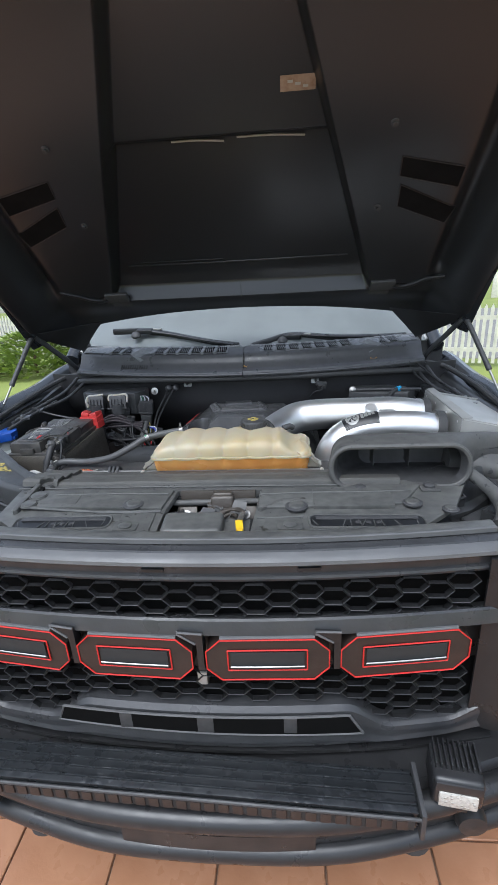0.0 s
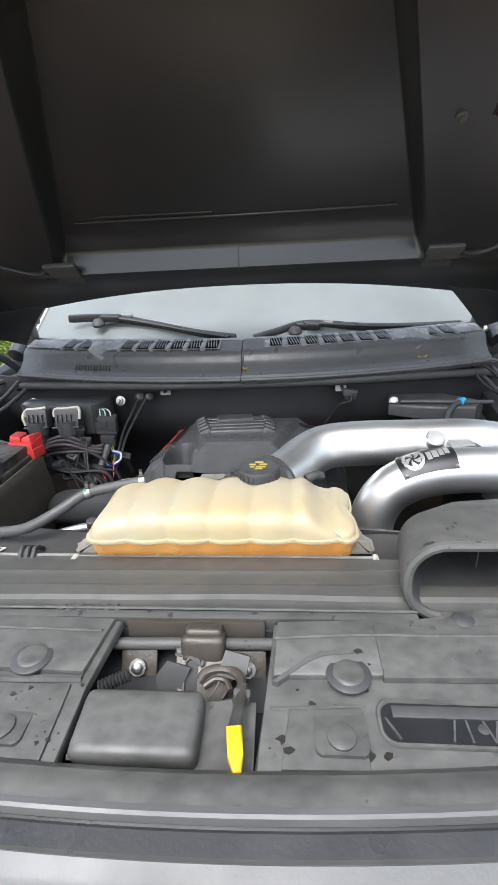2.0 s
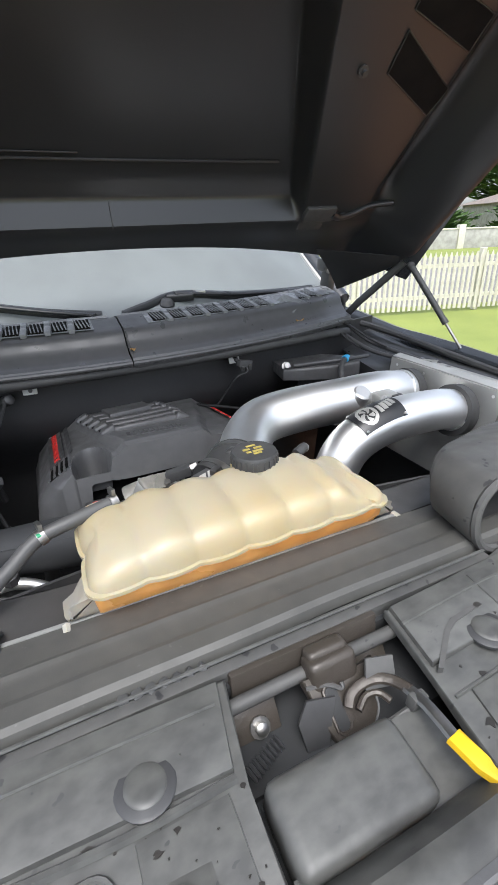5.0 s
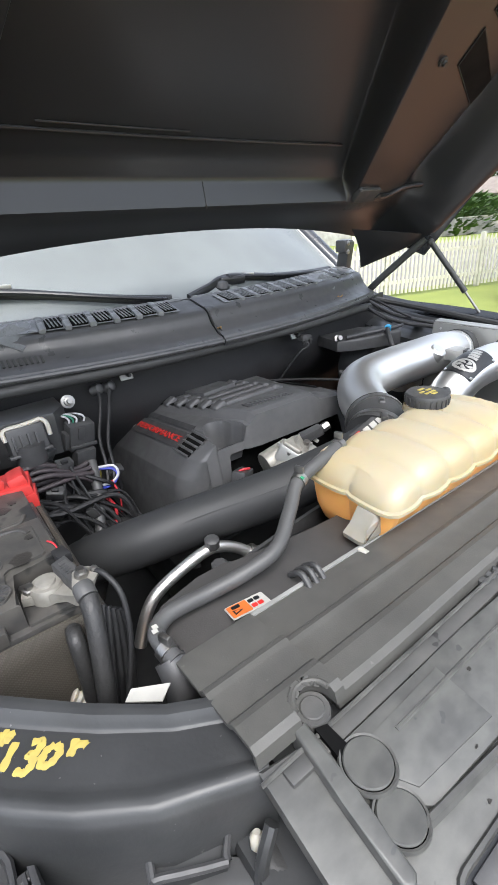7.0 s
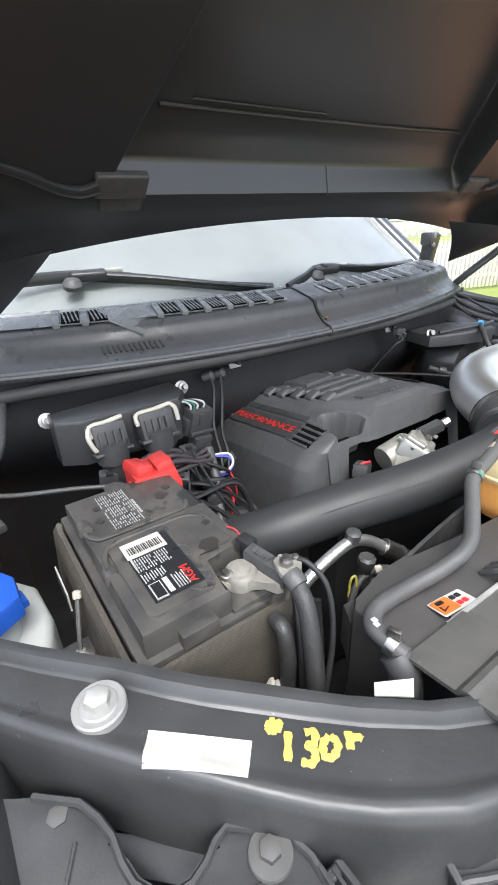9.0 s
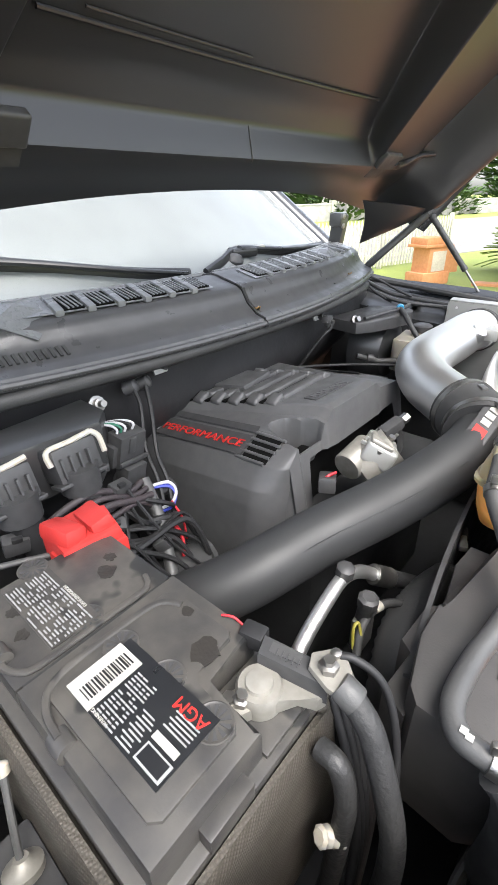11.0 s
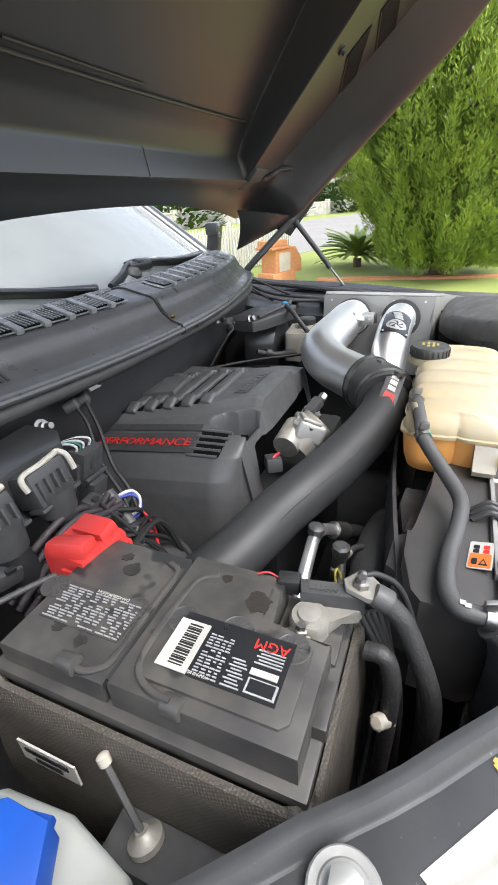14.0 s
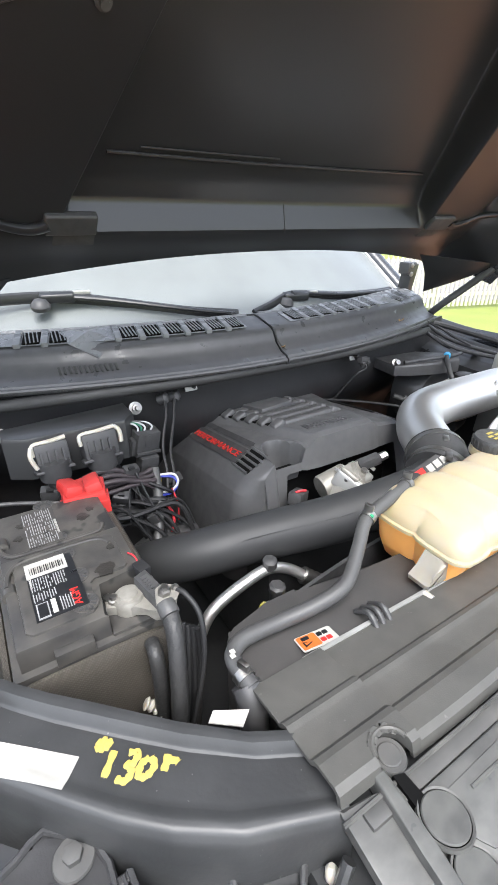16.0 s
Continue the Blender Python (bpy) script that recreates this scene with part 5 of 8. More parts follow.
part("nipple", tube(B(), [(-0.155, 0.585, 1.285), (-0.175, 0.58, 1.288), (-0.19, 0.577, 1.287)], 0.008, 10), cream, bottle)
part("overflow_barb", tube(B(), [(0.165, 0.59, 1.285), (0.185, 0.60, 1.288), (0.195, 0.612, 1.28)], 0.009, 10), plastic, bottle)

# hose from the reservoir to the radiator
HOSE = [(-0.150, 0.583, 1.289), (-0.161, 0.58, 1.288), (-0.21, 0.571, 1.282), (-0.261, 0.561, 1.273), (-0.30, 0.535, 1.255), (-0.35, 0.505, 1.236), (-0.40, 0.506, 1.224), (-0.45, 0.514, 1.217), (-0.503, 0.515, 1.219), (-0.527, 0.503, 1.217), (-0.530, 0.480, 1.216), (-0.527, 0.459, 1.212)]
hose = thing("coolant_hose", "dusty black coolant hose with spring clamps", "hose", (-0.35, 0.52, 1.2))
part("tube", tube(B(), HOSE, 0.0102, 14, 8), hose_rubber, hose)
for f in (0.05, 0.27, 0.94):
    c = part("clamp", ring_at(B(), HOSE, f, 0.0122, 0.011), steel, hose, "steel spring clamp")
    p, d = along(HOSE, f)
    part("clamp_ear", obox(B(), p + V((0, 0, 0.018)), (0.006, 0.014, 0.01), 0, 0, 20, 0.001), steel, c)
p, d = along(HOSE, 0.28)
part("paint_mark", obox(B(), p + V((0.004, -0.006, 0.0095)), (0.006, 0.006, 0.003), 30, 0, 20, 0.001), green_label, hose)
for f in (0.82, 0.85):
    p, d = along(HOSE, f)
    part("print_bar", obox(B(), p + V((-0.002, -0.003, 0.0108)), (0.006, 0.006, 0.001)), white_label, hose)

# ---- aluminium intake pipes and air box ----
PIPE_A = [(0.058, 0.662, 1.213), (0.095, 0.700, 1.216), (0.135, 0.755, 1.221), (0.170, 0.805, 1.229), (0.22, 0.843, 1.241), (0.30, 0.853, 1.247), (0.45, 0.847, 1.25), (0.56, 0.845, 1.25), (0.655, 0.848, 1.235)]
PIPE_B = [(0.308, 0.68, 1.06), (0.311, 0.682, 1.115), (0.323, 0.685, 1.168), (0.358, 0.687, 1.215), (0.42, 0.687, 1.243), (0.50, 0.687, 1.252), (0.60, 0.688, 1.248), (0.665, 0.69, 1.235)]

def intake_pipe(pts, r, label):
    t = thing("intake_pipe", label, "pipe", pts[3], "intake pipes")
    part("tube", tube(B(), pts, r, 40, 10), alu, t)
    p, d = along(pts, 0.97)
    part("bead", tube(B(), [p - d * 0.006, p + d * 0.006], r + 0.003, 32, 0), alu, t)
    return t


pa = intake_pipe(PIPE_A, 0.055, "polished aluminium intake pipe leading to the air box")
pb = intake_pipe(PIPE_B, 0.048, "polished aluminium intake pipe with a dark badge plate")
part("boss", lathe(B(), [(0.022, -0.03), (0.022, 0.008), (0.018, 0.012), (0.008, 0.012)], (0.47, 0.80, 1.275), (0, -0.5, 0.8), 20), alu, pa)
part("sensor_block", obox(B(), (0.52, 0.775, 1.265), (0.05, 0.035, 0.03), 0, 0, 0, 0.004), sheet_alu, pa)
part("sensor_plug", obox(B(), (0.54, 0.765, 1.262), (0.03, 0.03, 0.028), 0, 0, 10, 0.004), plastic, pa)


def badge(u, v):
    p, d = along(PIPE_B, 0.485 + 0.185 * u, 40)
    a = radians(32 + 92 * v)
    side = d.cross(V((0, 0, 1))).normalized()
    up = side.cross(d)
    return p + (side * math.cos(a) + up * math.sin(a)) * 0.0492


bd = part("badge_plate", sheet(B(), badge, 10, 10, 0.0015), label_slot_black, pb, "dark badge plate with an illegible silver mark")


def badge_bit(u0, u1, v0, v1):
    q = lambda u, v: badge(u0 + (u1 - u0) * u, v0 + (v1 - v0) * v) + V((0, -0.0013, 0.0022))
    part("mark", sheet(B(), q, 4, 4, 0.0008), sheet_alu, bd)


part("mark", sheet(B(), lambda u, v: badge(0.28 + 0.20 * (0.72 + 0.28 * v) * math.cos(2 * math.pi * u), 0.50 + 0.38 * (0.72 + 0.28 * v) * math.sin(2 * math.pi * u)) + V((0, -0.0013, 0.0022)), 28, 2, 0.0008), sheet_alu, bd, "silver ring mark")
for k in range(5):
    a0 = 1.2566 * k
    part("mark", sheet(B(), lambda u, v: badge(0.28 + 0.13 * (0.25 + 0.75 * v) * math.cos(a0 + 0.7 * u + 0.5 * v), 0.50 + 0.26 * (0.25 + 0.75 * v) * math.sin(a0 + 0.7 * u + 0.5 * v)) + V((0, -0.0013, 0.0022)), 3, 4, 0.0008), sheet_alu, bd)
for u0, u1, v0, v1 in ((0.52, 0.60, 0.32, 0.62), (0.62, 0.70, 0.36, 0.66), (0.72, 0.80, 0.40, 0.70), (0.82, 0.90, 0.44, 0.74)):
    badge_bit(u0, u1, v0, v1)
for u in (0.05, 0.95):
    for v in (0.06, 0.94):
        p = badge(u, v)
        part("rivet", lathe(B(), [(0.004, 0), (0.003, 0.003)], p + V((0, -0.001, 0.001)), (0, -0.4, 1), 8), alu, bd)

coupler = thing("silicone_coupler", "black silicone coupler with worm-drive clamps", "coupler", (0.09, 0.73, 1.18))
CP = [(0.030, 0.650, 1.208), (0.058, 0.662, 1.213), (0.088, 0.692, 1.2155), (0.105, 0.712, 1.217)]
part("sleeve", tube(B(), CP, 0.0635, 28, 6), rubber, coupler)
for f in (0.22, 0.82):
    c = part("clamp", ring_at(B(), CP, f, 0.0655, 0.012, 28), steel, coupler, "steel worm-drive clamp")
    p, d = along(CP, f)
    part("screw", obox(B(), p + V((-0.02, -0.028, 0.060)), (0.022, 0.012, 0.010), 0, 0, 40, 0.002), steel, c)
coupler2 = thing("silicone_coupler", "ribbed black coupler below the front intake pipe", "coupler", (0.31, 0.565, 1.05))
part("sleeve", tube(B(), [(0.309, 0.681, 1.10), (0.308, 0.68, 1.05), (0.308, 0.68, 0.96)], 0.053, 24, 6, ripple=0.03), rubber, coupler2)
part("clamp", tube(B(), [(0.308, 0.68, 1.075), (0.309, 0.681, 1.087)], 0.0555, 24, 0), steel, coupler2)

airbox = thing("air_box", "satin sheet-metal air box shield with riveted flange", "air box", (0.78, 0.75, 1.05))


def plate(name, pts, mat, parent, th=0.003, label=""):
    bm = B()
    vs = [bm.verts.new(p) for p in pts]
    f = bm.faces.new(vs)
    bm.normal_update()
    n = f.normal * th
    ws = [bm.verts.new(V(p) + n) for p in pts]
    bm.faces.new(ws[::-1])
    k = len(pts)
    for i in range(k):
        bm.faces.new((vs[i], vs[(i + 1) % k], ws[(i + 1) % k], ws[i]))
    return part(name, bm, mat, parent, label, smooth=0)


side = plate("side_plate", [(0.672, 0.955, 1.04), (0.672, 0.60, 1.04), (0.700, 0.592, 1.298), (0.700, 0.955, 1.300)], sheet_alu, airbox)
plate("front_plate", [(0.672, 0.60, 1.04), (0.93, 0.50, 1.04), (0.93, 0.50, 1.255), (0.80, 0.555, 1.285), (0.700, 0.592, 1.298)], sheet_alu, airbox)
plate("top_flange", [(0.700, 0.955, 1.301), (0.700, 0.592, 1.299), (0.725, 0.585, 1.303), (0.725, 0.955, 1.305)], sheet_alu, airbox)
plate("front_flange", [(0.700, 0.592, 1.299), (0.80, 0.555, 1.286), (0.93, 0.50, 1.256), (0.93, 0.52, 1.258), (0.80, 0.577, 1.289), (0.715, 0.61, 1.300)], sheet_alu, airbox)
plate("lid", [(0.722, 0.95, 1.285), (0.722, 0.60, 1.283), (0.93, 0.515, 1.24), (0.94, 0.95, 1.24)], sheet_alu, airbox)
plate("rear_plate", [(0.672, 0.956, 1.04), (0.700, 0.956, 1.298), (0.93, 0.97, 1.25), (0.93, 0.97, 1.04)], sheet_alu, airbox)
for y in (0.62, 0.72, 0.83, 0.93):
    part("rivet", lathe(B(), [(0.0055, 0), (0.004, 0.003)], (0.698, y, 1.283), (-1, 0, 0.1), 8), alu, airbox)
for x, y, z in ((0.76, 0.57, 1.275), (0.88, 0.52, 1.25)):
    part("rivet", lathe(B(), [(0.0055, 0), (0.004, 0.003)], (x, y, z - 0.01), (-0.35, -0.93, 0.1), 8), alu, airbox)
part("prop_rod", tube(B(), [(0.69, 0.598, 1.22), (0.695, 0.594, 1.26), (0.705, 0.59, 1.295)], 0.003, 6, 2), steel, airbox)
for y, pt in ((0.848, PIPE_A), (0.69, PIPE_B)):
    part("collar", tube(B(), [(0.648, y, 1.236), (0.672, y, 1.233)], 0.062, 28, 0), rubber, airbox)

# ---- intake snorkel ----
snorkel = thing("intake_snorkel", "dusty black plastic intake snorkel with a wide mouth", "snorkel", (0.46, 0.38, 1.2))


def mouth(grow, y, x0=0.292, x1=0.612, z0=1.222, z1=1.318, lean=0.06):
    out = []
    for x, z in rounded(x0 - grow, z0 - grow * 0.6, x1 + grow, z1 + grow * 0.6, 0.042 + grow, 7):
        out.append(V((x, y + lean * (z - z0) * 2, z)))
    return out


shell_rings = [mouth(0.012, 0.312), mouth(0.014, 0.322), mouth(0.008, 0.345), mouth(0.006, 0.40, 0.30, 0.66), mouth(0.004, 0.46, 0.36, 0.75, 1.215, 1.30), mouth(0.004, 0.52, 0.52, 0.86, 1.20, 1.275)]
part("shell", ring_loft(B(), shell_rings, False), plastic_dusty, snorkel)
shell_end = [mouth(0.0, 0.545, 0.55, 0.86, 1.20, 1.262), mouth(-0.025, 0.565, 0.60, 0.87, 1.19, 1.25)]
part("shell_end", ring_loft(B(), shell_rings[-1:] + shell_end), plastic_dusty, snorkel)
in_rings = [mouth(0.012, 0.312), mouth(0.0, 0.308), mouth(-0.008, 0.330), mouth(-0.012, 0.39, 0.30, 0.66), mouth(-0.014, 0.45, 0.36, 0.75, 1.215, 1.30)]
part("throat", ring_loft(B(), in_rings + [[sum((p for p in in_rings[-1]), V()) / len(in_rings[-1]) + (p - sum((q for q in in_rings[-1]), V()) / len(in_rings[-1])) * 0.02 for p in in_rings[-1]]], False), plastic, snorkel)
part("lip", tube(B(), [p for p in mouth(0.007, 0.309)] + [mouth(0.007, 0.309)[0]], 0.007, 8, 1), plastic_dusty, snorkel)
for x, y in ((0.353, 0.290), (0.52, 0.296)):
    c = part("mount_tab", obox(B(), (x, y, 1.222), (0.045, 0.04, 0.006), 0, 0, 0, 0.002), plastic_dusty, snorkel)
    part("clip", lathe(B(), [(0.014, 0), (0.014, 0.006), (0.009, 0.009)], (x, y, 1.225), (0, 0, 1), 16), plastic, c)
for x in (0.40, 0.49):
    part("throat_rib", obox(B(), (x, 0.40, 1.276), (0.002, 0.05, 0.06)), plastic, snorkel)
part("side_arm", tube(B(), [(0.63, 0.33, 1.24), (0.66, 0.27, 1.22), (0.655, 0.20, 1.205), (0.63, 0.16, 1.195)], 0.016, 10), plastic_dusty, snorkel)
part("duct", tube(B(), [(0.60, 0.45, 1.235), (0.70, 0.45, 1.215), (0.80, 0.43, 1.185), (0.86, 0.42, 1.14)], 0.05, 16, 6, flat=0.75), plastic_dusty, snorkel)

# ---- engine ----
engine = thing("engine_cover", "black plastic engine cover with red lettering and ribbed top", "engine cover", (0.03, 1.12, 1.0))
EX = 0.005


def badge_z(y):
    """Height of the badge face at its middle."""
    return 1.172 - 0.137 * (y - 0.999)


def top_z(y):
    return 1.236 - 0.14 * (y - 0.91)


def top_half(y):
    """Half width of the ribbed top, widening to the rear."""
    return 0.093 + 0.029 * sstep(0.90, 1.03, y) + 0.064 * sstep(0.98, 1.34, y)


def ec(u, v):
    """The shell: y runs with u, across with v; a finger scoop is sunk at its front."""
    y = 0.887 + 0.50 * u
    zs, zt, w = badge_z(max(y, 0.94)), top_z(max(y, 0.905)) - 0.004 * (1 - sstep(0.887, 0.91, y)), top_half(y)
    bend = 0.055 * (1 - math.sqrt(max(1 - max(1 - (y - 0.887) / 0.055, 0) ** 2, 0)))
    half = [(0.318 - bend, 0.90), (0.305 - bend, 1.00), (0.290 - bend, zs - 0.085), (0.281 - bend, zs - 0.055), (0.252 - 0.4 * bend, zs - 0.014), (0.202, zs + 0.020), (0.196, zs + 0.025), (min(w + 0.016, 0.194), min(zt - 0.018, zs + 0.048)), (w, zt - 0.003), (w - 0.006, zt), (0.0, zt)]
    prof = [(-x, z) for x, z in half] + [(x, z) for x, z in half[-2::-1]]
    k = v * (len(prof) - 1)
    i = min(int(k), len(prof) - 2)
    f = k - i
    x, z = prof[i][0] * (1 - f) + prof[i + 1][0] * f, prof[i][1] * (1 - f) + prof[i + 1][1] * f
    d = math.hypot((EX + x + 0.158) / 0.041, (y - 0.882) / 0.098)
    low = 1.180 - 0.045 * sstep(0.891, 0.90, y)
    z = low + (z - low) * sstep(0.88, 1.04, d) if z > low and x < 0 else z
    return V((EX + x, y, z))


part("shell", sheet(B(), ec, 150, 360), engine_plastic, engine, smooth=30)
bm = B()
pts = [ec(0, v / 360) for v in range(361)]
vs = [bm.verts.new(p) for p in pts]
lo = []
for p in pts:
    # the shell is cut away over the throttle
    z = min(0.90 + 0.262 * sstep(-0.190, -0.165, p.x) * (1 - sstep(0.17, 0.20, p.x)), p.z - 0.002)
    lo.append(bm.verts.new((p.x, p.y - 0.06 * (p.z - z) / 0.3, z)))
for i in range(len(vs) - 1):
    if pts[i].z > 0.903 or pts[i + 1].z > 0.903:
        bm.faces.new((vs[i], vs[i + 1], lo[i + 1], lo[i]))
part("front_face", bm, engine_plastic, engine)
# black box puts the darkness behind the throttle into its colour
part("throttle_recess", box(B(), (-0.20, 0.915, 0.92), (0.19, 0.93, 1.158)), recess_shade_black, engine)


for k in range(7):
    y = 1.018 + 0.0435 * k
    x0, x1 = -0.100 - 0.066 * k / 6, 0.082 - 0.028 * max(k - 2, 0) / 4
    rib = part("rib", obox(B(), ((x0 + x1) / 2, y, top_z(y) + 0.002), (x1 - x0 - 0.026, 0.0285, 0.016), -8, 0, 2, 0.0065, 3), engine_plastic, engine)
    for x, tilt in ((x0, -24), (x1, 24)):
        part("rib_end", obox(B(), (x, y, top_z(y) + 0.0005), (0.036, 0.030, 0.020), -8, tilt, 2, 0.008, 3), engine_plastic, rib)
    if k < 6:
        # black slabs paint the shade between neighbouring ribs
        part("recess", obox(B(), ((x0 + x1) / 2, y + 0.0217, top_z(y + 0.0217) - 0.001), (x1 - x0 - 0.03, 0.013, 0.004), -8, 0, 2), recess_shade_black, engine)
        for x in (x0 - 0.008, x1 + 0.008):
            part("recess", obox(B(), (x, y + 0.0217, top_z(y + 0.0217) - 0.001), (0.024, 0.011, 0.004), -8, 0, 2), recess_shade_black, engine)
part("centre_plate", obox(B(), (-0.030, 1.180, top_z(1.180) + 0.009), (0.115, 0.108, 0.018), -8, 0, 8, 0.004), engine_plastic, engine)
strip = part("name_strip", obox(B(), (-0.001, 0.948, top_z(0.948) + 0.0005), (0.135, 0.030, 0.003), -8, 0, -4), plastic, engine)
for k in range(11):
    part("print_bar", obox(B(), (-0.056 + 0.011 * k, 0.952 - 0.0008 * k, top_z(0.950) + 0.0025), (0.007, 0.015, 0.003), -8), engine_plastic, strip)


for sx in (-1, 1):
    def strip_pt(y, t, lift):
        """t: 0 to 1 down across the badge channel."""
        x = 0.203 + 0.048 * t
        z = badge_z(max(y, 0.94)) + 0.020 - 0.034 * t
        return V((EX + sx * x, y, z)) + V((sx * 0.6, 0, 0.8)) * lift
    bdg = new("badge_strip")
    bdg.parent = engine
    part("plate", sheet(B(), lambda u, v: strip_pt(0.988 + 0.33 * u, 0.12 + 0.76 * v, 0.0032), 8, 2, 0.002), plastic, bdg)
    part("groove", sheet(B(), lambda u, v: strip_pt(0.985 + 0.38 * u, -0.26 + 0.24 * v, 0.0016 + 0.002 * (1 - v)), 8, 2, 0.001), plastic, bdg)
    o = strip_pt(1.117, 0.5, 0.0055)
    ax = (strip_pt(1.2, 0.5, 0) - strip_pt(1.0, 0.5, 0)).normalized() * (-1 if sx < 0 else 1)
    ay = (strip_pt(1.1, 0.0, 0) - strip_pt(1.1, 1.0, 0)).normalized()
    az = ax.cross(ay).normalized()
    tm = Matrix.Translation(o) @ Matrix((ax, ay, az)).transposed().to_4x4() @ Matrix(((1.0, 0.20, 0, 0), (0, 0.66, 0, 0), (0, 0, 1, 0), (0, 0, 0, 1)))
    letters("lettering", "PERFORMANCE", 0.0345, 0.002, tm, red_paint, bdg, "raised red lettering")
    for k in range(4):
        part("logo_bar", sheet(B(), lambda u, v: strip_pt(1.240 + 0.0125 * k + 0.007 * u + 0.005 * v, 0.25 + 0.5 * v, 0.0065), 2, 2, 0.002), grey_print, bdg)
    # black bed paints the shade between the louvres
    part("louvre_bed", sheet(B(), lambda u, v: strip_pt(0.921 + 0.060 * u + 0.006 * v, -0.02 + 1.0 * v, 0.0015), 6, 4, 0.001), recess_shade_black, engine)
    for k in range(5):
        part("louvre", tube(B(), [strip_pt(0.914 + 0.004 * k, 0.02 + 0.24 * k, 0.002), strip_pt(0.985 + 0.004 * k, -0.04 + 0.24 * k, 0.002)], 0.0036, 8, 0), engine_plastic, engine)
part("block", box(B(), (-0.27, 0.80, 0.62), (0.33, 1.36, 1.02), 0.02), dark_void, engine)

throttle = thing("throttle_body", "cast aluminium throttle body with wiring plug", "throttle body", (-0.03, 0.80, 1.1))
part("housing", lathe(B(), [(0.040, 0), (0.048, 0.004), (0.048, 0.045), (0.040, 0.050), (0.040, 0.080)], (-0.066, 0.83, 1.112), (0.55, -0.55, 0.6), 28), lead, throttle)
part("flange", obox(B(), (-0.040, 0.806, 1.150), (0.095, 0.062, 0.045), 25, 12, 25, 0.009, 3), sheet_alu, throttle)
part("gear_cover", obox(B(), (-0.048, 0.797, 1.176), (0.060, 0.045, 0.012), 25, 12, 25, 0.005, 3), lead, throttle)
part("motor", lathe(B(), [(0.028, 0), (0.030, 0.004), (0.030, 0.07), (0.022, 0.076)], (-0.105, 0.838, 1.130), (0.95, -0.1, 0.25), 22), lead, throttle)
for k in range(4):
    part("screw", lathe(B(), [(0.007, 0), (0.007, 0.008)], (-0.075 + 0.025 * k, 0.79 + 0.02 * (k % 2), 1.166 + 0.004 * k), (0, -0.4, 1), 8), steel, throttle)
for k in range(5):
    part("casting_rib", obox(B(), (-0.07 + 0.02 * k, 0.81, 1.172), (0.005, 0.04, 0.008), 25, 0, 20, 0.002), sheet_alu, throttle)
part("plug", obox(B(), (-0.164, 0.844, 1.124), (0.05, 0.032, 0.03), 0, 15, 30, 0.005), plastic, throttle)
part("plug_ring", tube(B(), [(-0.18, 0.85, 1.12), (-0.172, 0.84, 1.142), (-0.15, 0.835, 1.142)], 0.003, 6), wire_red, throttle)

# ---- black charge pipe ----
CHARGE = [(-0.55, 1.04, 0.88), (-0.535, 0.965, 0.985), (-0.495, 0.890, 1.050), (-0.42, 0.827, 1.090), (-0.30, 0.776, 1.118), (-0.18, 0.711, 1.152), (-0.08, 0.666, 1.184), (0.0, 0.648, 1.203), (0.045, 0.656, 1.210)]
charge = thing("charge_pipe", "thick satin black charge pipe crossing the engine bay", "pipe", (-0.25, 0.82, 1.05))
part("tube", tube(B(), CHARGE, 0.0475, 36, 10), pipe_black, charge)
part("mould_seam", tube(B(), [V(p) + V((-0.014, -0.034, 0.031)) for p in CHARGE[3:7]], 0.0012, 6, 8), pipe_black, charge)
p0, d0 = along(CHARGE, 0.86)
mm = Matrix.Translation(p0 + V((0.0, -0.011, 0.0475))) @ Matrix.Rotation(math.atan2(d0.y, d0.x), 4, "Z") @ Matrix.Rotation(radians(-22), 4, "Y") @ Matrix.Rotation(radians(14), 4, "X")
bp = part("badge_plate", box(B(), (-0.048, -0.019, -0.004), (0.048, 0.019, 0.003), 0.003, 2, mm), plastic, charge, "badge plate with a red and white mark")
part("red_mark", prism(B(), [(-0.040, -0.011), (-0.018, -0.011), (-0.012, 0.011), (-0.034, 0.011)], 0.003, 0.0042, 0, 2, mm), red_paint, bp)
for k in range(3):
    part("white_mark", prism(B(), [(-0.010 + 0.017 * k, -0.008), (0.003 + 0.017 * k, -0.008), (0.007 + 0.017 * k, 0.008), (-0.006 + 0.017 * k, 0.008)], 0.003, 0.0042, 0, 2, mm), white_label, bp)
boot = thing("turbo_inlet_boot", "black rubber elbow behind the battery", "hose", (-0.47, 0.98, 0.95))
part("elbow", tube(B(), [(-0.38, 0.985, 0.99), (-0.44, 0.98, 1.00), (-0.50, 0.96, 0.98), (-0.53, 0.95, 0.93)], 0.052, 20, 8), rubber, boot)
part("rim", tube(B(), [(-0.385, 0.985, 0.992), (-0.375, 0.985, 0.988)], 0.058, 20, 0), plastic, boot)

sensor = thing("pressure_sensor", "small black pressure sensor with a brass nut", "sensor", (0.06, 0.81, 1.16))
part("nut", lathe(B(), [(0.010, 0), (0.010, 0.016), (0.007, 0.018)], (0.030, 0.795, 1.192), (0.8, -0.2, 0.3), 6), steel, sensor)
part("plug", obox(B(), (0.005, 0.805, 1.183), (0.055, 0.024, 0.022), 0, -15, -15, 0.004), plastic, sensor)

# ---- battery ----
battery = thing("battery", "dusty black car battery with labels and a red terminal cap", "battery", (-0.657, 0.765, 1.05))
part("case", box(B(), (-0.745, 0.606, 1.055), (-0.570, 0.924, 1.205), 0.005), battery_plastic, battery)
part("rim", box(B(), (-0.752, 0.602, 1.198), (-0.566, 0.928, 1.212), 0.003), battery_plastic, battery)
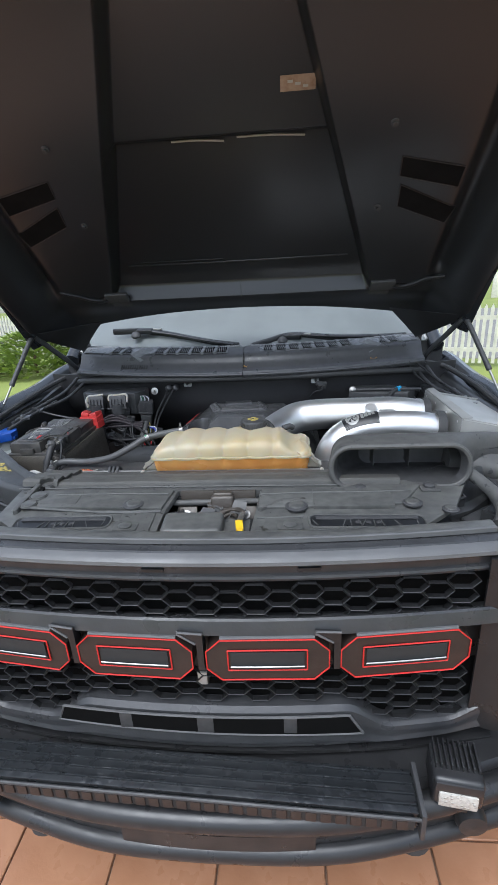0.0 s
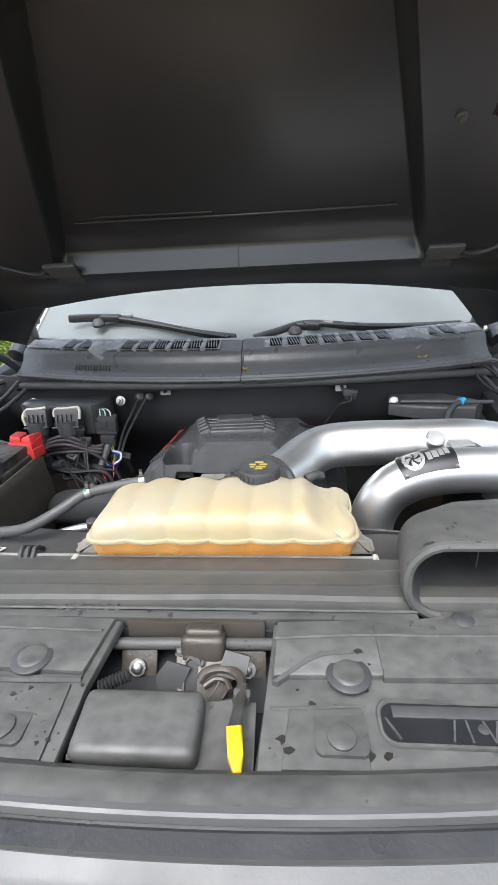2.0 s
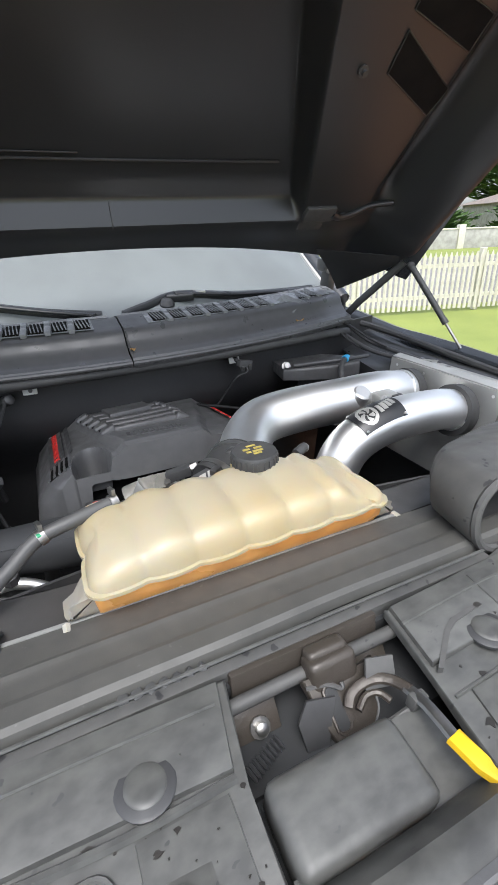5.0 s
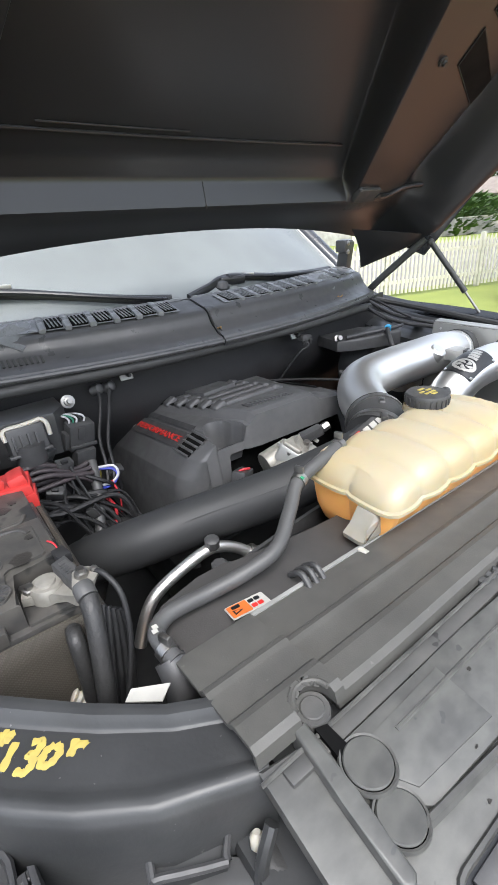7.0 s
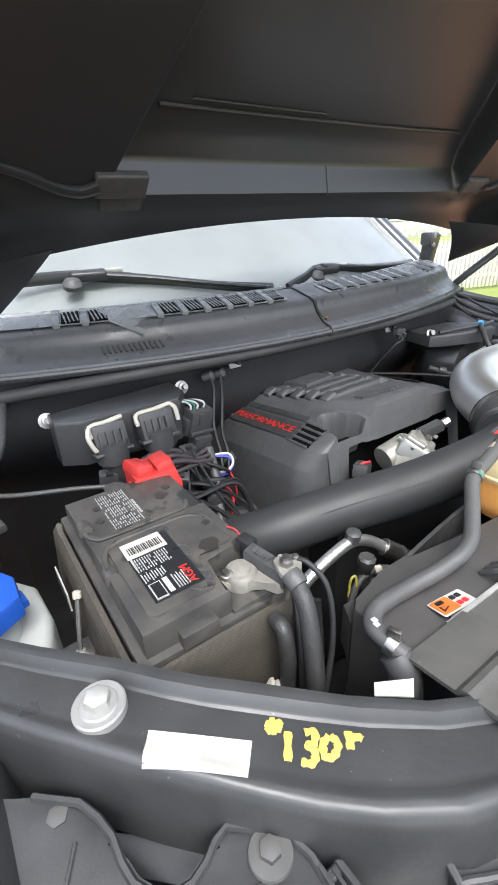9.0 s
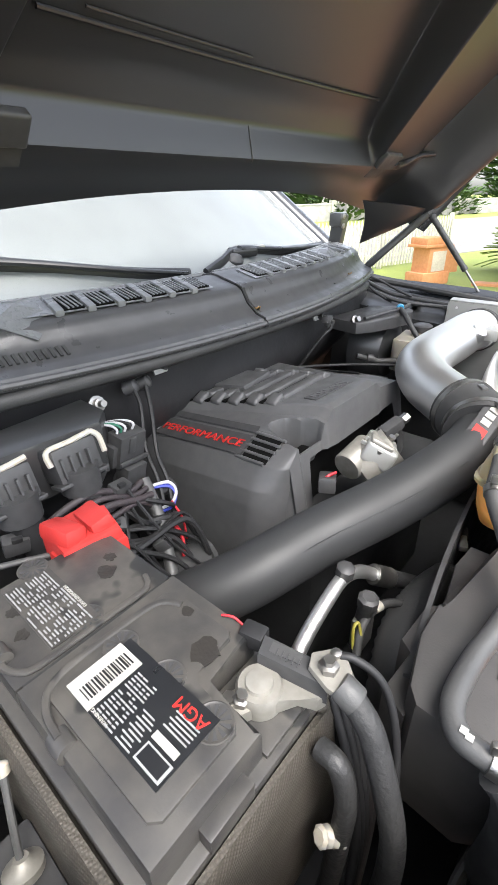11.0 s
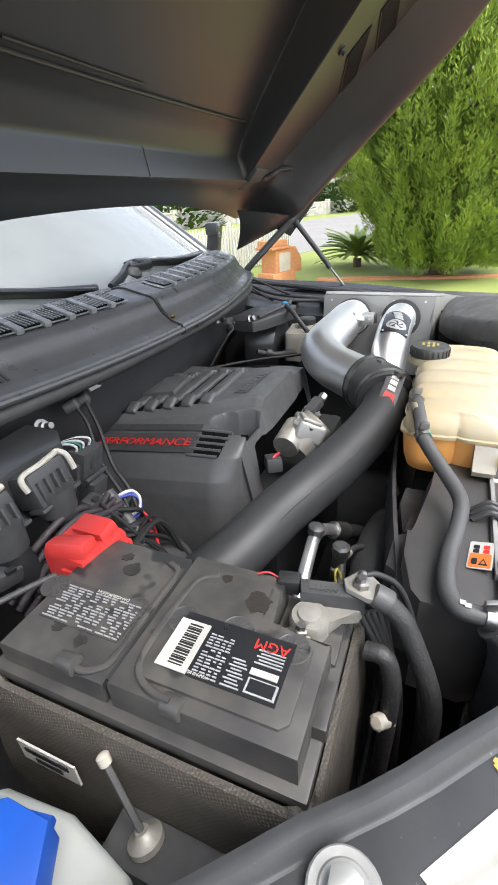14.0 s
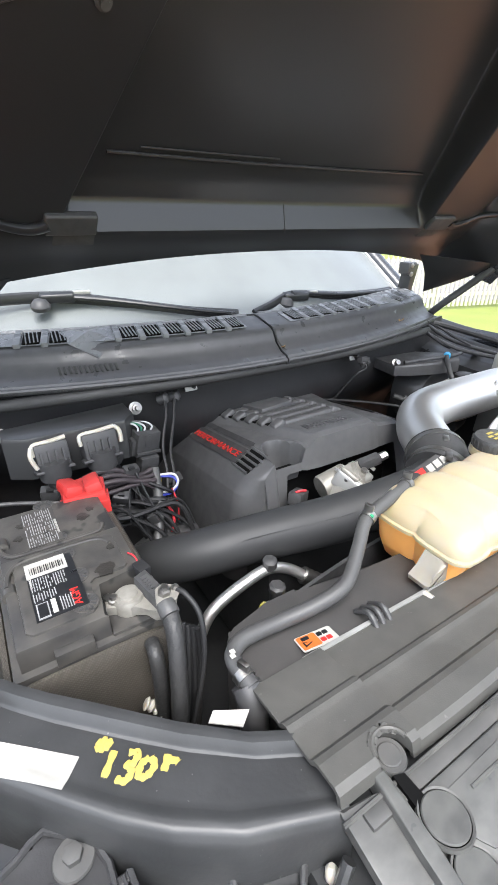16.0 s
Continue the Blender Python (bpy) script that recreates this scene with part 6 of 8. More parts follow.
lid = part("lid", prism(B(), [(-0.742, 0.612), (-0.638, 0.612), (-0.638, 0.674), (-0.575, 0.674), (-0.575, 0.785), (-0.742, 0.785)], 1.208, 1.246, 0.004), battery_plastic, battery)
part("rear_lid", prism(B(), [(-0.742, 0.792), (-0.575, 0.792), (-0.575, 0.90), (-0.62, 0.918), (-0.742, 0.918)], 1.208, 1.238, 0.004), battery_plastic, battery)
part("front_pad", prism(B(), [(-0.728, 0.632), (-0.721, 0.625), (-0.652, 0.625), (-0.645, 0.632), (-0.645, 0.676), (-0.638, 0.683), (-0.596, 0.683), (-0.590, 0.689), (-0.590, 0.762), (-0.598, 0.770), (-0.720, 0.770), (-0.728, 0.762)], 1.244, 1.2495, 0.002), battery_plastic, lid)
part("handle_groove", box(B(), (-0.735, 0.784, 1.236), (-0.580, 0.793, 1.2375)), dark_void, lid)
for x, y in ((-0.737, 0.721), (-0.736, 0.833)):
    part("hinge_lug", lathe(B(), [(0.004, -0.010), (0.0095, -0.009), (0.010, 0.0), (0.0095, 0.009), (0.004, 0.010)], (x, y, 1.241), (0, 1, 0), 14), battery_plastic, battery)
# carrying straps folded down along the split between the lids
for run, z in (([(-0.738, 0.722), (-0.736, 0.742), (-0.730, 0.756), (-0.720, 0.765), (-0.702, 0.769), (-0.664, 0.769), (-0.622, 0.767), (-0.606, 0.760), (-0.598, 0.745)], 1.2495), ([(-0.735, 0.833), (-0.738, 0.818), (-0.731, 0.804), (-0.718, 0.797), (-0.667, 0.796), (-0.612, 0.795), (-0.598, 0.799), (-0.592, 0.812)], 1.2405)):
    part("strap", tube(B(), [(x, y, z) for x, y in run], 0.0034, 8, 4, flat=0.8), battery_plastic, battery)
part("terminal_ledge", box(B(), (-0.637, 0.608, 1.207), (-0.572, 0.673, 1.2165), 0.002), battery_plastic, battery)
part("hold_notch", box(B(), (-0.705, 0.600, 1.209), (-0.660, 0.613, 1.228), 0.002), battery_plastic, battery)


def flat_label(name, x0, y0, x1, y1, z, rz, mat, parent, label=""):
    c = V(((x0 + x1) / 2, (y0 + y1) / 2, z))
    return part(name, obox(B(), c, (x1 - x0, y1 - y0, 0.0012), 0, 0, rz), mat, parent, label)


VENTS = ((-0.662, 0.752, 1.2494), (-0.656, 0.698, 1.2494), (-0.657, 0.643, 1.2494), (-0.664, 0.918, 1.2382), (-0.662, 0.812, 1.2382))
# front label: along the battery, barcode end to the rear
LZ = 1.2502
lb = flat_label("front_label", -0.714, 0.640, -0.653, 0.751, LZ, 0, label_slot_black, battery, "black and white battery label")
bcode = flat_label("barcode", -0.714, 0.722, -0.662, 0.753, LZ + 0.001, 0, white_label, lb)
for k in range(17):
    w = 0.0008 + 0.0005 * ((k * 7) % 3)
    flat_label("barcode_bar", -0.709 + 0.0026 * k, 0.728, -0.709 + 0.0026 * k + w, 0.742, LZ + 0.0018, 0, label_slot_black, bcode)
for r in range(14):
    x = -0.7115 + 0.0032 * r
    for y0, y1 in ((0.694, 0.6985), (0.6995, 0.704), (0.705, 0.711), (0.712, 0.718)):
        if (r * 5 + int(y0 * 500)) % 9 and not (r == 0 and y0 > 0.70):
            flat_label("print_bar", x, y0 + 0.0008 * (r % 3), x + 0.0012, y1, LZ + 0.001, 0, grey_print, lb)
for r in range(9):
    x = -0.7115 + 0.0032 * r
    flat_label("print_bar", x, 0.673 + 0.002 * (r % 3), x + 0.0012, 0.690 - 0.003 * (r % 2), LZ + 0.001, 0, grey_print, lb)
for r in range(5):
    x = -0.683 + 0.0032 * r
    flat_label("print_bar", x, 0.645, x + 0.0012, 0.670 - 0.003 * (r % 2), LZ + 0.001, 0, grey_print, lb)
letters("warning_word", "WARNING:", 0.0042, 0.0004, Matrix.Translation((-0.7105, 0.7115, LZ + 0.001)) @ Matrix.Rotation(radians(-90), 4, "Z") @ Matrix.Rotation(radians(180), 4, "Z"), white_label, lb, "white printed word")
flat_label("print_bar", -0.694, 0.645, -0.688, 0.670, LZ + 0.001, 0, white_label, lb)
ovm = flat_label("oval_mark", -0.711, 0.642, -0.697, 0.669, LZ + 0.001, 0, grey_print, lb)
flat_label("oval_inside", -0.7095, 0.644, -0.6985, 0.667, LZ + 0.0018, 0, label_slot_black, ovm)
letters("lettering", "AGM", 0.015, 0.0006, Matrix.Translation((-0.664, 0.660, LZ + 0.001)) @ Matrix.Rotation(radians(90), 4, "Z"), red_paint, lb, "red printed letters")
rl = flat_label("rear_label", -0.702, 0.805, -0.652, 0.905, 1.2387, 0, battery_plastic, battery, "worn warning label with grey print")
for r in range(13):
    x = -0.7005 + 0.0034 * r
    for y0, y1 in ((0.807, 0.813), (0.8145, 0.822), (0.8235, 0.833), (0.837, 0.844), (0.8455, 0.855), (0.8565, 0.865), (0.869, 0.877), (0.8785, 0.888), (0.8895, 0.902)):
        if (r * 3 + int(y0 * 1000)) % 8:
            flat_label("print_bar", x, y0, x + 0.0013, y1 - 0.002 * ((r * 5) % 3), 1.2401, 0, grey_print, rl)
letters("danger_word", "DANGER/POISON", 0.0052, 0.0004, Matrix.Translation((-0.655, 0.845, 1.2401)) @ Matrix.Rotation(radians(90), 4, "Z"), white_label, rl, "white printed word")
for x, y, z in VENTS:
    vc = part("vent_cap", lathe(B(), [(0.0165, 0), (0.0165, 0.0007), (0.0155, 0.0009), (0.0145, 0.0003), (0.004, 0.0003)], (x, y, z), (0, 0, 1), 30), battery_plastic, battery)
    for k in range(11):
        a = 2 * math.pi * k / 11
        q = lambda r, o: (x + r * math.cos(a + o), y + r * math.sin(a + o))
        part("vent_slot", prism(B(), [q(0.0048, -0.10), q(0.0135, -0.15), q(0.0135, 0.15), q(0.0048, 0.10)], z + 0.0002, z + 0.0008), plastic, vc, smooth=0)
rng = random.Random(5)
for x, y, z, s in ((-0.620, 0.690, 1.2497, 0.015), (-0.615, 0.850, 1.2384, 0.011), (-0.598, 0.868, 1.2384, 0.007), (-0.705, 0.875, 1.2384, 0.008), (-0.712, 0.842, 1.2384, 0.007), (-0.60, 0.735, 1.2497, 0.006)):
    pts = [(x + s * rng.uniform(0.65, 1.2) * math.cos(a * 0.42), y + s * rng.uniform(0.65, 1.2) * math.sin(a * 0.42)) for a in range(15)]
    part("stain", prism(B(), pts, z - 0.001, z + 0.0003), tar_m, battery, "dark wet stain", smooth=0)
rc = part("red_cap", prism(B(), [(-0.632, 0.908), (-0.560, 0.900), (-0.552, 0.945), (-0.572, 0.975), (-0.628, 0.972)], 1.205, lambda x, y: 1.252 - 0.25 * abs(y - 0.94), 0.006), red_plastic, battery, "red terminal cap")
part("cap_ridge", obox(B(), (-0.615, 0.938, 1.248), (0.030, 0.055, 0.022), -6, 14, 8, 0.007), red_plastic, rc)
part("cap_ridge", obox(B(), (-0.575, 0.935, 1.246), (0.030, 0.055, 0.022), -6, -14, -4, 0.007), red_plastic, rc)
part("cap_skirt", prism(B(), [(-0.634, 0.904), (-0.556, 0.896), (-0.548, 0.94), (-0.634, 0.945)], 1.200, 1.226, 0.004), red_plastic, rc)

jacket = thing("battery_jacket", "woven brown-black insulating jacket around the battery", "jacket", (-0.657, 0.765, 1.0))
def jk(u, v):
    pts = rounded(-0.762, 0.590, -0.556, 0.94, 0.02, 4)
    n = len(pts)
    k = u * n
    i = int(k) % n
    f = k - int(k)
    a, b = pts[i], pts[(i + 1) % n]
    x, y = a[0] * (1 - f) + b[0] * f, a[1] * (1 - f) + b[1] * f
    cx, cy = -0.659, 0.765
    s1, s2, rip = sstep(0.0, 0.14, v), sstep(0.10, 0.6, v), 0.010 * math.sin(u * 50) * sstep(0, 0.3, v)
    gx, gy_ = 0.900 + 0.165 * s1 + 0.07 * s2 + rip, 0.927 + 0.075 * s1 + 0.03 * s2 + 0.5 * rip
    z = 1.195 + 0.012 * math.sin(math.pi * min(v / 0.16, 1)) - 0.22 * max(v - 0.06, 0) + 0.003 * math.sin(u * 37)
    return V((cx + (x - cx) * gx, cy + (y - cy) * gy_, z))
part("fabric", sheet(B(), jk, 120, 26, 0.004), weave, jacket)
jl = part("label", obox(B(), (-0.781, 0.845, 1.150), (0.002, 0.07, 0.03), 0, 0, 0), white_label, jacket, "white label with dark print")
for k in range(2):
    part("print_bar", obox(B(), (-0.7825, 0.845, 1.156 - 0.012 * k), (0.001, 0.052 - 0.02 * k, 0.006)), label_slot_black, jl)

# negative clamp and its cables
clamp = thing("battery_clamp", "grey lead battery clamp with current sensor", "clamp", (-0.59, 0.625, 1.215))
part("post_ring", lathe(B(), [(0.0205, 0), (0.0205, 0.016), (0.018, 0.020), (0.0125, 0.020), (0.0115, 0.023), (0.004, 0.024)], (-0.605, 0.642, 1.217), (0, 0, 1), 26), lead, clamp)
part("arm", prism(B(), [(-0.612, 0.624), (-0.592, 0.612), (-0.585, 0.597), (-0.577, 0.594), (-0.574, 0.602), (-0.579, 0.618), (-0.586, 0.634), (-0.594, 0.650)], 1.220, 1.2335, 0.003), lead, clamp)
part("pinch_ear", prism(B(), [(-0.636, 0.640), (-0.618, 0.632), (-0.612, 0.655), (-0.632, 0.664)], 1.218, 1.2305, 0.003), lead, clamp)
part("pinch_bolt", lathe(B(), [(0.0075, 0), (0.0075, 0.006), (0.005, 0.007), (0.005, 0.012)], (-0.624, 0.646, 1.230), (0.05, -0.1, 1), 6), steel, clamp)
part("pinch_nut", lathe(B(), [(0.006, 0), (0.006, 0.005)], (-0.629, 0.655, 1.2295), (0, 0, 1), 6), steel, clamp)
sb = part("sensor_box", prism(B(), [(-0.592, 0.655), (-0.573, 0.662), (-0.562, 0.600), (-0.580, 0.592)], 1.228, 1.2505, 0.003), plastic, clamp, "black current sensor housing")
part("sensor_label", prism(B(), [(-0.585, 0.648), (-0.575, 0.651), (-0.568, 0.624), (-0.578, 0.620)], 1.2507, 1.2514), hose_rubber, sb)
for k in range(5):
    part("sensor_rib", obox(B(), (-0.5815 + 0.0028 * k * 0.3, 0.642 - 0.005 * k, 1.2517), (0.008, 0.0014, 0.0008), 0, 0, 16), plastic, sb)
part("sensor_plug", obox(B(), (-0.575, 0.673, 1.241), (0.018, 0.024, 0.018), 0, 0, 12, 0.003), wire_black, sb)
part("lug", prism(B(), [(-0.578, 0.612), (-0.566, 0.617), (-0.552, 0.606), (-0.548, 0.598), (-0.556, 0.590), (-0.566, 0.574), (-0.584, 0.574), (-0.585, 0.590)], 1.2515, 1.2575, 0.002), lead, clamp)
part("lug_barrel", lathe(B(), [(0.011, -0.010), (0.0122, -0.006), (0.0122, 0.006), (0.0115, 0.008)], (-0.575, 0.576, 1.252), (0.02, -0.9, -0.42), 18), hose_rubber, clamp)
part("stud", lathe(B(), [(0.0085, 0), (0.0085, 0.006), (0.005, 0.007), (0.005, 0.012)], (-0.570, 0.598, 1.2575), (0, 0, 1), 6), steel, clamp)
part("rivet", lathe(B(), [(0.005, 0), (0.0045, 0.003), (0.002, 0.004)], (-0.555, 0.600, 1.2575), (0, 0, 1), 10), steel, clamp)


def cable(name, pts, r, mat, label, cat="cable", n=6, seg=10, group=""):
    return solo(name, tube(B(), pts, r, seg, n, ripple=0.10 if name == "convoluted_hose" else 0.0), mat, label, cat, group)


cable("ground_cable", [(-0.573, 0.580, 1.251), (-0.575, 0.567, 1.243), (-0.577, 0.554, 1.230), (-0.582, 0.540, 1.204), (-0.588, 0.526, 1.173), (-0.593, 0.517, 1.145), (-0.598, 0.513, 1.10), (-0.60, 0.515, 1.04), (-0.60, 0.522, 0.96)], 0.0108, cable_tape, "taped black ground cable drooping from the battery clamp")
cable("battery_lead", [(-0.556, 0.600, 1.256), (-0.548, 0.586, 1.256), (-0.540, 0.562, 1.236), (-0.546, 0.542, 1.19), (-0.565, 0.528, 1.13), (-0.588, 0.522, 1.06), (-0.60, 0.525, 1.0)], 0.0036, wire_black, "thin black lead beside the ground cable")
cable("ground_cable", [(-0.598, 0.585, 1.200), (-0.600, 0.566, 1.200), (-0.601, 0.556, 1.165), (-0.603, 0.555, 1.12), (-0.609, 0.556, 1.05), (-0.617, 0.56, 0.95)], 0.0095, cable_tape, "black sleeved cable standing beside the battery")
for k in range(5):
    cable("harness_wire", [(-0.555 + 0.004 * k, 0.60 - 0.006 * k, 1.20), (-0.575 + 0.008 * k, 0.565, 1.15), (-0.59 + 0.008 * k, 0.545, 1.08), (-0.61 + 0.008 * k, 0.54, 0.95)], 0.0042, wire_black, "black wire in the harness beside the battery", "wire", group="harness wires")
cable("sensor_wire", [(-0.583, 0.706, 1.2505), (-0.580, 0.700, 1.2515), (-0.577, 0.694, 1.250), (-0.575, 0.684, 1.244)], 0.0012, wire_red, "red and white sensor wire", "wire")
clip1 = thing("harness_clip", "cream ribbed harness clip", "clip", (-0.628, 0.57, 1.117))
part("fir_tree", tube(B(), [(-0.622, 0.566, 1.125), (-0.612, 0.560, 1.117), (-0.602, 0.552, 1.108)], 0.006, 8, 4, ripple=0.5), milky, clip1)

# ---- hoses and fittings beside the radiator ----
ac = thing("refrigerant_line", "bent aluminium refrigerant line with crimped hose end", "pipe", (-0.33, 0.7, 1.05))
part("tube", tube(B(), [(-0.50, 0.69, 1.00), (-0.475, 0.698, 1.05), (-0.444, 0.702, 1.078), (-0.38, 0.706, 1.098), (-0.334, 0.708, 1.102), (-0.295, 0.702, 1.088), (-0.265, 0.69, 1.066)], 0.0105, 14, 8), alu, ac)
part("crimp", tube(B(), [(-0.268, 0.692, 1.068), (-0.249, 0.684, 1.054), (-0.232, 0.676, 1.042)], 0.0155, 16, 4, ripple=0.12), steel, ac)
part("rubber_end", tube(B(), [(-0.238, 0.68, 1.046), (-0.20, 0.66, 1.02), (-0.15, 0.64, 0.98)], 0.0135, 12), rubber, ac)
part("service_cap", lathe(B(), [(0.014, 0), (0.014, 0.016), (0.010, 0.019)], (-0.334, 0.708, 1.107), (0, -0.15, 1), 8), plastic, ac)
part("service_port", lathe(B(), [(0.012, -0.04), (0.012, 0.0), (0.015, 0.004), (0.015, 0.018), (0.010, 0.022)], (-0.349, 0.662, 1.088), (0, -0.1, 1), 8), plastic, ac)
part("port_base", obox(B(), (-0.35, 0.664, 1.04), (0.03, 0.022, 0.05), 0, 0, 0, 0.003), steel, ac)
uh = thing("radiator_hose", "ribbed black radiator hose dropping beside the fan shroud", "hose", (-0.3, 0.6, 0.95))
part("tube", tube(B(), [(-0.17, 0.60, 1.03), (-0.245, 0.610, 1.045), (-0.315, 0.615, 1.03), (-0.37, 0.60, 0.97), (-0.405, 0.59, 0.86)], 0.034, 20, 12, ripple=0.07), hose_rubber, uh)
CLIP = [(-0.478, 0.458, 1.012), (-0.470, 0.437, 1.010), (-0.526, 0.444, 0.985), (-0.535, 0.466, 0.988)]
part("bracket_clip", tube(B(), CLIP + [CLIP[0]], 0.0048, 8, 3), hose_rubber, uh, "grey spring clip")
part("clip_tongue", tube(B(), [(-0.500, 0.452, 1.000), (-0.520, 0.450, 0.992), (-0.522, 0.458, 0.992), (-0.503, 0.460, 1.000)], 0.0035, 6, 3), hose_rubber, uh)
shroud = thing("fan_shroud", "black plastic fan shroud behind the radiator", "shroud", (0, 0.58, 0.8))
part("wall", sheet(B(), lambda u, v: V((-0.47 + 0.95 * u, 0.56 + 0.05 * math.sin(math.pi * u) + 0.02 * v, 1.17 - 0.5 * v)), 14, 6, 0.006), plastic, shroud)
part("corner_tray", prism(B(), [(-0.50, 0.46), (-0.436, 0.556), (-0.25, 0.585), (-0.20, 0.58), (-0.20, 0.47)], 1.03, 1.143, 0.006), plastic, shroud)
part("plug", obox(B(), (-0.137, 0.602, 1.092), (0.026, 0.013, 0.012), 0, -10, 25, 0.002), milky, shroud)
part("plug_body", obox(B(), (-0.115, 0.610, 1.090), (0.026, 0.018, 0.016), 0, -10, 25, 0.003), plastic, shroud)
cable("convoluted_hose", [(-0.395, 0.648, 1.045), (-0.372, 0.656, 1.066), (-0.340, 0.657, 1.074), (-0.308, 0.645, 1.072), (-0.28, 0.618, 1.06)], 0.006, rubber, "thin ribbed conduit beside the service port", "hose", 14, 10)
part("conduit_band", tube(B(), [(-0.334, 0.656, 1.0745), (-0.322, 0.652, 1.0745)], 0.0072, 12, 0), milky, shroud)
part("yellow_wire", tube(B(), [(-0.393, 0.655, 1.05), (-0.383, 0.662, 1.075), (-0.374, 0.660, 1.080), (-0.379, 0.652, 1.066)], 0.0022, 6, 5), wire_yellow, shroud)
sw = thing("sensor_plug", "small pale wiring plug by the reservoir", "plug", (0.31, 0.50, 1.15))
part("plug", obox(B(), (0.335, 0.515, 1.175), (0.02, 0.03, 0.016), 20, 0, 30, 0.003), steel, sw)
part("yellow_tab", obox(B(), (0.345, 0.495, 1.165), (0.022, 0.012, 0.008), 0, 10, -15, 0.002), yellow_paint, sw)
bh = thing("bracket_tag", "blank white paper tag stuck by the radiator end", "tag", (-0.57, 0.44, 1.2))
part("paper", prism(B(), [(-0.545, 0.437), (-0.578, 0.456), (-0.588, 0.447), (-0.560, 0.425)], 1.2165, 1.218), white_label, bh)

# ---- radiator support wing, headlamp top ----
def wing(sx):
    w = new("support_wing")
    w.parent = truck
    back = [(-0.505, 0.376), (-0.565, 0.408), (-0.620, 0.452), (-0.655, 0.484), (-0.689, 0.515), (-0.718, 0.540), (-0.745, 0.566), (-0.776, 0.600), (-0.83, 0.652), (-0.88, 0.705)]
    front = [(-0.520, 0.312), (-0.560, 0.327), (-0.605, 0.343), (-0.655, 0.375), (-0.690, 0.404), (-0.720, 0.434), (-0.745, 0.460), (-0.785, 0.502), (-0.844, 0.570), (-0.895, 0.632)]

    def f(u, v):
        k = u * (len(back) - 1)
        i = min(int(k), len(back) - 2)
        t = k - i
        b = V((*back[i], 0)).lerp(V((*back[i + 1], 0)), t)
        a = V((*front[i], 0)).lerp(V((*front[i + 1], 0)), t)
        prof = [(-0.03, -0.06), (-0.02, -0.004), (0.0, 0.006), (0.09, 0.006), (0.17, -0.003), (0.22, -0.006), (0.55, -0.005), (0.80, -0.005), (0.90, -0.002), (0.96, -0.003), (1.01, -0.010), (1.05, -0.028), (1.09, -0.058), (1.12, -0.11)]
        q = v * (len(prof) - 1)
        j = min(int(q), len(prof) - 2)
        g = q - j
        h, z = prof[j][0] * (1 - g) + prof[j + 1][0] * g, prof[j][1] * (1 - g) + prof[j + 1][1] * g
        p = b.lerp(a, h)
        return V((-sx * p.x, p.y, 1.222 + 0.026 * u + z))
    part("beam", sheet(B(), f, 72, 52, 0.004), shelf_metal, w)
    X = lambda pts: [(-sx * x, y) for x, y in pts]
    part("lower_skirt", prism(B(), X([(-0.525, 0.300), (-0.60, 0.330), (-0.90, 0.60), (-0.90, 0.56), (-0.64, 0.315), (-0.55, 0.27)]), 1.00, 1.150, 0.01), body_metal, w)
    # the pocket is a filled block; its dark material paints the shaded inside
    pk = part("pocket", prism(B(), X([(-0.609, 0.369), (-0.557, 0.343), (-0.572, 0.309), (-0.624, 0.331)]), 1.10, lambda x, y: 1.172 + 0.12 * (y - 0.34), 0.003), dark_void, w)
    part("pocket_lip", tube(B(), [(-sx * x, y, 1.177 + 0.12 * (y - 0.34)) for x, y in ((-0.609, 0.374), (-0.558, 0.338), (-0.571, 0.309), (-0.576, 0.307), (-0.618, 0.328), (-0.623, 0.334), (-0.611, 0.371))], 0.0035, 8, 3), plastic, pk)
    part("edge_weld", tube(B(), [(-sx * x, y, z) for x, y, z in ((-0.535, 0.295, 1.195), (-0.552, 0.288, 1.17), (-0.556, 0.285, 1.13))], 0.006, 8, 4), body_metal, w)
    return w


wing_l = wing(-1)
wing(1)
lab = thing("blank_label", "blank white rectangular label stuck on the black support beam", "label", (-0.745, 0.49, 1.235))
bolt = thing("support_bolt", "large zinc bolt with wide washer in the support beam", "bolt", (-0.80, 0.553, 1.24))
part("washer", lathe(B(), [(0.023, -0.012), (0.023, 0.002), (0.0215, 0.0035), (0.0165, 0.0030), (0.0150, 0.0045), (0.008, 0.0045)], (-0.80, 0.566, 1.2475), (0, 0, 1), 28), zinc_m, bolt)
part("head", lathe(B(), [(0.011, 0), (0.011, 0.010), (0.008, 0.012)], (-0.80, 0.566, 1.2515), (0, 0, 1), 6), sheet_alu, bolt)
# yellow marker writing
mk = thing("marker_writing", "yellow hand-painted inspection mark on the black beam", "writing", (-0.66, 0.43, 1.22))
wm = Matrix.Translation((-0.671, 0.442, 1.2268)) @ Matrix.Rotation(radians(-43), 4, "Z")
STROKES = [[(-0.043, 0.008), (-0.029, 0.022)], [(-0.045, 0.017), (-0.028, 0.013)], [(-0.039, 0.024), (-0.035, 0.006)],
           [(-0.022, 0.012), (-0.020, -0.016)],
           [(-0.006, 0.014), (0.004, 0.016), (0.003, 0.004), (-0.003, 0.002), (0.005, -0.004), (0.002, -0.014), (-0.008, -0.014)],
           [(0.018, 0.014), (0.012, 0.006), (0.014, -0.006), (0.022, -0.004), (0.026, 0.008), (0.019, 0.015)],
           [(0.036, 0.022), (0.038, 0.004)], [(0.037, 0.012), (0.044, 0.018), (0.050, 0.016)]]
bpy.context.view_layer.update()
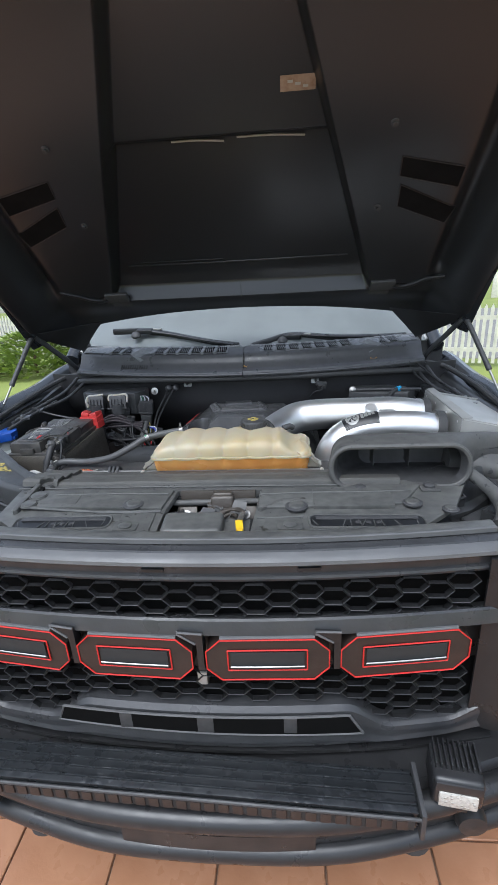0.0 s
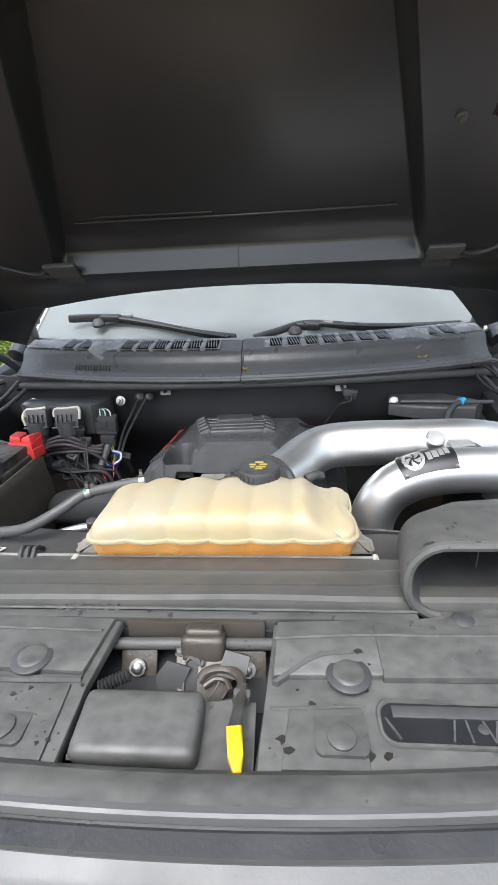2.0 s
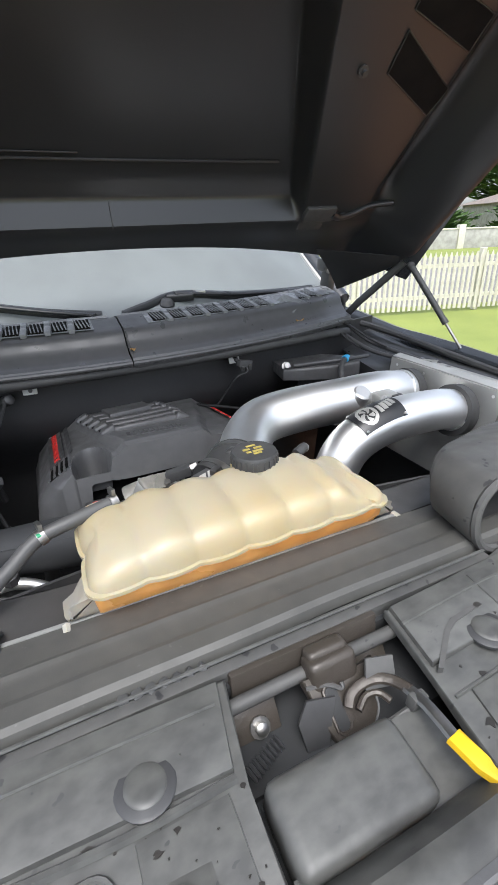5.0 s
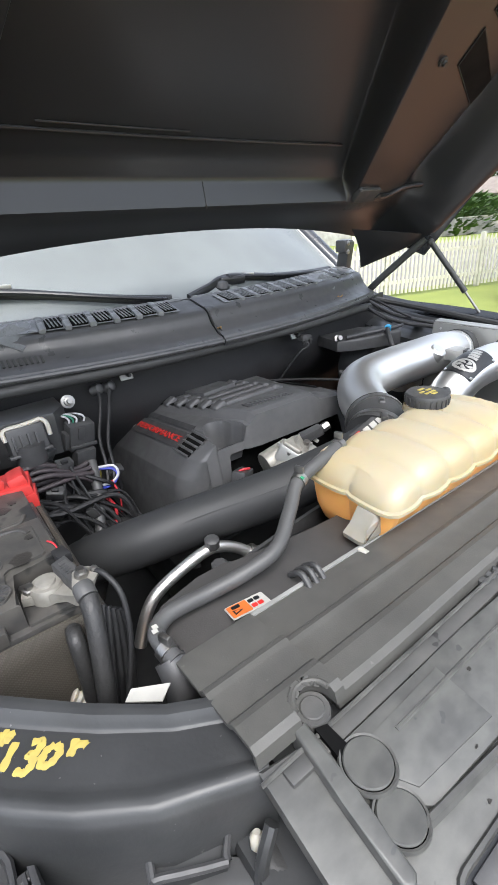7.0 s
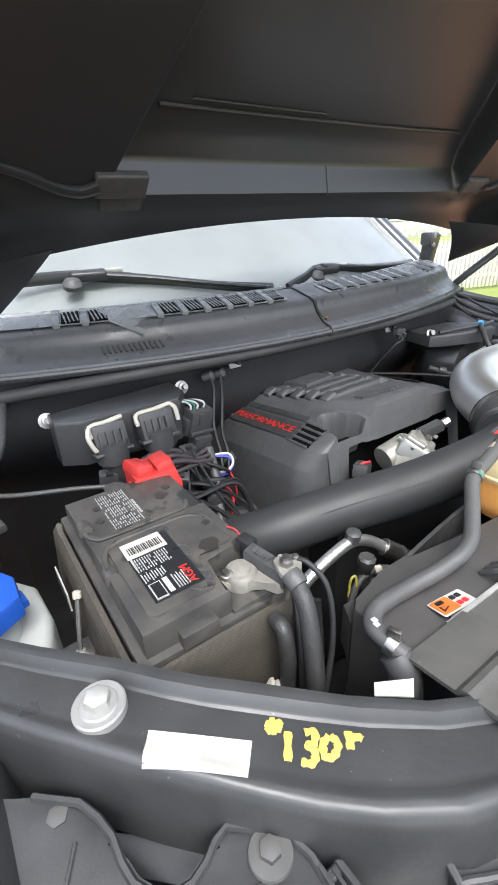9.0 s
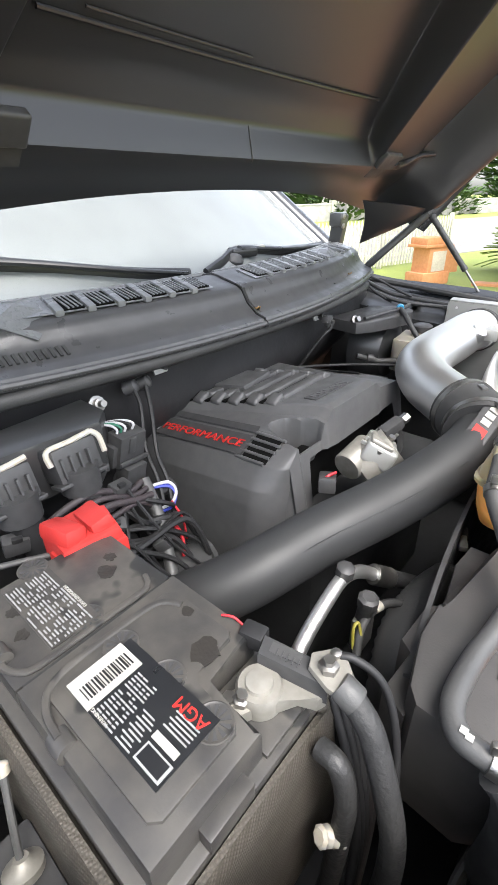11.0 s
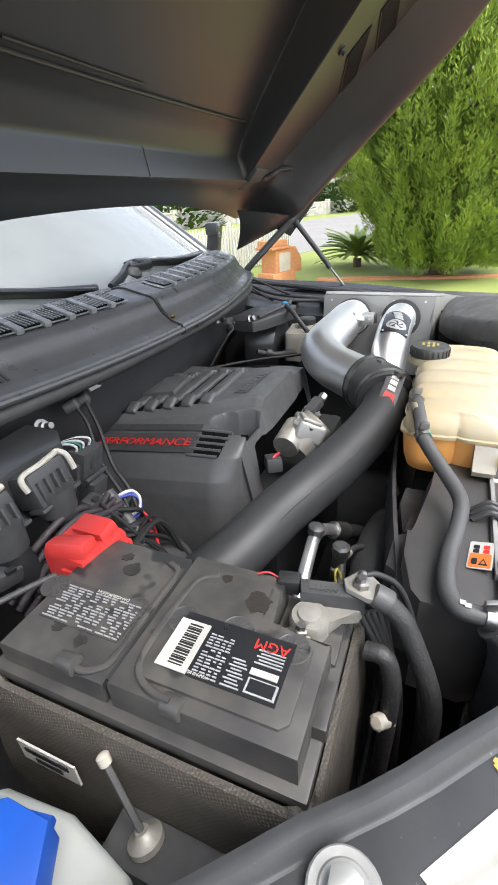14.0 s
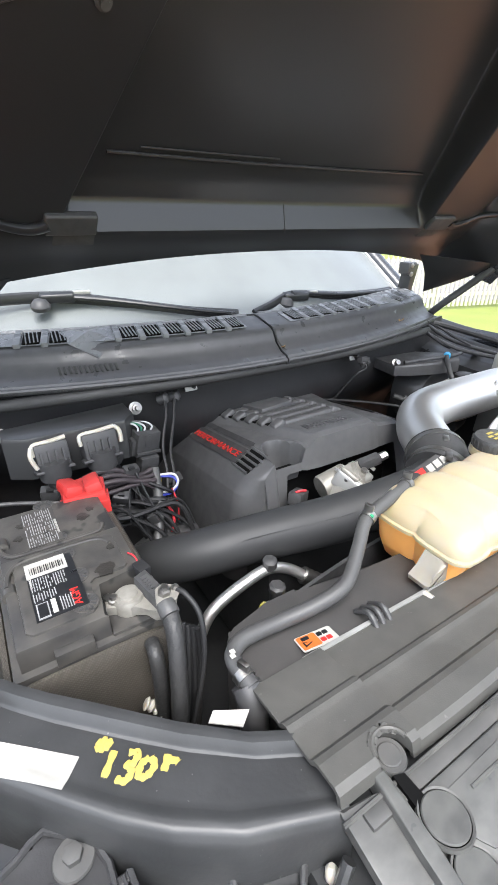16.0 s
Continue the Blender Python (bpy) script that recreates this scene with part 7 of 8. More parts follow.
beam = [o for o in wing_l.children if o.name.startswith("beam")]


def on_beam(p):
    q = wm @ p
    z = drop(beam, q.x, q.y)
    return V((q.x, q.y, (z if z else 1.222) + 0.0008 + p.z))


quad = [V((-0.773, 0.526, 0)), V((-0.707, 0.472, 0)), V((-0.726, 0.450, 0)), V((-0.789, 0.503, 0))]


def paper_pt(u, v):
    p = quad[0].lerp(quad[1], u).lerp(quad[3].lerp(quad[2], u), v)
    z = drop(beam, p.x, p.y)
    return V((p.x, p.y, (z if z else 1.235) + 0.0012))


part("paper", sheet(B(), paper_pt, 12, 6, 0.0006), white_label, lab)
for st in STROKES:
    bm = B()
    path = smooth_path([(x, y, 0) for x, y in st], 6) if len(st) > 2 else [V((*st[0], 0)).lerp(V((*st[1], 0)), k / 6) for k in range(7)]
    rows = []
    for i, p in enumerate(path):
        d = (path[min(i + 1, len(path) - 1)] - path[max(i - 1, 0)]).normalized()
        sd = V((-d.y, d.x, 0)) * ((0.0022 if st[0][1] > 0.017 and st[0][0] < -0.02 else 0.0033) + 0.0006 * math.sin(i * 1.7))
        rows.append((bm.verts.new(on_beam(p * 0.85 - sd)), bm.verts.new(on_beam(p * 0.85 + V((0, 0, 0.0008)))), bm.verts.new(on_beam(p * 0.85 + sd))))
    for a, b in zip(rows, rows[1:]):
        bm.faces.new((a[0], a[1], b[1], b[0]))
        bm.faces.new((a[1], a[2], b[2], b[1]))
    part("stroke", bm, yellow_paint, mk)


def headlamp(sx):
    h = new("headlamp")
    h.parent = truck
    X = lambda pts: [(-sx * x, y) for x, y in pts]
    bite = [(-0.748, 0.450), (-0.760, 0.447), (-0.772, 0.440), (-0.785, 0.436), (-0.799, 0.438), (-0.811, 0.447), (-0.819, 0.459), (-0.822, 0.474), (-0.822, 0.492), (-0.827, 0.510)]
    plan = [(-0.707, 0.330), (-0.706, 0.370), (-0.706, 0.400), (-0.712, 0.419), (-0.728, 0.434)] + bite + [(-0.836, 0.528), (-0.866, 0.553), (-0.93, 0.60), (-0.95, 0.50), (-0.88, 0.452)]
    top = part("housing", prism(B(), X(plan), 1.05, lambda x, y: 1.187 + 0.09 * (y - 0.33), 0.005), lamp_black, h)
    edge = [(x, y, 1.1885 + 0.09 * (y - 0.33)) for x, y in X(plan[:-3])]
    part("raised_edge", tube(B(), edge, 0.0034, 6, 1), lamp_black, top)
    # black floor paints the depth shade of the well
    part("well", prism(B(), X([(-0.70, 0.46), (-0.80, 0.54), (-0.86, 0.50), (-0.78, 0.40)]), 1.02, 1.05), recess_shade_black, top)
    part("lower_body", prism(B(), X([(-0.60, 0.285), (-0.70, 0.345), (-0.90, 0.49), (-0.93, 0.40), (-0.80, 0.20), (-0.64, 0.12)]), 1.02, lambda x, y: 1.150 + 0.08 * (y - 0.33), 0.006), lamp_black, top)
    part("front_shelf", prism(B(), X([(-0.640, 0.270), (-0.705, 0.318), (-0.88, 0.437), (-0.91, 0.40), (-0.73, 0.275), (-0.66, 0.235)]), 1.10, lambda x, y: 1.178 + 0.07 * (y - 0.33), 0.005), lamp_black, top)
    part("shelf_step", prism(B(), X([(-0.650, 0.262), (-0.71, 0.305), (-0.89, 0.425), (-0.905, 0.405), (-0.73, 0.288), (-0.665, 0.243)]), 1.17, lambda x, y: 1.184 + 0.07 * (y - 0.33), 0.004), lamp_black, top)
    for x, y in ((-0.730, 0.418), (-0.853, 0.530)):
        b = part("bolt", lathe(B(), [(0.0165, 0), (0.0175, 0.003), (0.0165, 0.005), (0.011, 0.006)], (-sx * x, y, 1.194), (0, 0, 1), 22), plastic_dusty, top)
        part("bolt_head", lathe(B(), [(0.0085, 0), (0.0085, 0.007), (0.006, 0.008)], (-sx * x, y, 1.199), (0, 0, 1), 6), plastic_dusty, b)
    for a, b in (((-0.738, 0.405), (-0.808, 0.430)), ((-0.815, 0.425), (-0.842, 0.428)), ((-0.722, 0.385), (-0.745, 0.352)), ((-0.712, 0.372), (-0.742, 0.395)), ((-0.846, 0.505), (-0.872, 0.462))):
        part("rib", tube(B(), [(-sx * a[0], a[1], 1.1885 + 0.09 * (a[1] - 0.33)), (-sx * b[0], b[1], 1.1885 + 0.09 * (b[1] - 0.33))], 0.0017, 6, 0), lamp_black, top)
    br = part("bracket", prism(B(), X([(-0.7075, 0.392), (-0.7035, 0.392), (-0.7065, 0.280), (-0.7115, 0.280)]), 1.17, 1.199, 0.002), lamp_black, top)
    part("bracket_rail", prism(B(), X([(-0.6955, 0.388), (-0.690, 0.385), (-0.683, 0.280), (-0.689, 0.280)]), 1.17, 1.199, 0.002), lamp_black, br)
    for y in (0.384, 0.345, 0.312):
        part("bracket_rung", box(B(), (min(-sx * -0.705, -sx * -0.690), y - 0.004, 1.178), (max(-sx * -0.705, -sx * -0.690), y + 0.004, 1.195), 0.0015, 1), lamp_black, br)
    part("bracket_fin", prism(B(), X([(-0.700, 0.386), (-0.697, 0.386), (-0.696, 0.348), (-0.699, 0.348)]), 1.17, 1.197, 0.001), lamp_black, br)
    part("lens", prism(B(), X([(-0.64, 0.115), (-0.81, 0.20), (-0.94, 0.40), (-0.95, 0.38), (-0.82, 0.18), (-0.64, 0.10)]), 0.98, 1.16, 0.004), lens_m, h)
    return top


hl = headlamp(-1)
headlamp(1)
part("sticker", lathe(B(), [(0.0068, 0), (0.0068, 0.0012)], (-0.770, 0.411, 1.1945), (0, 0.09, 1), 20), green_label, hl, "green round sticker")
cable("convoluted_hose", [(-0.533, 0.288, 1.164), (-0.545, 0.290, 1.145), (-0.560, 0.294, 1.115), (-0.575, 0.299, 1.08), (-0.59, 0.305, 1.03)], 0.0125, rubber, "ribbed black conduit with a cream cap", "hose", 18, 14)
cable("convoluted_hose", [(-0.552, 0.306, 1.128), (-0.566, 0.313, 1.10), (-0.585, 0.322, 1.06), (-0.60, 0.33, 1.02)], 0.0075, rubber, "thin ribbed conduit beside the thicker one", "hose", 18, 12)
cc = thing("conduit_cap", "cream plastic cap on the ribbed conduit", "cap", (-0.548, 0.302, 1.17))
part("cap", lathe(B(), [(0.003, -0.008), (0.006, -0.004), (0.006, 0.004), (0.003, 0.008)], (-0.546, 0.302, 1.172), (0.2, 0.3, 1), 12), milky, cc)

# ---- washer tank and dipstick ----
tank = thing("washer_tank", "white washer fluid tank with a blue cap", "tank", (-0.85, 0.76, 1.0))
part("body", prism(B(), [(-0.955, 0.70), (-0.845, 0.70), (-0.822, 0.722), (-0.806, 0.790), (-0.812, 0.86), (-0.835, 0.89), (-0.955, 0.89)], 0.95, lambda x, y: 1.168 - 0.10 * max(x + 0.85, 0), 0.016, 4), white_tank, tank)
part("neck", lathe(B(), [(0.040, 0), (0.036, 0.03), (0.032, 0.05)], (-0.880, 0.792, 1.155), (0, 0, 1), 24), white_tank, tank)
cp = part("cap", prism(B(), [(-0.880 + r * math.cos(a), 0.792 + r * math.sin(a)) for a, r in ((2 * math.pi * (k + 0.35) / 8, 0.054 if k % 2 else 0.049) for k in range(8))], 1.203, 1.232, 0.004, 2), blue_cap_m, tank, "flat-sided blue filler cap")
part("cap_tab", prism(B(), [(-0.842, 0.768), (-0.826, 0.774), (-0.830, 0.796), (-0.846, 0.800)], 1.206, 1.216, 0.003, 2), blue_cap_m, cp)
stick = thing("tie_rod", "thin rod with pale knob and grommet beside the battery", "rod", (-0.79, 0.73, 1.1))
part("rod", tube(B(), [(-0.774, 0.775, 1.182), (-0.784, 0.752, 1.155), (-0.791, 0.735, 1.132)], 0.0032, 8, 3), hose_rubber, stick)
part("knob", lathe(B(), [(0.003, -0.005), (0.006, -0.003), (0.006, 0.005), (0.003, 0.007)], (-0.773, 0.777, 1.186), (0.2, 0.5, 1), 12), milky, stick)
part("grommet", lathe(B(), [(0.016, 0), (0.016, 0.006), (0.008, 0.010), (0.006, 0.014)], (-0.792, 0.732, 1.124), (0.2, 0.4, 1), 18), lead, stick)
part("tray", box(B(), (-0.815, 0.66, 1.05), (-0.772, 0.77, 1.122), 0.006), plastic, stick)
cable("purple_wire", [(-0.87, 0.66, 1.19), (-0.83, 0.655, 1.212), (-0.79, 0.632, 1.214), (-0.755, 0.60, 1.205), (-0.72, 0.57, 1.185)], 0.0025, wire_purple, "purple-grey wire along the support beam", "wire")

# ---- modules and wiring on the firewall ----
module = thing("fuse_module", "black wiring module on the firewall with two pale-locked plugs", "module", (-0.57, 1.12, 1.2))
part("base", prism(B(), [(-0.70, 1.17), (-0.70, 1.12), (-0.66, 1.095), (-0.46, 1.085), (-0.43, 1.12), (-0.43, 1.19)], 1.20, lambda x, y: 1.292 + 0.02 * (y - 1.1), 0.008), body_metal, module)
for x0, x1 in ((-0.655, -0.585), (-0.565, -0.487)):
    xc = (x0 + x1) / 2
    pg = part("plug", obox(B(), (xc, 1.072, 1.258), (x1 - x0 - 0.006, 0.05, 0.055), -15, 0, 4, 0.007), plastic, module)
    part("lever_top", tube(B(), [(x0 + 0.002, 1.054, 1.268), (x0 + 0.004, 1.062, 1.288), (xc, 1.062, 1.291), (x1 - 0.004, 1.064, 1.294)], 0.0045, 8, 5), milky, pg, "cream locking lever")
    part("lever_side", tube(B(), [(x1 - 0.004, 1.064, 1.294), (x1 + 0.004, 1.056, 1.285), (x1 + 0.004, 1.046, 1.262)] if x0 > -0.6 else [(x0 + 0.001, 1.06, 1.286), (x0 - 0.004, 1.05, 1.27), (x0 + 0.004, 1.042, 1.246)], 0.0045, 8, 5), milky, pg)
    part("plug_belly", lathe(B(), [(0.03, -0.02), (0.03, 0.02)], (xc, 1.055, 1.235), (0, 0, 1), 18), plastic, pg)
    part("harness_sleeve", tube(B(), [(xc, 1.052, 1.225), (xc + 0.004, 1.045, 1.19), (xc + 0.014, 1.04, 1.15), (xc + 0.04, 1.03, 1.09)], 0.021, 12, 7, ripple=0.06), wire_black, pg)
    for k in range(4):
        part("plug_rib", obox(B(), (x0 + 0.014 + 0.014 * k, 1.046, 1.262), (0.004, 0.012, 0.03), -15, 0, 4, 0.001), plastic, pg)
    part("plug_lip", obox(B(), (xc, 1.050, 1.236), (x1 - x0 + 0.004, 0.03, 0.006), -15, 0, 4, 0.002), plastic, pg)
    for k in range(5):
        part("plug_wire", tube(B(), [(xc - 0.02 + 0.01 * k, 1.06, 1.225), (xc - 0.02 + 0.012 * k, 1.055, 1.19), (xc + 0.02 * k - 0.02, 1.05, 1.15), (xc + 0.05, 1.04, 1.10)], 0.004, 6, 4), wire_black, pg)
for x in (-0.403, -0.70):
    bl = thing("firewall_bolt", "zinc stud bolt with washer on the firewall", "bolt", (x, 1.19, 1.27), "firewall bolts")
    part("washer", lathe(B(), [(0.016, 0), (0.016, 0.003), (0.010, 0.004), (0.010, 0.014), (0.006, 0.015), (0.006, 0.028)], (x, 1.19, 1.272), (0, -0.9, 0.3), 12), steel, bl)
conn = thing("wiring_plug", "large black wiring plug with coloured wires", "plug", (-0.42, 1.08, 1.17))
part("body", obox(B(), (-0.418, 1.092, 1.226), (0.056, 0.034, 0.062), 12, 6, 8, 0.004), plastic, conn)
part("body_rib", obox(B(), (-0.418, 1.074, 1.205), (0.060, 0.006, 0.008), 12, 6, 8, 0.002), plastic, conn)
part("side_tab", obox(B(), (-0.450, 1.090, 1.222), (0.010, 0.022, 0.040), 12, 6, 8, 0.003), plastic, conn)
part("latch", obox(B(), (-0.418, 1.074, 1.235), (0.014, 0.008, 0.03), 12, 6, 8, 0.002), plastic, conn)
part("collar", obox(B(), (-0.421, 1.085, 1.178), (0.044, 0.030, 0.040), 12, 6, 8, 0.003), plastic, conn)
for k, mt in enumerate((wire_white, wire_green, wire_white, wire_black, wire_white)):
    part("wire", tube(B(), [(-0.436 + 0.008 * k, 1.088, 1.254), (-0.434 + 0.008 * k, 1.085, 1.266), (-0.44 + 0.006 * k, 1.10, 1.272), (-0.455, 1.13, 1.268)], 0.0022, 6, 4), mt, conn)
for k, mt in enumerate((wire_yellow, wire_black, wire_green, wire_white, wire_yellow)):
    part("wire", tube(B(), [(-0.432 + 0.006 * k, 1.078, 1.170), (-0.43 + 0.006 * k, 1.072, 1.150), (-0.415 + 0.004 * k, 1.065, 1.14), (-0.41, 1.06, 1.10)], 0.0022, 6, 4), mt, conn)

random.seed(7)


def wire_loop(pts, mat, label, r=0.0028):
    cable("harness_wire", pts, r, mat, label, "wire", 6, 6, "harness wires")


wire_loop([(-0.405, 1.06, 1.15), (-0.375, 1.045, 1.15), (-0.372, 1.03, 1.135), (-0.395, 1.02, 1.125), (-0.43, 1.03, 1.125)], wire_white, "white wire looping below the wiring plug", 0.003)
wire_loop([(-0.405, 1.06, 1.146), (-0.378, 1.043, 1.144), (-0.375, 1.028, 1.13), (-0.398, 1.018, 1.119), (-0.43, 1.03, 1.119)], wire_blue, "blue wire looping below the wiring plug", 0.003)
wire_loop([(-0.435, 1.01, 1.115), (-0.415, 0.99, 1.105), (-0.408, 0.98, 1.08), (-0.418, 0.97, 1.05)], wire_red, "red wire hanging by the engine cover", 0.0035)
wire_loop([(-0.392, 1.02, 1.13), (-0.388, 1.00, 1.10), (-0.395, 0.985, 1.065)], wire_red, "red tipped wire hanging by the engine cover", 0.0022)
wire_loop([(-0.335, 1.17, 1.285), (-0.345, 1.14, 1.26), (-0.375, 1.10, 1.20), (-0.385, 1.06, 1.15), (-0.40, 1.03, 1.10)], wire_black, "black wire hanging from the firewall clips", 0.004)
wire_loop([(-0.310, 1.165, 1.285), (-0.33, 1.13, 1.25), (-0.362, 1.085, 1.19), (-0.372, 1.05, 1.15), (-0.39, 1.02, 1.10)], wire_black, "black wire hanging from the firewall clips", 0.004)
for k in range(18):
    a, b = random.uniform(-0.62, -0.46), random.uniform(-0.50, -0.38)
    y0, y1 = random.uniform(1.0, 1.06), random.uniform(0.95, 1.04)
    mt = random.choice((wire_black,) * 40 + (wire_white, wire_yellow))
    wire_loop([(a, y0, random.uniform(1.12, 1.19)), ((a + b) / 2 + random.uniform(-0.04, 0.04), (y0 + y1) / 2 - 0.02, random.uniform(1.09, 1.15)), (b, y1, random.uniform(1.07, 1.12)), (b + 0.03, y1 - 0.02, 1.03)], mt, "loose wire in the tangled harness", random.choice((0.003, 0.004, 0.0055)) if mt is wire_black else 0.0024)
for x, y, z, rx, rz in ((-0.60, 1.02, 1.15, 20, 15), (-0.555, 1.00, 1.135, -10, 40), (-0.51, 1.015, 1.15, 30, -20), (-0.475, 1.04, 1.19, 15, 10), (-0.45, 0.985, 1.10, -25, 60), (-0.64, 1.04, 1.19, 10, -15), (-0.50, 1.06, 1.22, 25, 30), (-0.37, 1.06, 1.13, 40, 20)):
    hp = thing("harness_plug", "small black plug in the tangled harness", "plug", (x, y, z), "harness plugs")
    part("body", obox(B(), (x, y, z), (0.034, 0.022, 0.026), rx, rx / 2, rz, 0.004), plastic, hp)
    part("lock", obox(B(), V((x, y, z)) + V((0, -0.010, 0.012)), (0.014, 0.008, 0.008), rx, rx / 2, rz, 0.002), wire_black, hp)
    part("boot", tube(B(), [(x, y + 0.005, z - 0.012), (x + 0.006, y + 0.012, z - 0.03), (x + 0.01, y + 0.02, z - 0.06)], 0.008, 8, 5), wire_black, hp)
plum_m = M("plum_harness_tape", (0.045, 0.034, 0.038), 0.6, col2=(0.03, 0.026, 0.028), scale=60, bump=0.4, bscale=200)
for k in range(6):
    y, z = 1.015 + 0.012 * (k % 3), 1.165 + 0.008 * k
    cable("taped_harness", [(-0.64, y + 0.02, z - 0.05), (-0.58, y, z - 0.005), (-0.52, y - 0.006, z + 0.006), (-0.46, y + 0.004, z - 0.006 * k), (-0.425, y + 0.012, z - 0.03)], 0.0048 + 0.0008 * (k % 2), plum_m, "plum-black taped harness cable behind the battery", "cable", group="taped harness cables")
cable("taped_cable", [(-0.415, 1.06, 1.17), (-0.425, 1.02, 1.13), (-0.44, 0.985, 1.09), (-0.46, 0.95, 1.05)], 0.011, hose_rubber, "thick taped black cable below the wiring plug", "cable")
for x in (-0.335, -0.305):
    pc = thing("line_clip", "black line clip on the firewall lip", "clip", (x, 1.18, 1.28), "line clips")
    part("clip", lathe(B(), [(0.010, -0.014), (0.013, -0.012), (0.013, 0.010), (0.008, 0.014)], (x, 1.178, 1.287), (0.5, -0.6, 0.3), 12), plastic, pc)
cable("firewall_wire", [(-0.86, 0.98, 1.27), (-0.80, 1.0, 1.235), (-0.70, 0.99, 1.215), (-0.62, 0.96, 1.205)], 0.004, hose_rubber, "grey wire running to the battery", "wire")
for pts, mt in ((((0.30, 1.185, 1.295), (0.325, 1.165, 1.285), (0.33, 1.15, 1.265), (0.30, 1.15, 1.255), (0.28, 1.17, 1.22), (0.25, 1.2, 1.16)), wire_black),):
    cable("wire_pigtail", pts, 0.004, mt, "black wire pigtail on the firewall tab", "wire")
pt = thing("wiring_plug", "small black plug hanging on the firewall tab", "plug", (0.325, 1.165, 1.285))
part("body", obox(B(), (0.328, 1.163, 1.288), (0.045, 0.02, 0.02), 0, 10, 10, 0.004), plastic, pt)
for k in range(2):
    part("ear", obox(B(), (0.318 + 0.022 * k, 1.155, 1.277), (0.012, 0.014, 0.016), 20, 0, 0, 0.003), rubber, pt)
cable("trunk_line", [(0.36, 0.93, 1.19), (0.28, 1.05, 1.19), (0.20, 1.15, 1.185), (0.15, 1.2, 1.18)], 0.004, wire_black, "thin line crossing behind the engine cover", "wire")

# ---- brake fluid reservoir and its bracket ----
brake = thing("brake_reservoir", "pale brake fluid reservoir with a black cap", "reservoir", (0.65, 1.03, 1.1))
part("tank", prism(B(), rounded(0.547, 0.953, 0.677, 1.063, 0.02), 1.10, lambda x, y: 1.204 - 0.15 * max(0, 0.592 - x), 0.012, 3), milky, brake)
part("cap", lathe(B(), [(0.030, 0), (0.031, 0.003), (0.031, 0.018), (0.026, 0.022)], (0.627, 1.001, 1.214), (0, 0, 1), 24), plastic, brake, "black screw cap")
part("neck", lathe(B(), [(0.033, 0), (0.028, 0.016)], (0.627, 1.001, 1.201), (0, 0, 1), 24), milky, brake)
part("cylinder", tube(B(), [(0.55, 0.98, 1.08), (0.63, 1.0, 1.08), (0.72, 1.05, 1.08)], 0.03, 16), dark_void, brake)
booster = thing("brake_booster", "black brake booster drum on the firewall", "booster", (0.66, 1.17, 1.13))
part("drum", lathe(B(), [(0.03, -0.09), (0.09, -0.07), (0.115, -0.02), (0.118, 0.03)], (0.64, 1.17, 1.135), (0, 1, 0), 36), body_metal, booster)
part("bracket", prism(B(), [(0.44, 1.13), (0.49, 1.10), (0.57, 1.07), (0.66, 1.05), (0.70, 1.10), (0.62, 1.20), (0.46, 1.24)], 1.225, lambda x, y: 1.262 + 0.05 * (x - 0.5), 0.008), plastic, booster)
part("bracket_rib", tube(B(), [(0.47, 1.12, 1.268), (0.55, 1.10, 1.272), (0.64, 1.075, 1.276), (0.72, 1.09, 1.27)], 0.006, 8), plastic, booster)
part("stud", lathe(B(), [(0.014, 0), (0.014, 0.004), (0.008, 0.006), (0.008, 0.018)], (0.457, 1.145, 1.262), (-0.2, -0.8, 0.4), 12), steel, booster)
vac = thing("vacuum_hose", "black vacuum hose with a blue clip", "hose", (0.62, 1.05, 1.25))
VP = [(0.66, 1.09, 1.275), (0.625, 1.078, 1.275), (0.585, 1.04, 1.262), (0.565, 1.00, 1.225), (0.575, 0.965, 1.185), (0.62, 0.93, 1.165), (0.66, 0.91, 1.155)]
part("tube", tube(B(), VP, 0.008, 10, 8), rubber, vac)
part("blue_clip", ring_at(B(), VP, 0.16, 0.0115, 0.018, 14), blue_clip_m, vac, "light blue clip")
vac2 = thing("vacuum_hose", "short black hose beside the brake reservoir", "hose", (0.50, 1.05, 1.13))
part("tube", tube(B(), [(0.44, 1.12, 1.16), (0.49, 1.07, 1.14), (0.54, 1.03, 1.135), (0.57, 1.0, 1.11)], 0.009, 10), rubber, vac2)
part("end_cap", lathe(B(), [(0.013, -0.01), (0.013, 0.01)], (0.47, 1.09, 1.15), (0.6, -0.6, -0.2), 12), plastic, vac2)
for k, pts in enumerate((((0.74, 1.26, 1.345), (0.76, 1.22, 1.33), (0.79, 1.17, 1.30), (0.83, 1.13, 1.275)), ((0.72, 1.28, 1.34), (0.735, 1.23, 1.30), (0.77, 1.20, 1.27), (0.80, 1.19, 1.255)))):
    cable("door_wire", pts, 0.004, wire_black, "thin black wire at the cowl end", "wire")
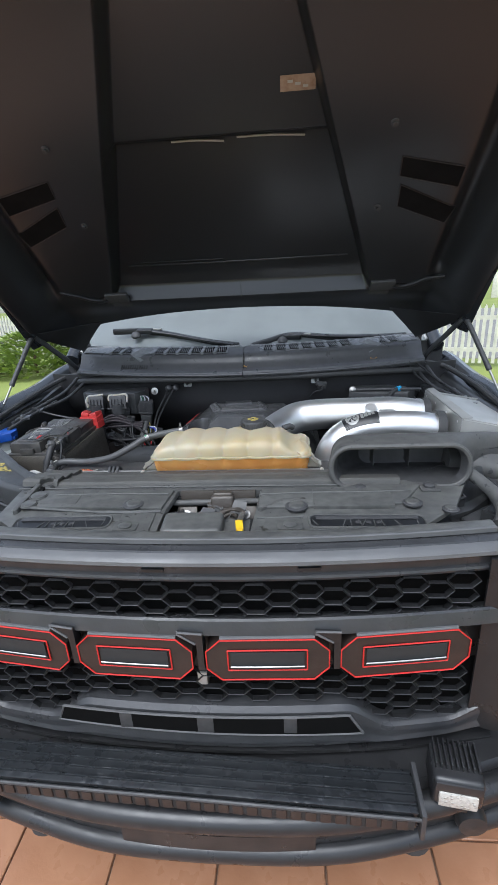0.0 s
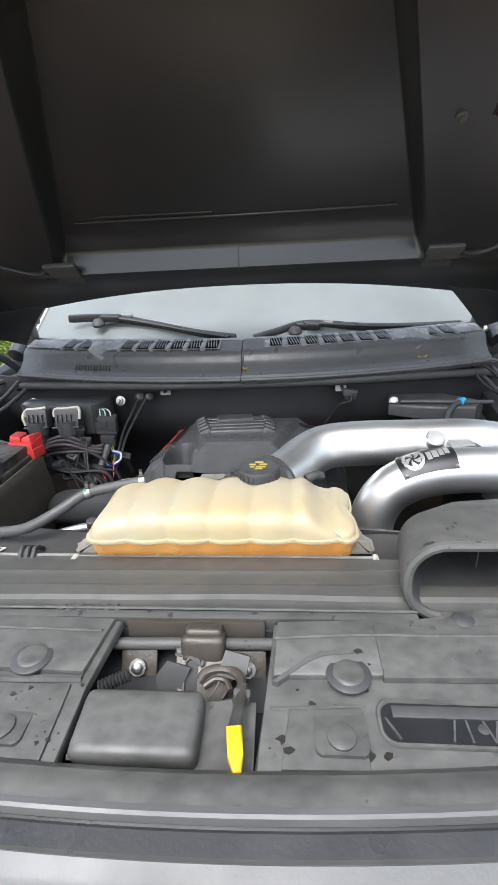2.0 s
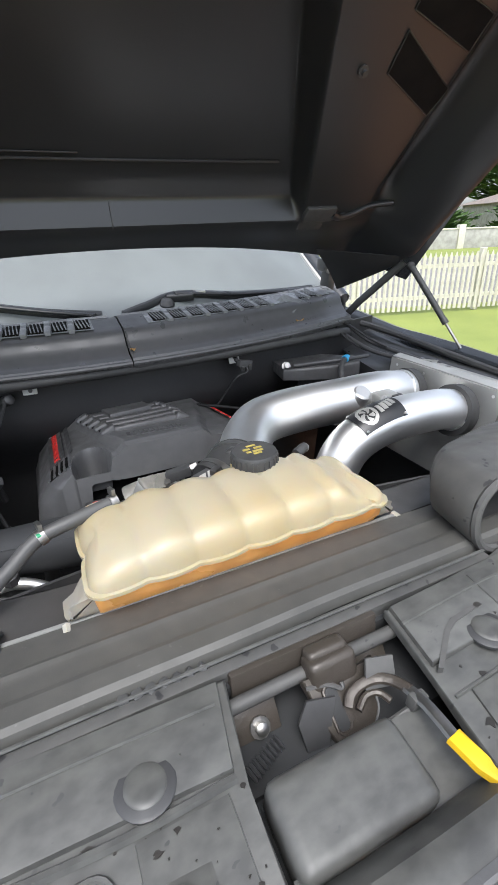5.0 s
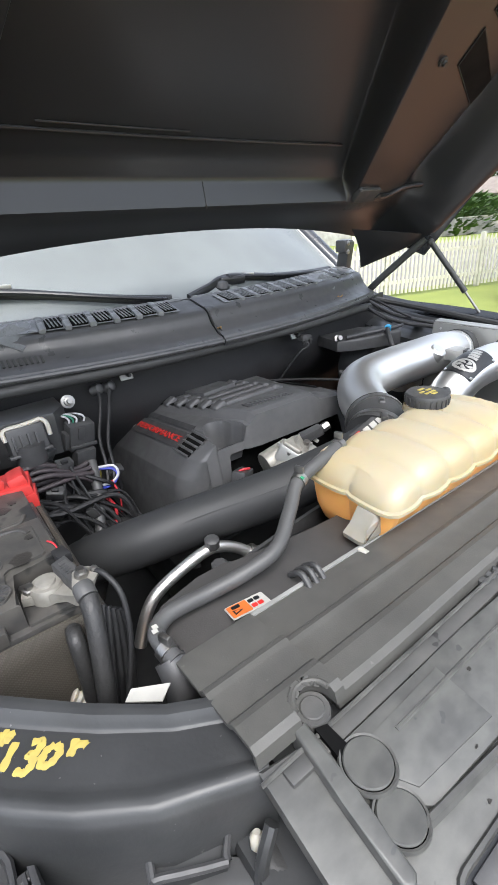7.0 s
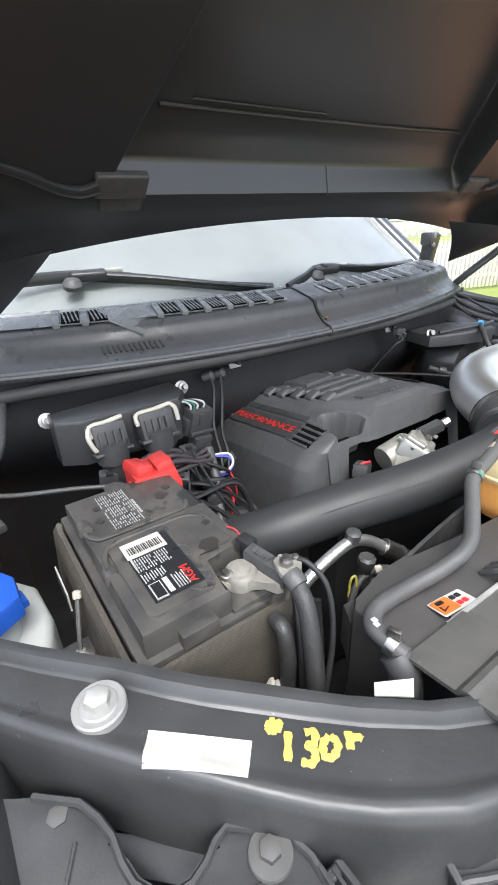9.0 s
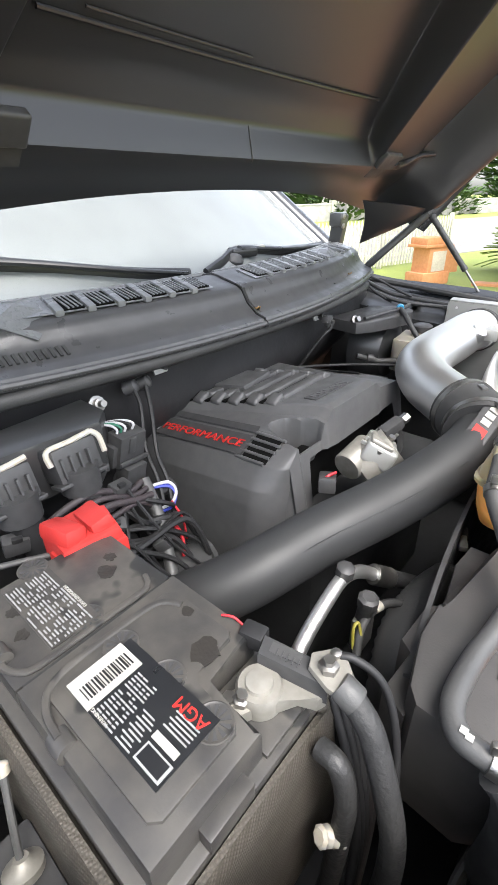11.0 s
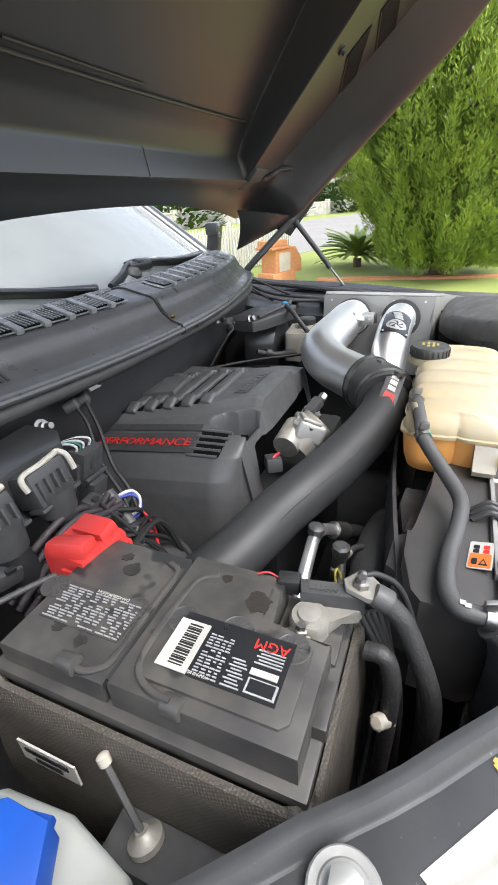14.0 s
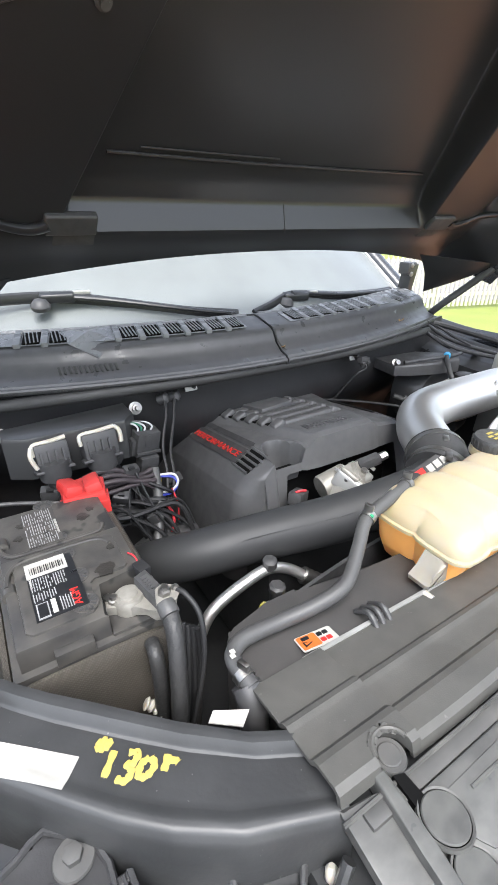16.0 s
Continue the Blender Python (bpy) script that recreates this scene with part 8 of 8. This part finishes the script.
for sx in (-1, 1):
    for pts in (((sx * 0.80, 1.30, 1.32), (sx * 0.82, 1.2, 1.28), (sx * 0.85, 1.05, 1.26), (sx * 0.87, 0.85, 1.245)), ((sx * 0.76, 1.27, 1.30), (sx * 0.79, 1.15, 1.262), (sx * 0.84, 1.0, 1.25), (sx * 0.86, 0.8, 1.235))):
        cable("apron_line", pts, 0.007, plastic, "black line along the inner fender", "line", group="apron lines")
    for y in (0.9, 1.0, 1.12):
        ab = thing("apron_bracket", "small black bracket on the inner fender", "bracket", (sx * 0.85, y, 1.24), "apron brackets")
        part("plate", obox(B(), (sx * 0.855, y, 1.248), (0.06, 0.035, 0.012), 4, sx * 8, 12, 0.003), body_metal, ab)
        part("bolt", lathe(B(), [(0.008, 0), (0.008, 0.008)], (sx * 0.86, y, 1.254), (0, 0, 1), 6), steel, ab)

# ---- outdoors ----
grass_m = M("lawn_grass", (0.26, 0.30, 0.07), 0.9, col2=(0.17, 0.21, 0.045), scale=60, big=0.8, bump=0.6, bscale=90)
concrete_m = M("pale_concrete", (0.235, 0.225, 0.21), 0.85, col2=(0.19, 0.18, 0.168), scale=8, big=0.5, bump=0.3, bscale=60)
tile_m = M("terracotta_tile", (0.38, 0.195, 0.11), 0.33, col2=(0.29, 0.135, 0.068), scale=10, big=3, bump=0.2, bscale=80)
grout_m = M("tile_grout", (0.20, 0.13, 0.09), 0.9, scale=30, bump=0.3)
white_wood = M("white_fence_paint", (0.62, 0.60, 0.51), 0.6, col2=(0.50, 0.48, 0.40), scale=12, bump=0.15)
brick_m = M("orange_painted_brick", (0.58, 0.26, 0.12), 0.8, col2=(0.45, 0.19, 0.08), scale=20, bump=0.4, bscale=60)
brick_pale = M("pale_mortar", (0.55, 0.5, 0.42), 0.9, scale=30, bump=0.3)
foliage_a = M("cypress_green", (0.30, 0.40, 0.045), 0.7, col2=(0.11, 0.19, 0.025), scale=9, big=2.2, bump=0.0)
# darker copy of the crown green, for foliage in shade
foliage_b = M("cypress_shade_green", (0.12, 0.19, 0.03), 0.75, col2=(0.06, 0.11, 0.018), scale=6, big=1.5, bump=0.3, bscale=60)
hedge_m = M("hedge_green", (0.07, 0.13, 0.025), 0.8, col2=(0.035, 0.08, 0.015), scale=5, bump=0.4, bscale=40)
palm_m = M("palm_green", (0.34, 0.42, 0.10), 0.6, col2=(0.16, 0.24, 0.05), scale=12, bump=0.2)
bark_m = M("brown_bark", (0.12, 0.08, 0.05), 0.9, scale=25, bump=0.8, bscale=60)
house_m = M("pale_house_wall", (0.42, 0.41, 0.38), 0.85, scale=3, bump=0.1)
roof_m = M("brown_roof", (0.24, 0.2, 0.17), 0.85, scale=6, bump=0.3)
glass_dark = M("dark_window", (0.03, 0.035, 0.04), 0.1, bump=0.0)

bm = B()
bmesh.ops.create_grid(bm, x_segments=40, y_segments=40, size=500)
solo("ground", bm, grass_m, "green lawn reaching to the distance", "lawn", kind="structure")
bm = B()
prism(bm, [(-6, -6), (5, -6), (5, 3.5), (-6, 3.5)], -0.05, 0.006)
drive = solo("pavement", bm, grout_m, "terracotta tiled driveway", "driveway", kind="structure", smooth=0)
# tiles near the bumper
tb = None
for i in range(-6, 7):
    for j in range(-4, 4):
        if tb is None:
            tb = part("tile", box(B(), (-0.164, -0.164, 0.0), (0.164, 0.164, 0.012), 0.003, 1), tile_m, drive)
            tm_ = tb.data
            ob = tb
        else:
            ob = new("tile", tm_)
            ob.parent = drive
        ob.location = V((0.333 * i + 0.1, 0.333 * j + 0.05, 0.010)) - V(drive.location)
bm = B()
for i in range(-18, 16):
    for j in range(-18, 11):
        if -6 <= i < 7 and -4 <= j < 4:
            continue
        x, y = 0.333 * i + 0.1, 0.333 * j + 0.05
        if -5.8 < x < 4.8 and -5.8 < y < 3.3:
            prism(bm, [(x - 0.164, y - 0.164), (x + 0.164, y - 0.164), (x + 0.164, y + 0.164), (x - 0.164, y + 0.164)], 0.004, 0.019)
ob = part("tile_field", bm, tile_m, drive, smooth=0)
ob["kind"] = "stuff"
bm = B()
prism(bm, [(-40, 15.5), (-10, 12.8), (60, -9.0), (66, 3.0), (20, 17), (-40, 32)], -0.02, 0.012)
solo("road", bm, concrete_m, "pale concrete street beyond the fence", "road", kind="structure", smooth=0)
bm = B()
prism(bm, [(8.95, 3.2), (9.25, 3.2), (9.75, -0.5), (10.2, -5.5), (10.02, -5.5), (9.57, -0.5)], -0.02, 0.05, 0.01)
kerb = solo("kerb", bm, brick_m, "low orange brick edging of the lawn", "kerb", kind="structure")

# picket fence in two runs
fence = thing("picket_fence", "white picket fence along the lawn", "fence", (4, 8, 0))
pk = None
rail_pts = [(-9.0, 11.6), (12.6, 4.95)]
a, b = V((*rail_pts[0], 0)), V((*rail_pts[1], 0))
L = (b - a).length
ang = math.atan2(b.y - a.y, b.x - a.x)
n = int(L / 0.105)
for z in (0.30, 0.86):
    bm = obox(B(), (a + b) / 2 + V((0, 0.03, z)), (L, 0.035, 0.07), 0, 0, math.degrees(ang))
    part("rail", bm, white_wood, fence)
bm = prism(B(), [(-0.028, 0.06), (0.028, 0.06), (0.028, 1.02), (0.0, 1.10), (-0.028, 1.02)], -0.009, 0.009, 0, 2, Matrix.Rotation(radians(90), 4, "X"))
pk = part("picket", bm, white_wood, fence)
zc = pk.location.z
for k in range(n):
    ob = pk if k == 0 else new("picket", pk.data)
    ob.parent = fence
    p = a.lerp(b, (k + 0.5) / n)
    ob.location = V((p.x, p.y, zc + fence.location.z)) - V(fence.location)
    ob.rotation_euler[2] = ang
for k in range(10):
    p = a.lerp(b, k / 9)
    part("post", box(B(), (p.x - 0.05, p.y + 0.03, 0), (p.x + 0.05, p.y + 0.13, 1.15), 0.008, 1), white_wood, fence)

# white street wall on the far side
wall = thing("garden_wall", "long pale garden wall across the street", "wall", (22, 14, 0))
for x0, y0, x1, y1 in ((-34, 38, 10, 27), (12, 26.5, 62, 8.5)):
    p, q = V((x0, y0, 0)), V((x1, y1, 0))
    r = math.degrees(math.atan2(q.y - p.y, q.x - p.x))
    part("panel", obox(B(), (p + q) / 2 + V((0, 0, 0.55)), ((q - p).length, 0.2, 1.1), 0, 0, r, 0.02), house_m, wall)
    part("coping", obox(B(), (p + q) / 2 + V((0, 0, 1.13)), ((q - p).length, 0.3, 0.08), 0, 0, r, 0.02), white_wood, wall)
    for k in range(9):
        c = p.lerp(q, k / 8)
        part("pier", obox(B(), c + V((0, -0.02, 0.68)), (0.4, 0.4, 1.36), 0, 0, r, 0.02), white_wood, wall)

# brick letter box by the lawn edge
mail = thing("mailbox_pillar", "orange painted brick mailbox with sloping side", "mailbox", (8.7, 4.0, 0))
part("plinth", obox(B(), (8.7, 4.0, 0.12), (0.75, 0.45, 0.24), 0, 0, -20, 0.02), brick_m, mail)
part("shoulder", prism(B(), [(-0.25, 0.2), (0.62, 0.2), (0.62, 0.45), (0.40, 0.72), (-0.25, 0.72)], -0.2, 0.2, 0.01, 2, pose(8.7, 4.0, 0, 90, 0, -20)), brick_m, mail)
part("recess", prism(B(), [(-0.15, 0.26), (0.22, 0.26), (0.22, 0.62), (-0.15, 0.62)], 0.19, 0.205, 0, 2, pose(8.7, 4.0, 0, 90, 0, -20)), brick_pale, mail)
part("crown", obox(B(), (8.6, 4.04, 0.80), (0.5, 0.42, 0.14), 0, 0, -20, 0.03), brick_m, mail)
part("ledge", obox(B(), (8.62, 4.03, 0.72), (0.62, 0.46, 0.05), 0, 0, -20, 0.01), brick_m, mail)


def sprays(name, centre, rx, rz, count, size, mat, parent, seed, squeeze=None, upright=0.8):
    """Many small flat upright fans of foliage on and inside an uneven hull."""
    rng = random.Random(seed)
    verts, faces = [], []
    for _ in range(count):
        th, h = rng.uniform(0, 2 * math.pi), rng.random()
        w = (squeeze(h) if squeeze else math.sin(math.pi * min(max(h, 0.02), 0.98)) ** 0.5)
        lump = 0.82 + 0.18 * math.sin(th * 3 + h * 9) * math.cos(th * 5 - h * 7)
        r = rx * w * lump * (1 - 0.5 * rng.random() ** 2.2)
        p = V((centre[0] + r * math.cos(th), centre[1] + r * math.sin(th), centre[2] + rz * h))
        out = V((math.cos(th), math.sin(th), upright + rng.uniform(-0.4, 0.5))).normalized()
        side = V((-math.sin(th), math.cos(th), rng.uniform(-0.4, 0.4)))
        side = (side + V((rng.uniform(-0.5, 0.5), rng.uniform(-0.5, 0.5), 0))).normalized()
        s = size * rng.uniform(0.6, 1.3)
        i = len(verts)
        verts += [p - side * s * 0.12, p + side * s * 0.12, p + side * s * 0.34 + out * s * 0.5, p + side * s * 0.10 + out * s * 0.72, p + out * s * 1.05, p - side * s * 0.12 + out * s * 0.74, p - side * s * 0.32 + out * s * 0.46]
        faces.append(tuple(range(i, i + 7)))
    me = bpy.data.meshes.new(name)
    me.from_pydata([tuple(v) for v in verts], [], faces)
    me.materials.append(mat)
    ob = new(name, me)
    if parent:
        ob.parent = parent
        ob.location = -origin(parent)
    ob["kind"] = "stuff"
    return ob


def cyp(h):
    return 0.12 + 0.88 * math.sin(math.pi * min(max(0.085 + 0.73 * h, 0), 1)) ** 0.7


TREE = (9.95, 0.75, 0.0)
tree = thing("cypress_tree", "dense bright green upright cypress tree on the lawn", "tree", TREE)
part("trunk", tube(B(), [TREE, (TREE[0] + 0.05, TREE[1], 1.0), (TREE[0], TREE[1] + 0.05, 2.5), (TREE[0], TREE[1], 5.0)], lambda f: 0.22 * (1 - f) + 0.04, 10), bark_m, tree)
for k in range(14):
    th = k * 2.4
    z = 0.35 + 0.28 * k
    part("limb", tube(B(), [(TREE[0], TREE[1], z), (TREE[0] + 0.7 * math.cos(th), TREE[1] + 0.7 * math.sin(th), z + 0.6), (TREE[0] + 1.4 * math.cos(th), TREE[1] + 1.4 * math.sin(th), z + 1.6)], lambda f: 0.05 * (1 - f) + 0.012, 6, 4), bark_m, tree)


def plumes(name, count, per, radius, height, mat, parent, seed):
    """Upright feathery plumes of small scale-leaf sprays over an uneven crown."""
    rg = random.Random(seed)
    verts, faces = [], []
    for _ in range(count):
        th, h = rg.uniform(0, 2 * math.pi), rg.random()
        lump = 0.86 + 0.14 * math.sin(th * 3 + h * 9) * math.cos(th * 5 - h * 7)
        r = radius * cyp(h) * lump * (1 - 0.35 * rg.random() ** 2)
        root = V((TREE[0] + r * math.cos(th), TREE[1] + r * math.sin(th), 0.08 + height * h))
        lean = V((0.45 * math.cos(th) + rg.uniform(-0.2, 0.2), 0.45 * math.sin(th) + rg.uniform(-0.2, 0.2), 1)).normalized()
        ln, wd = rg.uniform(0.35, 0.7), rg.uniform(0.09, 0.16)
        for _ in range(per):
            f = rg.random()
            a = rg.uniform(0, 2 * math.pi)
            rad = V((math.cos(a), math.sin(a), 0))
            p = root + lean * (ln * f) + rad * (wd * (1 - f) ** 0.6 * rg.uniform(0.3, 1))
            out = (rad * 0.7 + lean * rg.uniform(0.5, 1.2)).normalized()
            sd = out.cross(V((rg.uniform(-1, 1), rg.uniform(-1, 1), rg.uniform(-1, 1)))).normalized()
            s = rg.uniform(0.032, 0.062)
            i = len(verts)
            verts += [p - sd * s * 0.07, p + sd * s * 0.07, p + sd * s * 0.15 + out * s * 0.6, p + out * s * 1.5, p - sd * s * 0.14 + out * s * 0.7]
            faces.append(tuple(range(i, i + 5)))
    me = bpy.data.meshes.new(name)
    me.from_pydata([tuple(v) for v in verts], [], faces)
    me.materials.append(mat)
    ob = new(name, me)
    ob.parent = parent
    ob.location = -origin(parent)
    ob["kind"] = "stuff"


plumes("crown", 2400, 92, 2.45, 5.2, foliage_a, tree, 3)
# inner sprays paint the shade deep in the crown with the darker green
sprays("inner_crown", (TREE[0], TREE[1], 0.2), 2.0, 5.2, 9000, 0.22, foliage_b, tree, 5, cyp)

palm = thing("sago_palm", "low sago palm with arching green fronds", "palm", (11.2, 2.75, 0))
part("stem", tube(B(), [(11.2, 2.75, 0), (11.2, 2.75, 0.20)], 0.10, 10, 0), bark_m, palm)
rng = random.Random(11)
for k in range(80):
    th = rng.uniform(0, 2 * math.pi)
    lift = rng.uniform(0.15, 1.2)
    ln = rng.uniform(0.80, 1.12)
    base = V((11.2, 2.75, 0.25))
    d = V((math.cos(th), math.sin(th), 0))
    pts = [base + d * (ln * t) * math.cos(lift * (1 - 0.5 * t)) + V((0, 0, ln * (math.sin(lift) * t - 0.35 * t * t))) for t in (0, 0.25, 0.5, 0.75, 1.0)]
    verts, faces = [], []
    path = smooth_path(pts, 11)
    for i, p in enumerate(path[2:]):
        f = i / len(path)
        w = 0.085 * math.sin(math.pi * (0.15 + 0.8 * f))
        sd = V((-d.y, d.x, 0))
        fw = (path[min(i + 3, len(path) - 1)] - p).normalized() * 0.05
        for sg in (-1, 1):
            j = len(verts)
            verts += [tuple(p), tuple(p + fw * 0.9), tuple(p + sd * sg * w * 1.25 + fw + V((0, 0, 0.03)))]
            faces.append((j, j + 1, j + 2))
    me = bpy.data.meshes.new("frond")
    me.from_pydata(verts, [], faces)
    me.materials.append(palm_m)
    fr = new("frond", me)
    fr.parent = palm
    fr.location = -V(palm.location)

for hx, hy, r, h, sd in ((-5.2, 8.6, 1.1, 0.85, 21), (-4.0, 8.9, 0.9, 0.75, 22), (-7.0, 8.8, 1.2, 0.9, 23)):
    hb = thing("shrub", "leafy green shrub by the fence", "shrub", (hx, hy, 0), "shrubs")
    part("stem", tube(B(), [(hx, hy, 0), (hx, hy + 0.05, 0.4)], 0.04, 6, 0), bark_m, hb)
    sprays("leaves", (hx, hy, 0.02), r, h, 2200, 0.13, palm_m, hb, sd, lambda q: math.sqrt(max(1 - q * q, 0.02)), 0.4)
for hx, hy, r, h, sd in ((34, 22, 5, 2.6, 31), (44, 19, 6, 2.4, 32), (26, 28, 5, 2.2, 33), (54, 12, 5, 2.8, 34)):
    hb = thing("hedge", "clipped green hedge across the street", "hedge", (hx, hy, 0), "far hedges")
    part("stem", tube(B(), [(hx, hy, 0), (hx, hy, 1.0)], 0.15, 6, 0), bark_m, hb)
    sprays("leaves", (hx, hy, 0.0), r, h, 2600, 0.5, hedge_m, hb, sd, lambda q: 0.75 + 0.25 * math.sqrt(max(1 - q * q, 0)), 0.4)
for hx, hy, r, h, sd in ((60, 44, 8, 9, 41), (72, 34, 9, 8, 42), (48, 52, 8, 9, 43), (80, 18, 9, 9, 44), (-30, 60, 9, 9, 45), (-44, 52, 9, 8, 46), (85, 2, 9, 9, 47)):
    tr = thing("far_tree", "distant leafy tree beyond the houses", "tree", (hx, hy, 0), "far trees")
    part("trunk", tube(B(), [(hx, hy, 0), (hx, hy, h * 0.6)], 0.35, 8, 0), bark_m, tr)
    sprays("crown", (hx, hy, h * 0.2), r, h * 0.85, 3000, 1.1, hedge_m, tr, sd, None, 0.3)


def house(x, y, w, d, h, rz, label):
    hs = thing("house", label, "house", (x, y, 0), "far houses")
    m = pose(x, y, 0, 0, 0, rz)
    part("wall", box(B(), (-w / 2, -d / 2, 0), (w / 2, d / 2, h), 0.02, 1, m), house_m, hs)
    bm = B()
    vs = [bm.verts.new(m @ V(p)) for p in ((-w / 2 - 0.5, -d / 2 - 0.5, h), (w / 2 + 0.5, -d / 2 - 0.5, h), (w / 2 + 0.5, d / 2 + 0.5, h), (-w / 2 - 0.5, d / 2 + 0.5, h), (-w / 4, 0, h + 1.7), (w / 4, 0, h + 1.7))]
    for f in ((0, 1, 5, 4), (1, 2, 5), (2, 3, 4, 5), (3, 0, 4), (3, 2, 1, 0)):
        bm.faces.new([vs[i] for i in f])
    part("roof", bm, roof_m, hs, smooth=0)
    for k in range(4):
        wx = -w / 2 + w * (k + 0.5) / 4
        wd = part("window", box(B(), (wx - 0.6, -d / 2 - 0.03, 0.9), (wx + 0.6, -d / 2 + 0.05, 2.1), 0, 1, m), glass_dark, hs)
        part("frame", box(B(), (wx - 0.7, -d / 2 - 0.05, 2.1), (wx + 0.7, -d / 2 + 0.05, 2.2), 0, 1, m), white_wood, wd)
        part("sill", box(B(), (wx - 0.7, -d / 2 - 0.10, 0.82), (wx + 0.7, -d / 2 + 0.05, 0.9), 0, 1, m), white_wood, wd)


house(50, 30, 20, 10, 2.9, -24, "low pale house with brown hipped roof")
house(30, 42, 18, 10, 2.9, -24, "low pale house with brown hipped roof")
house(66, 8, 18, 10, 2.9, -60, "low pale house with brown hipped roof")
house(-28, 46, 18, 10, 2.9, 24, "low pale house with brown hipped roof")
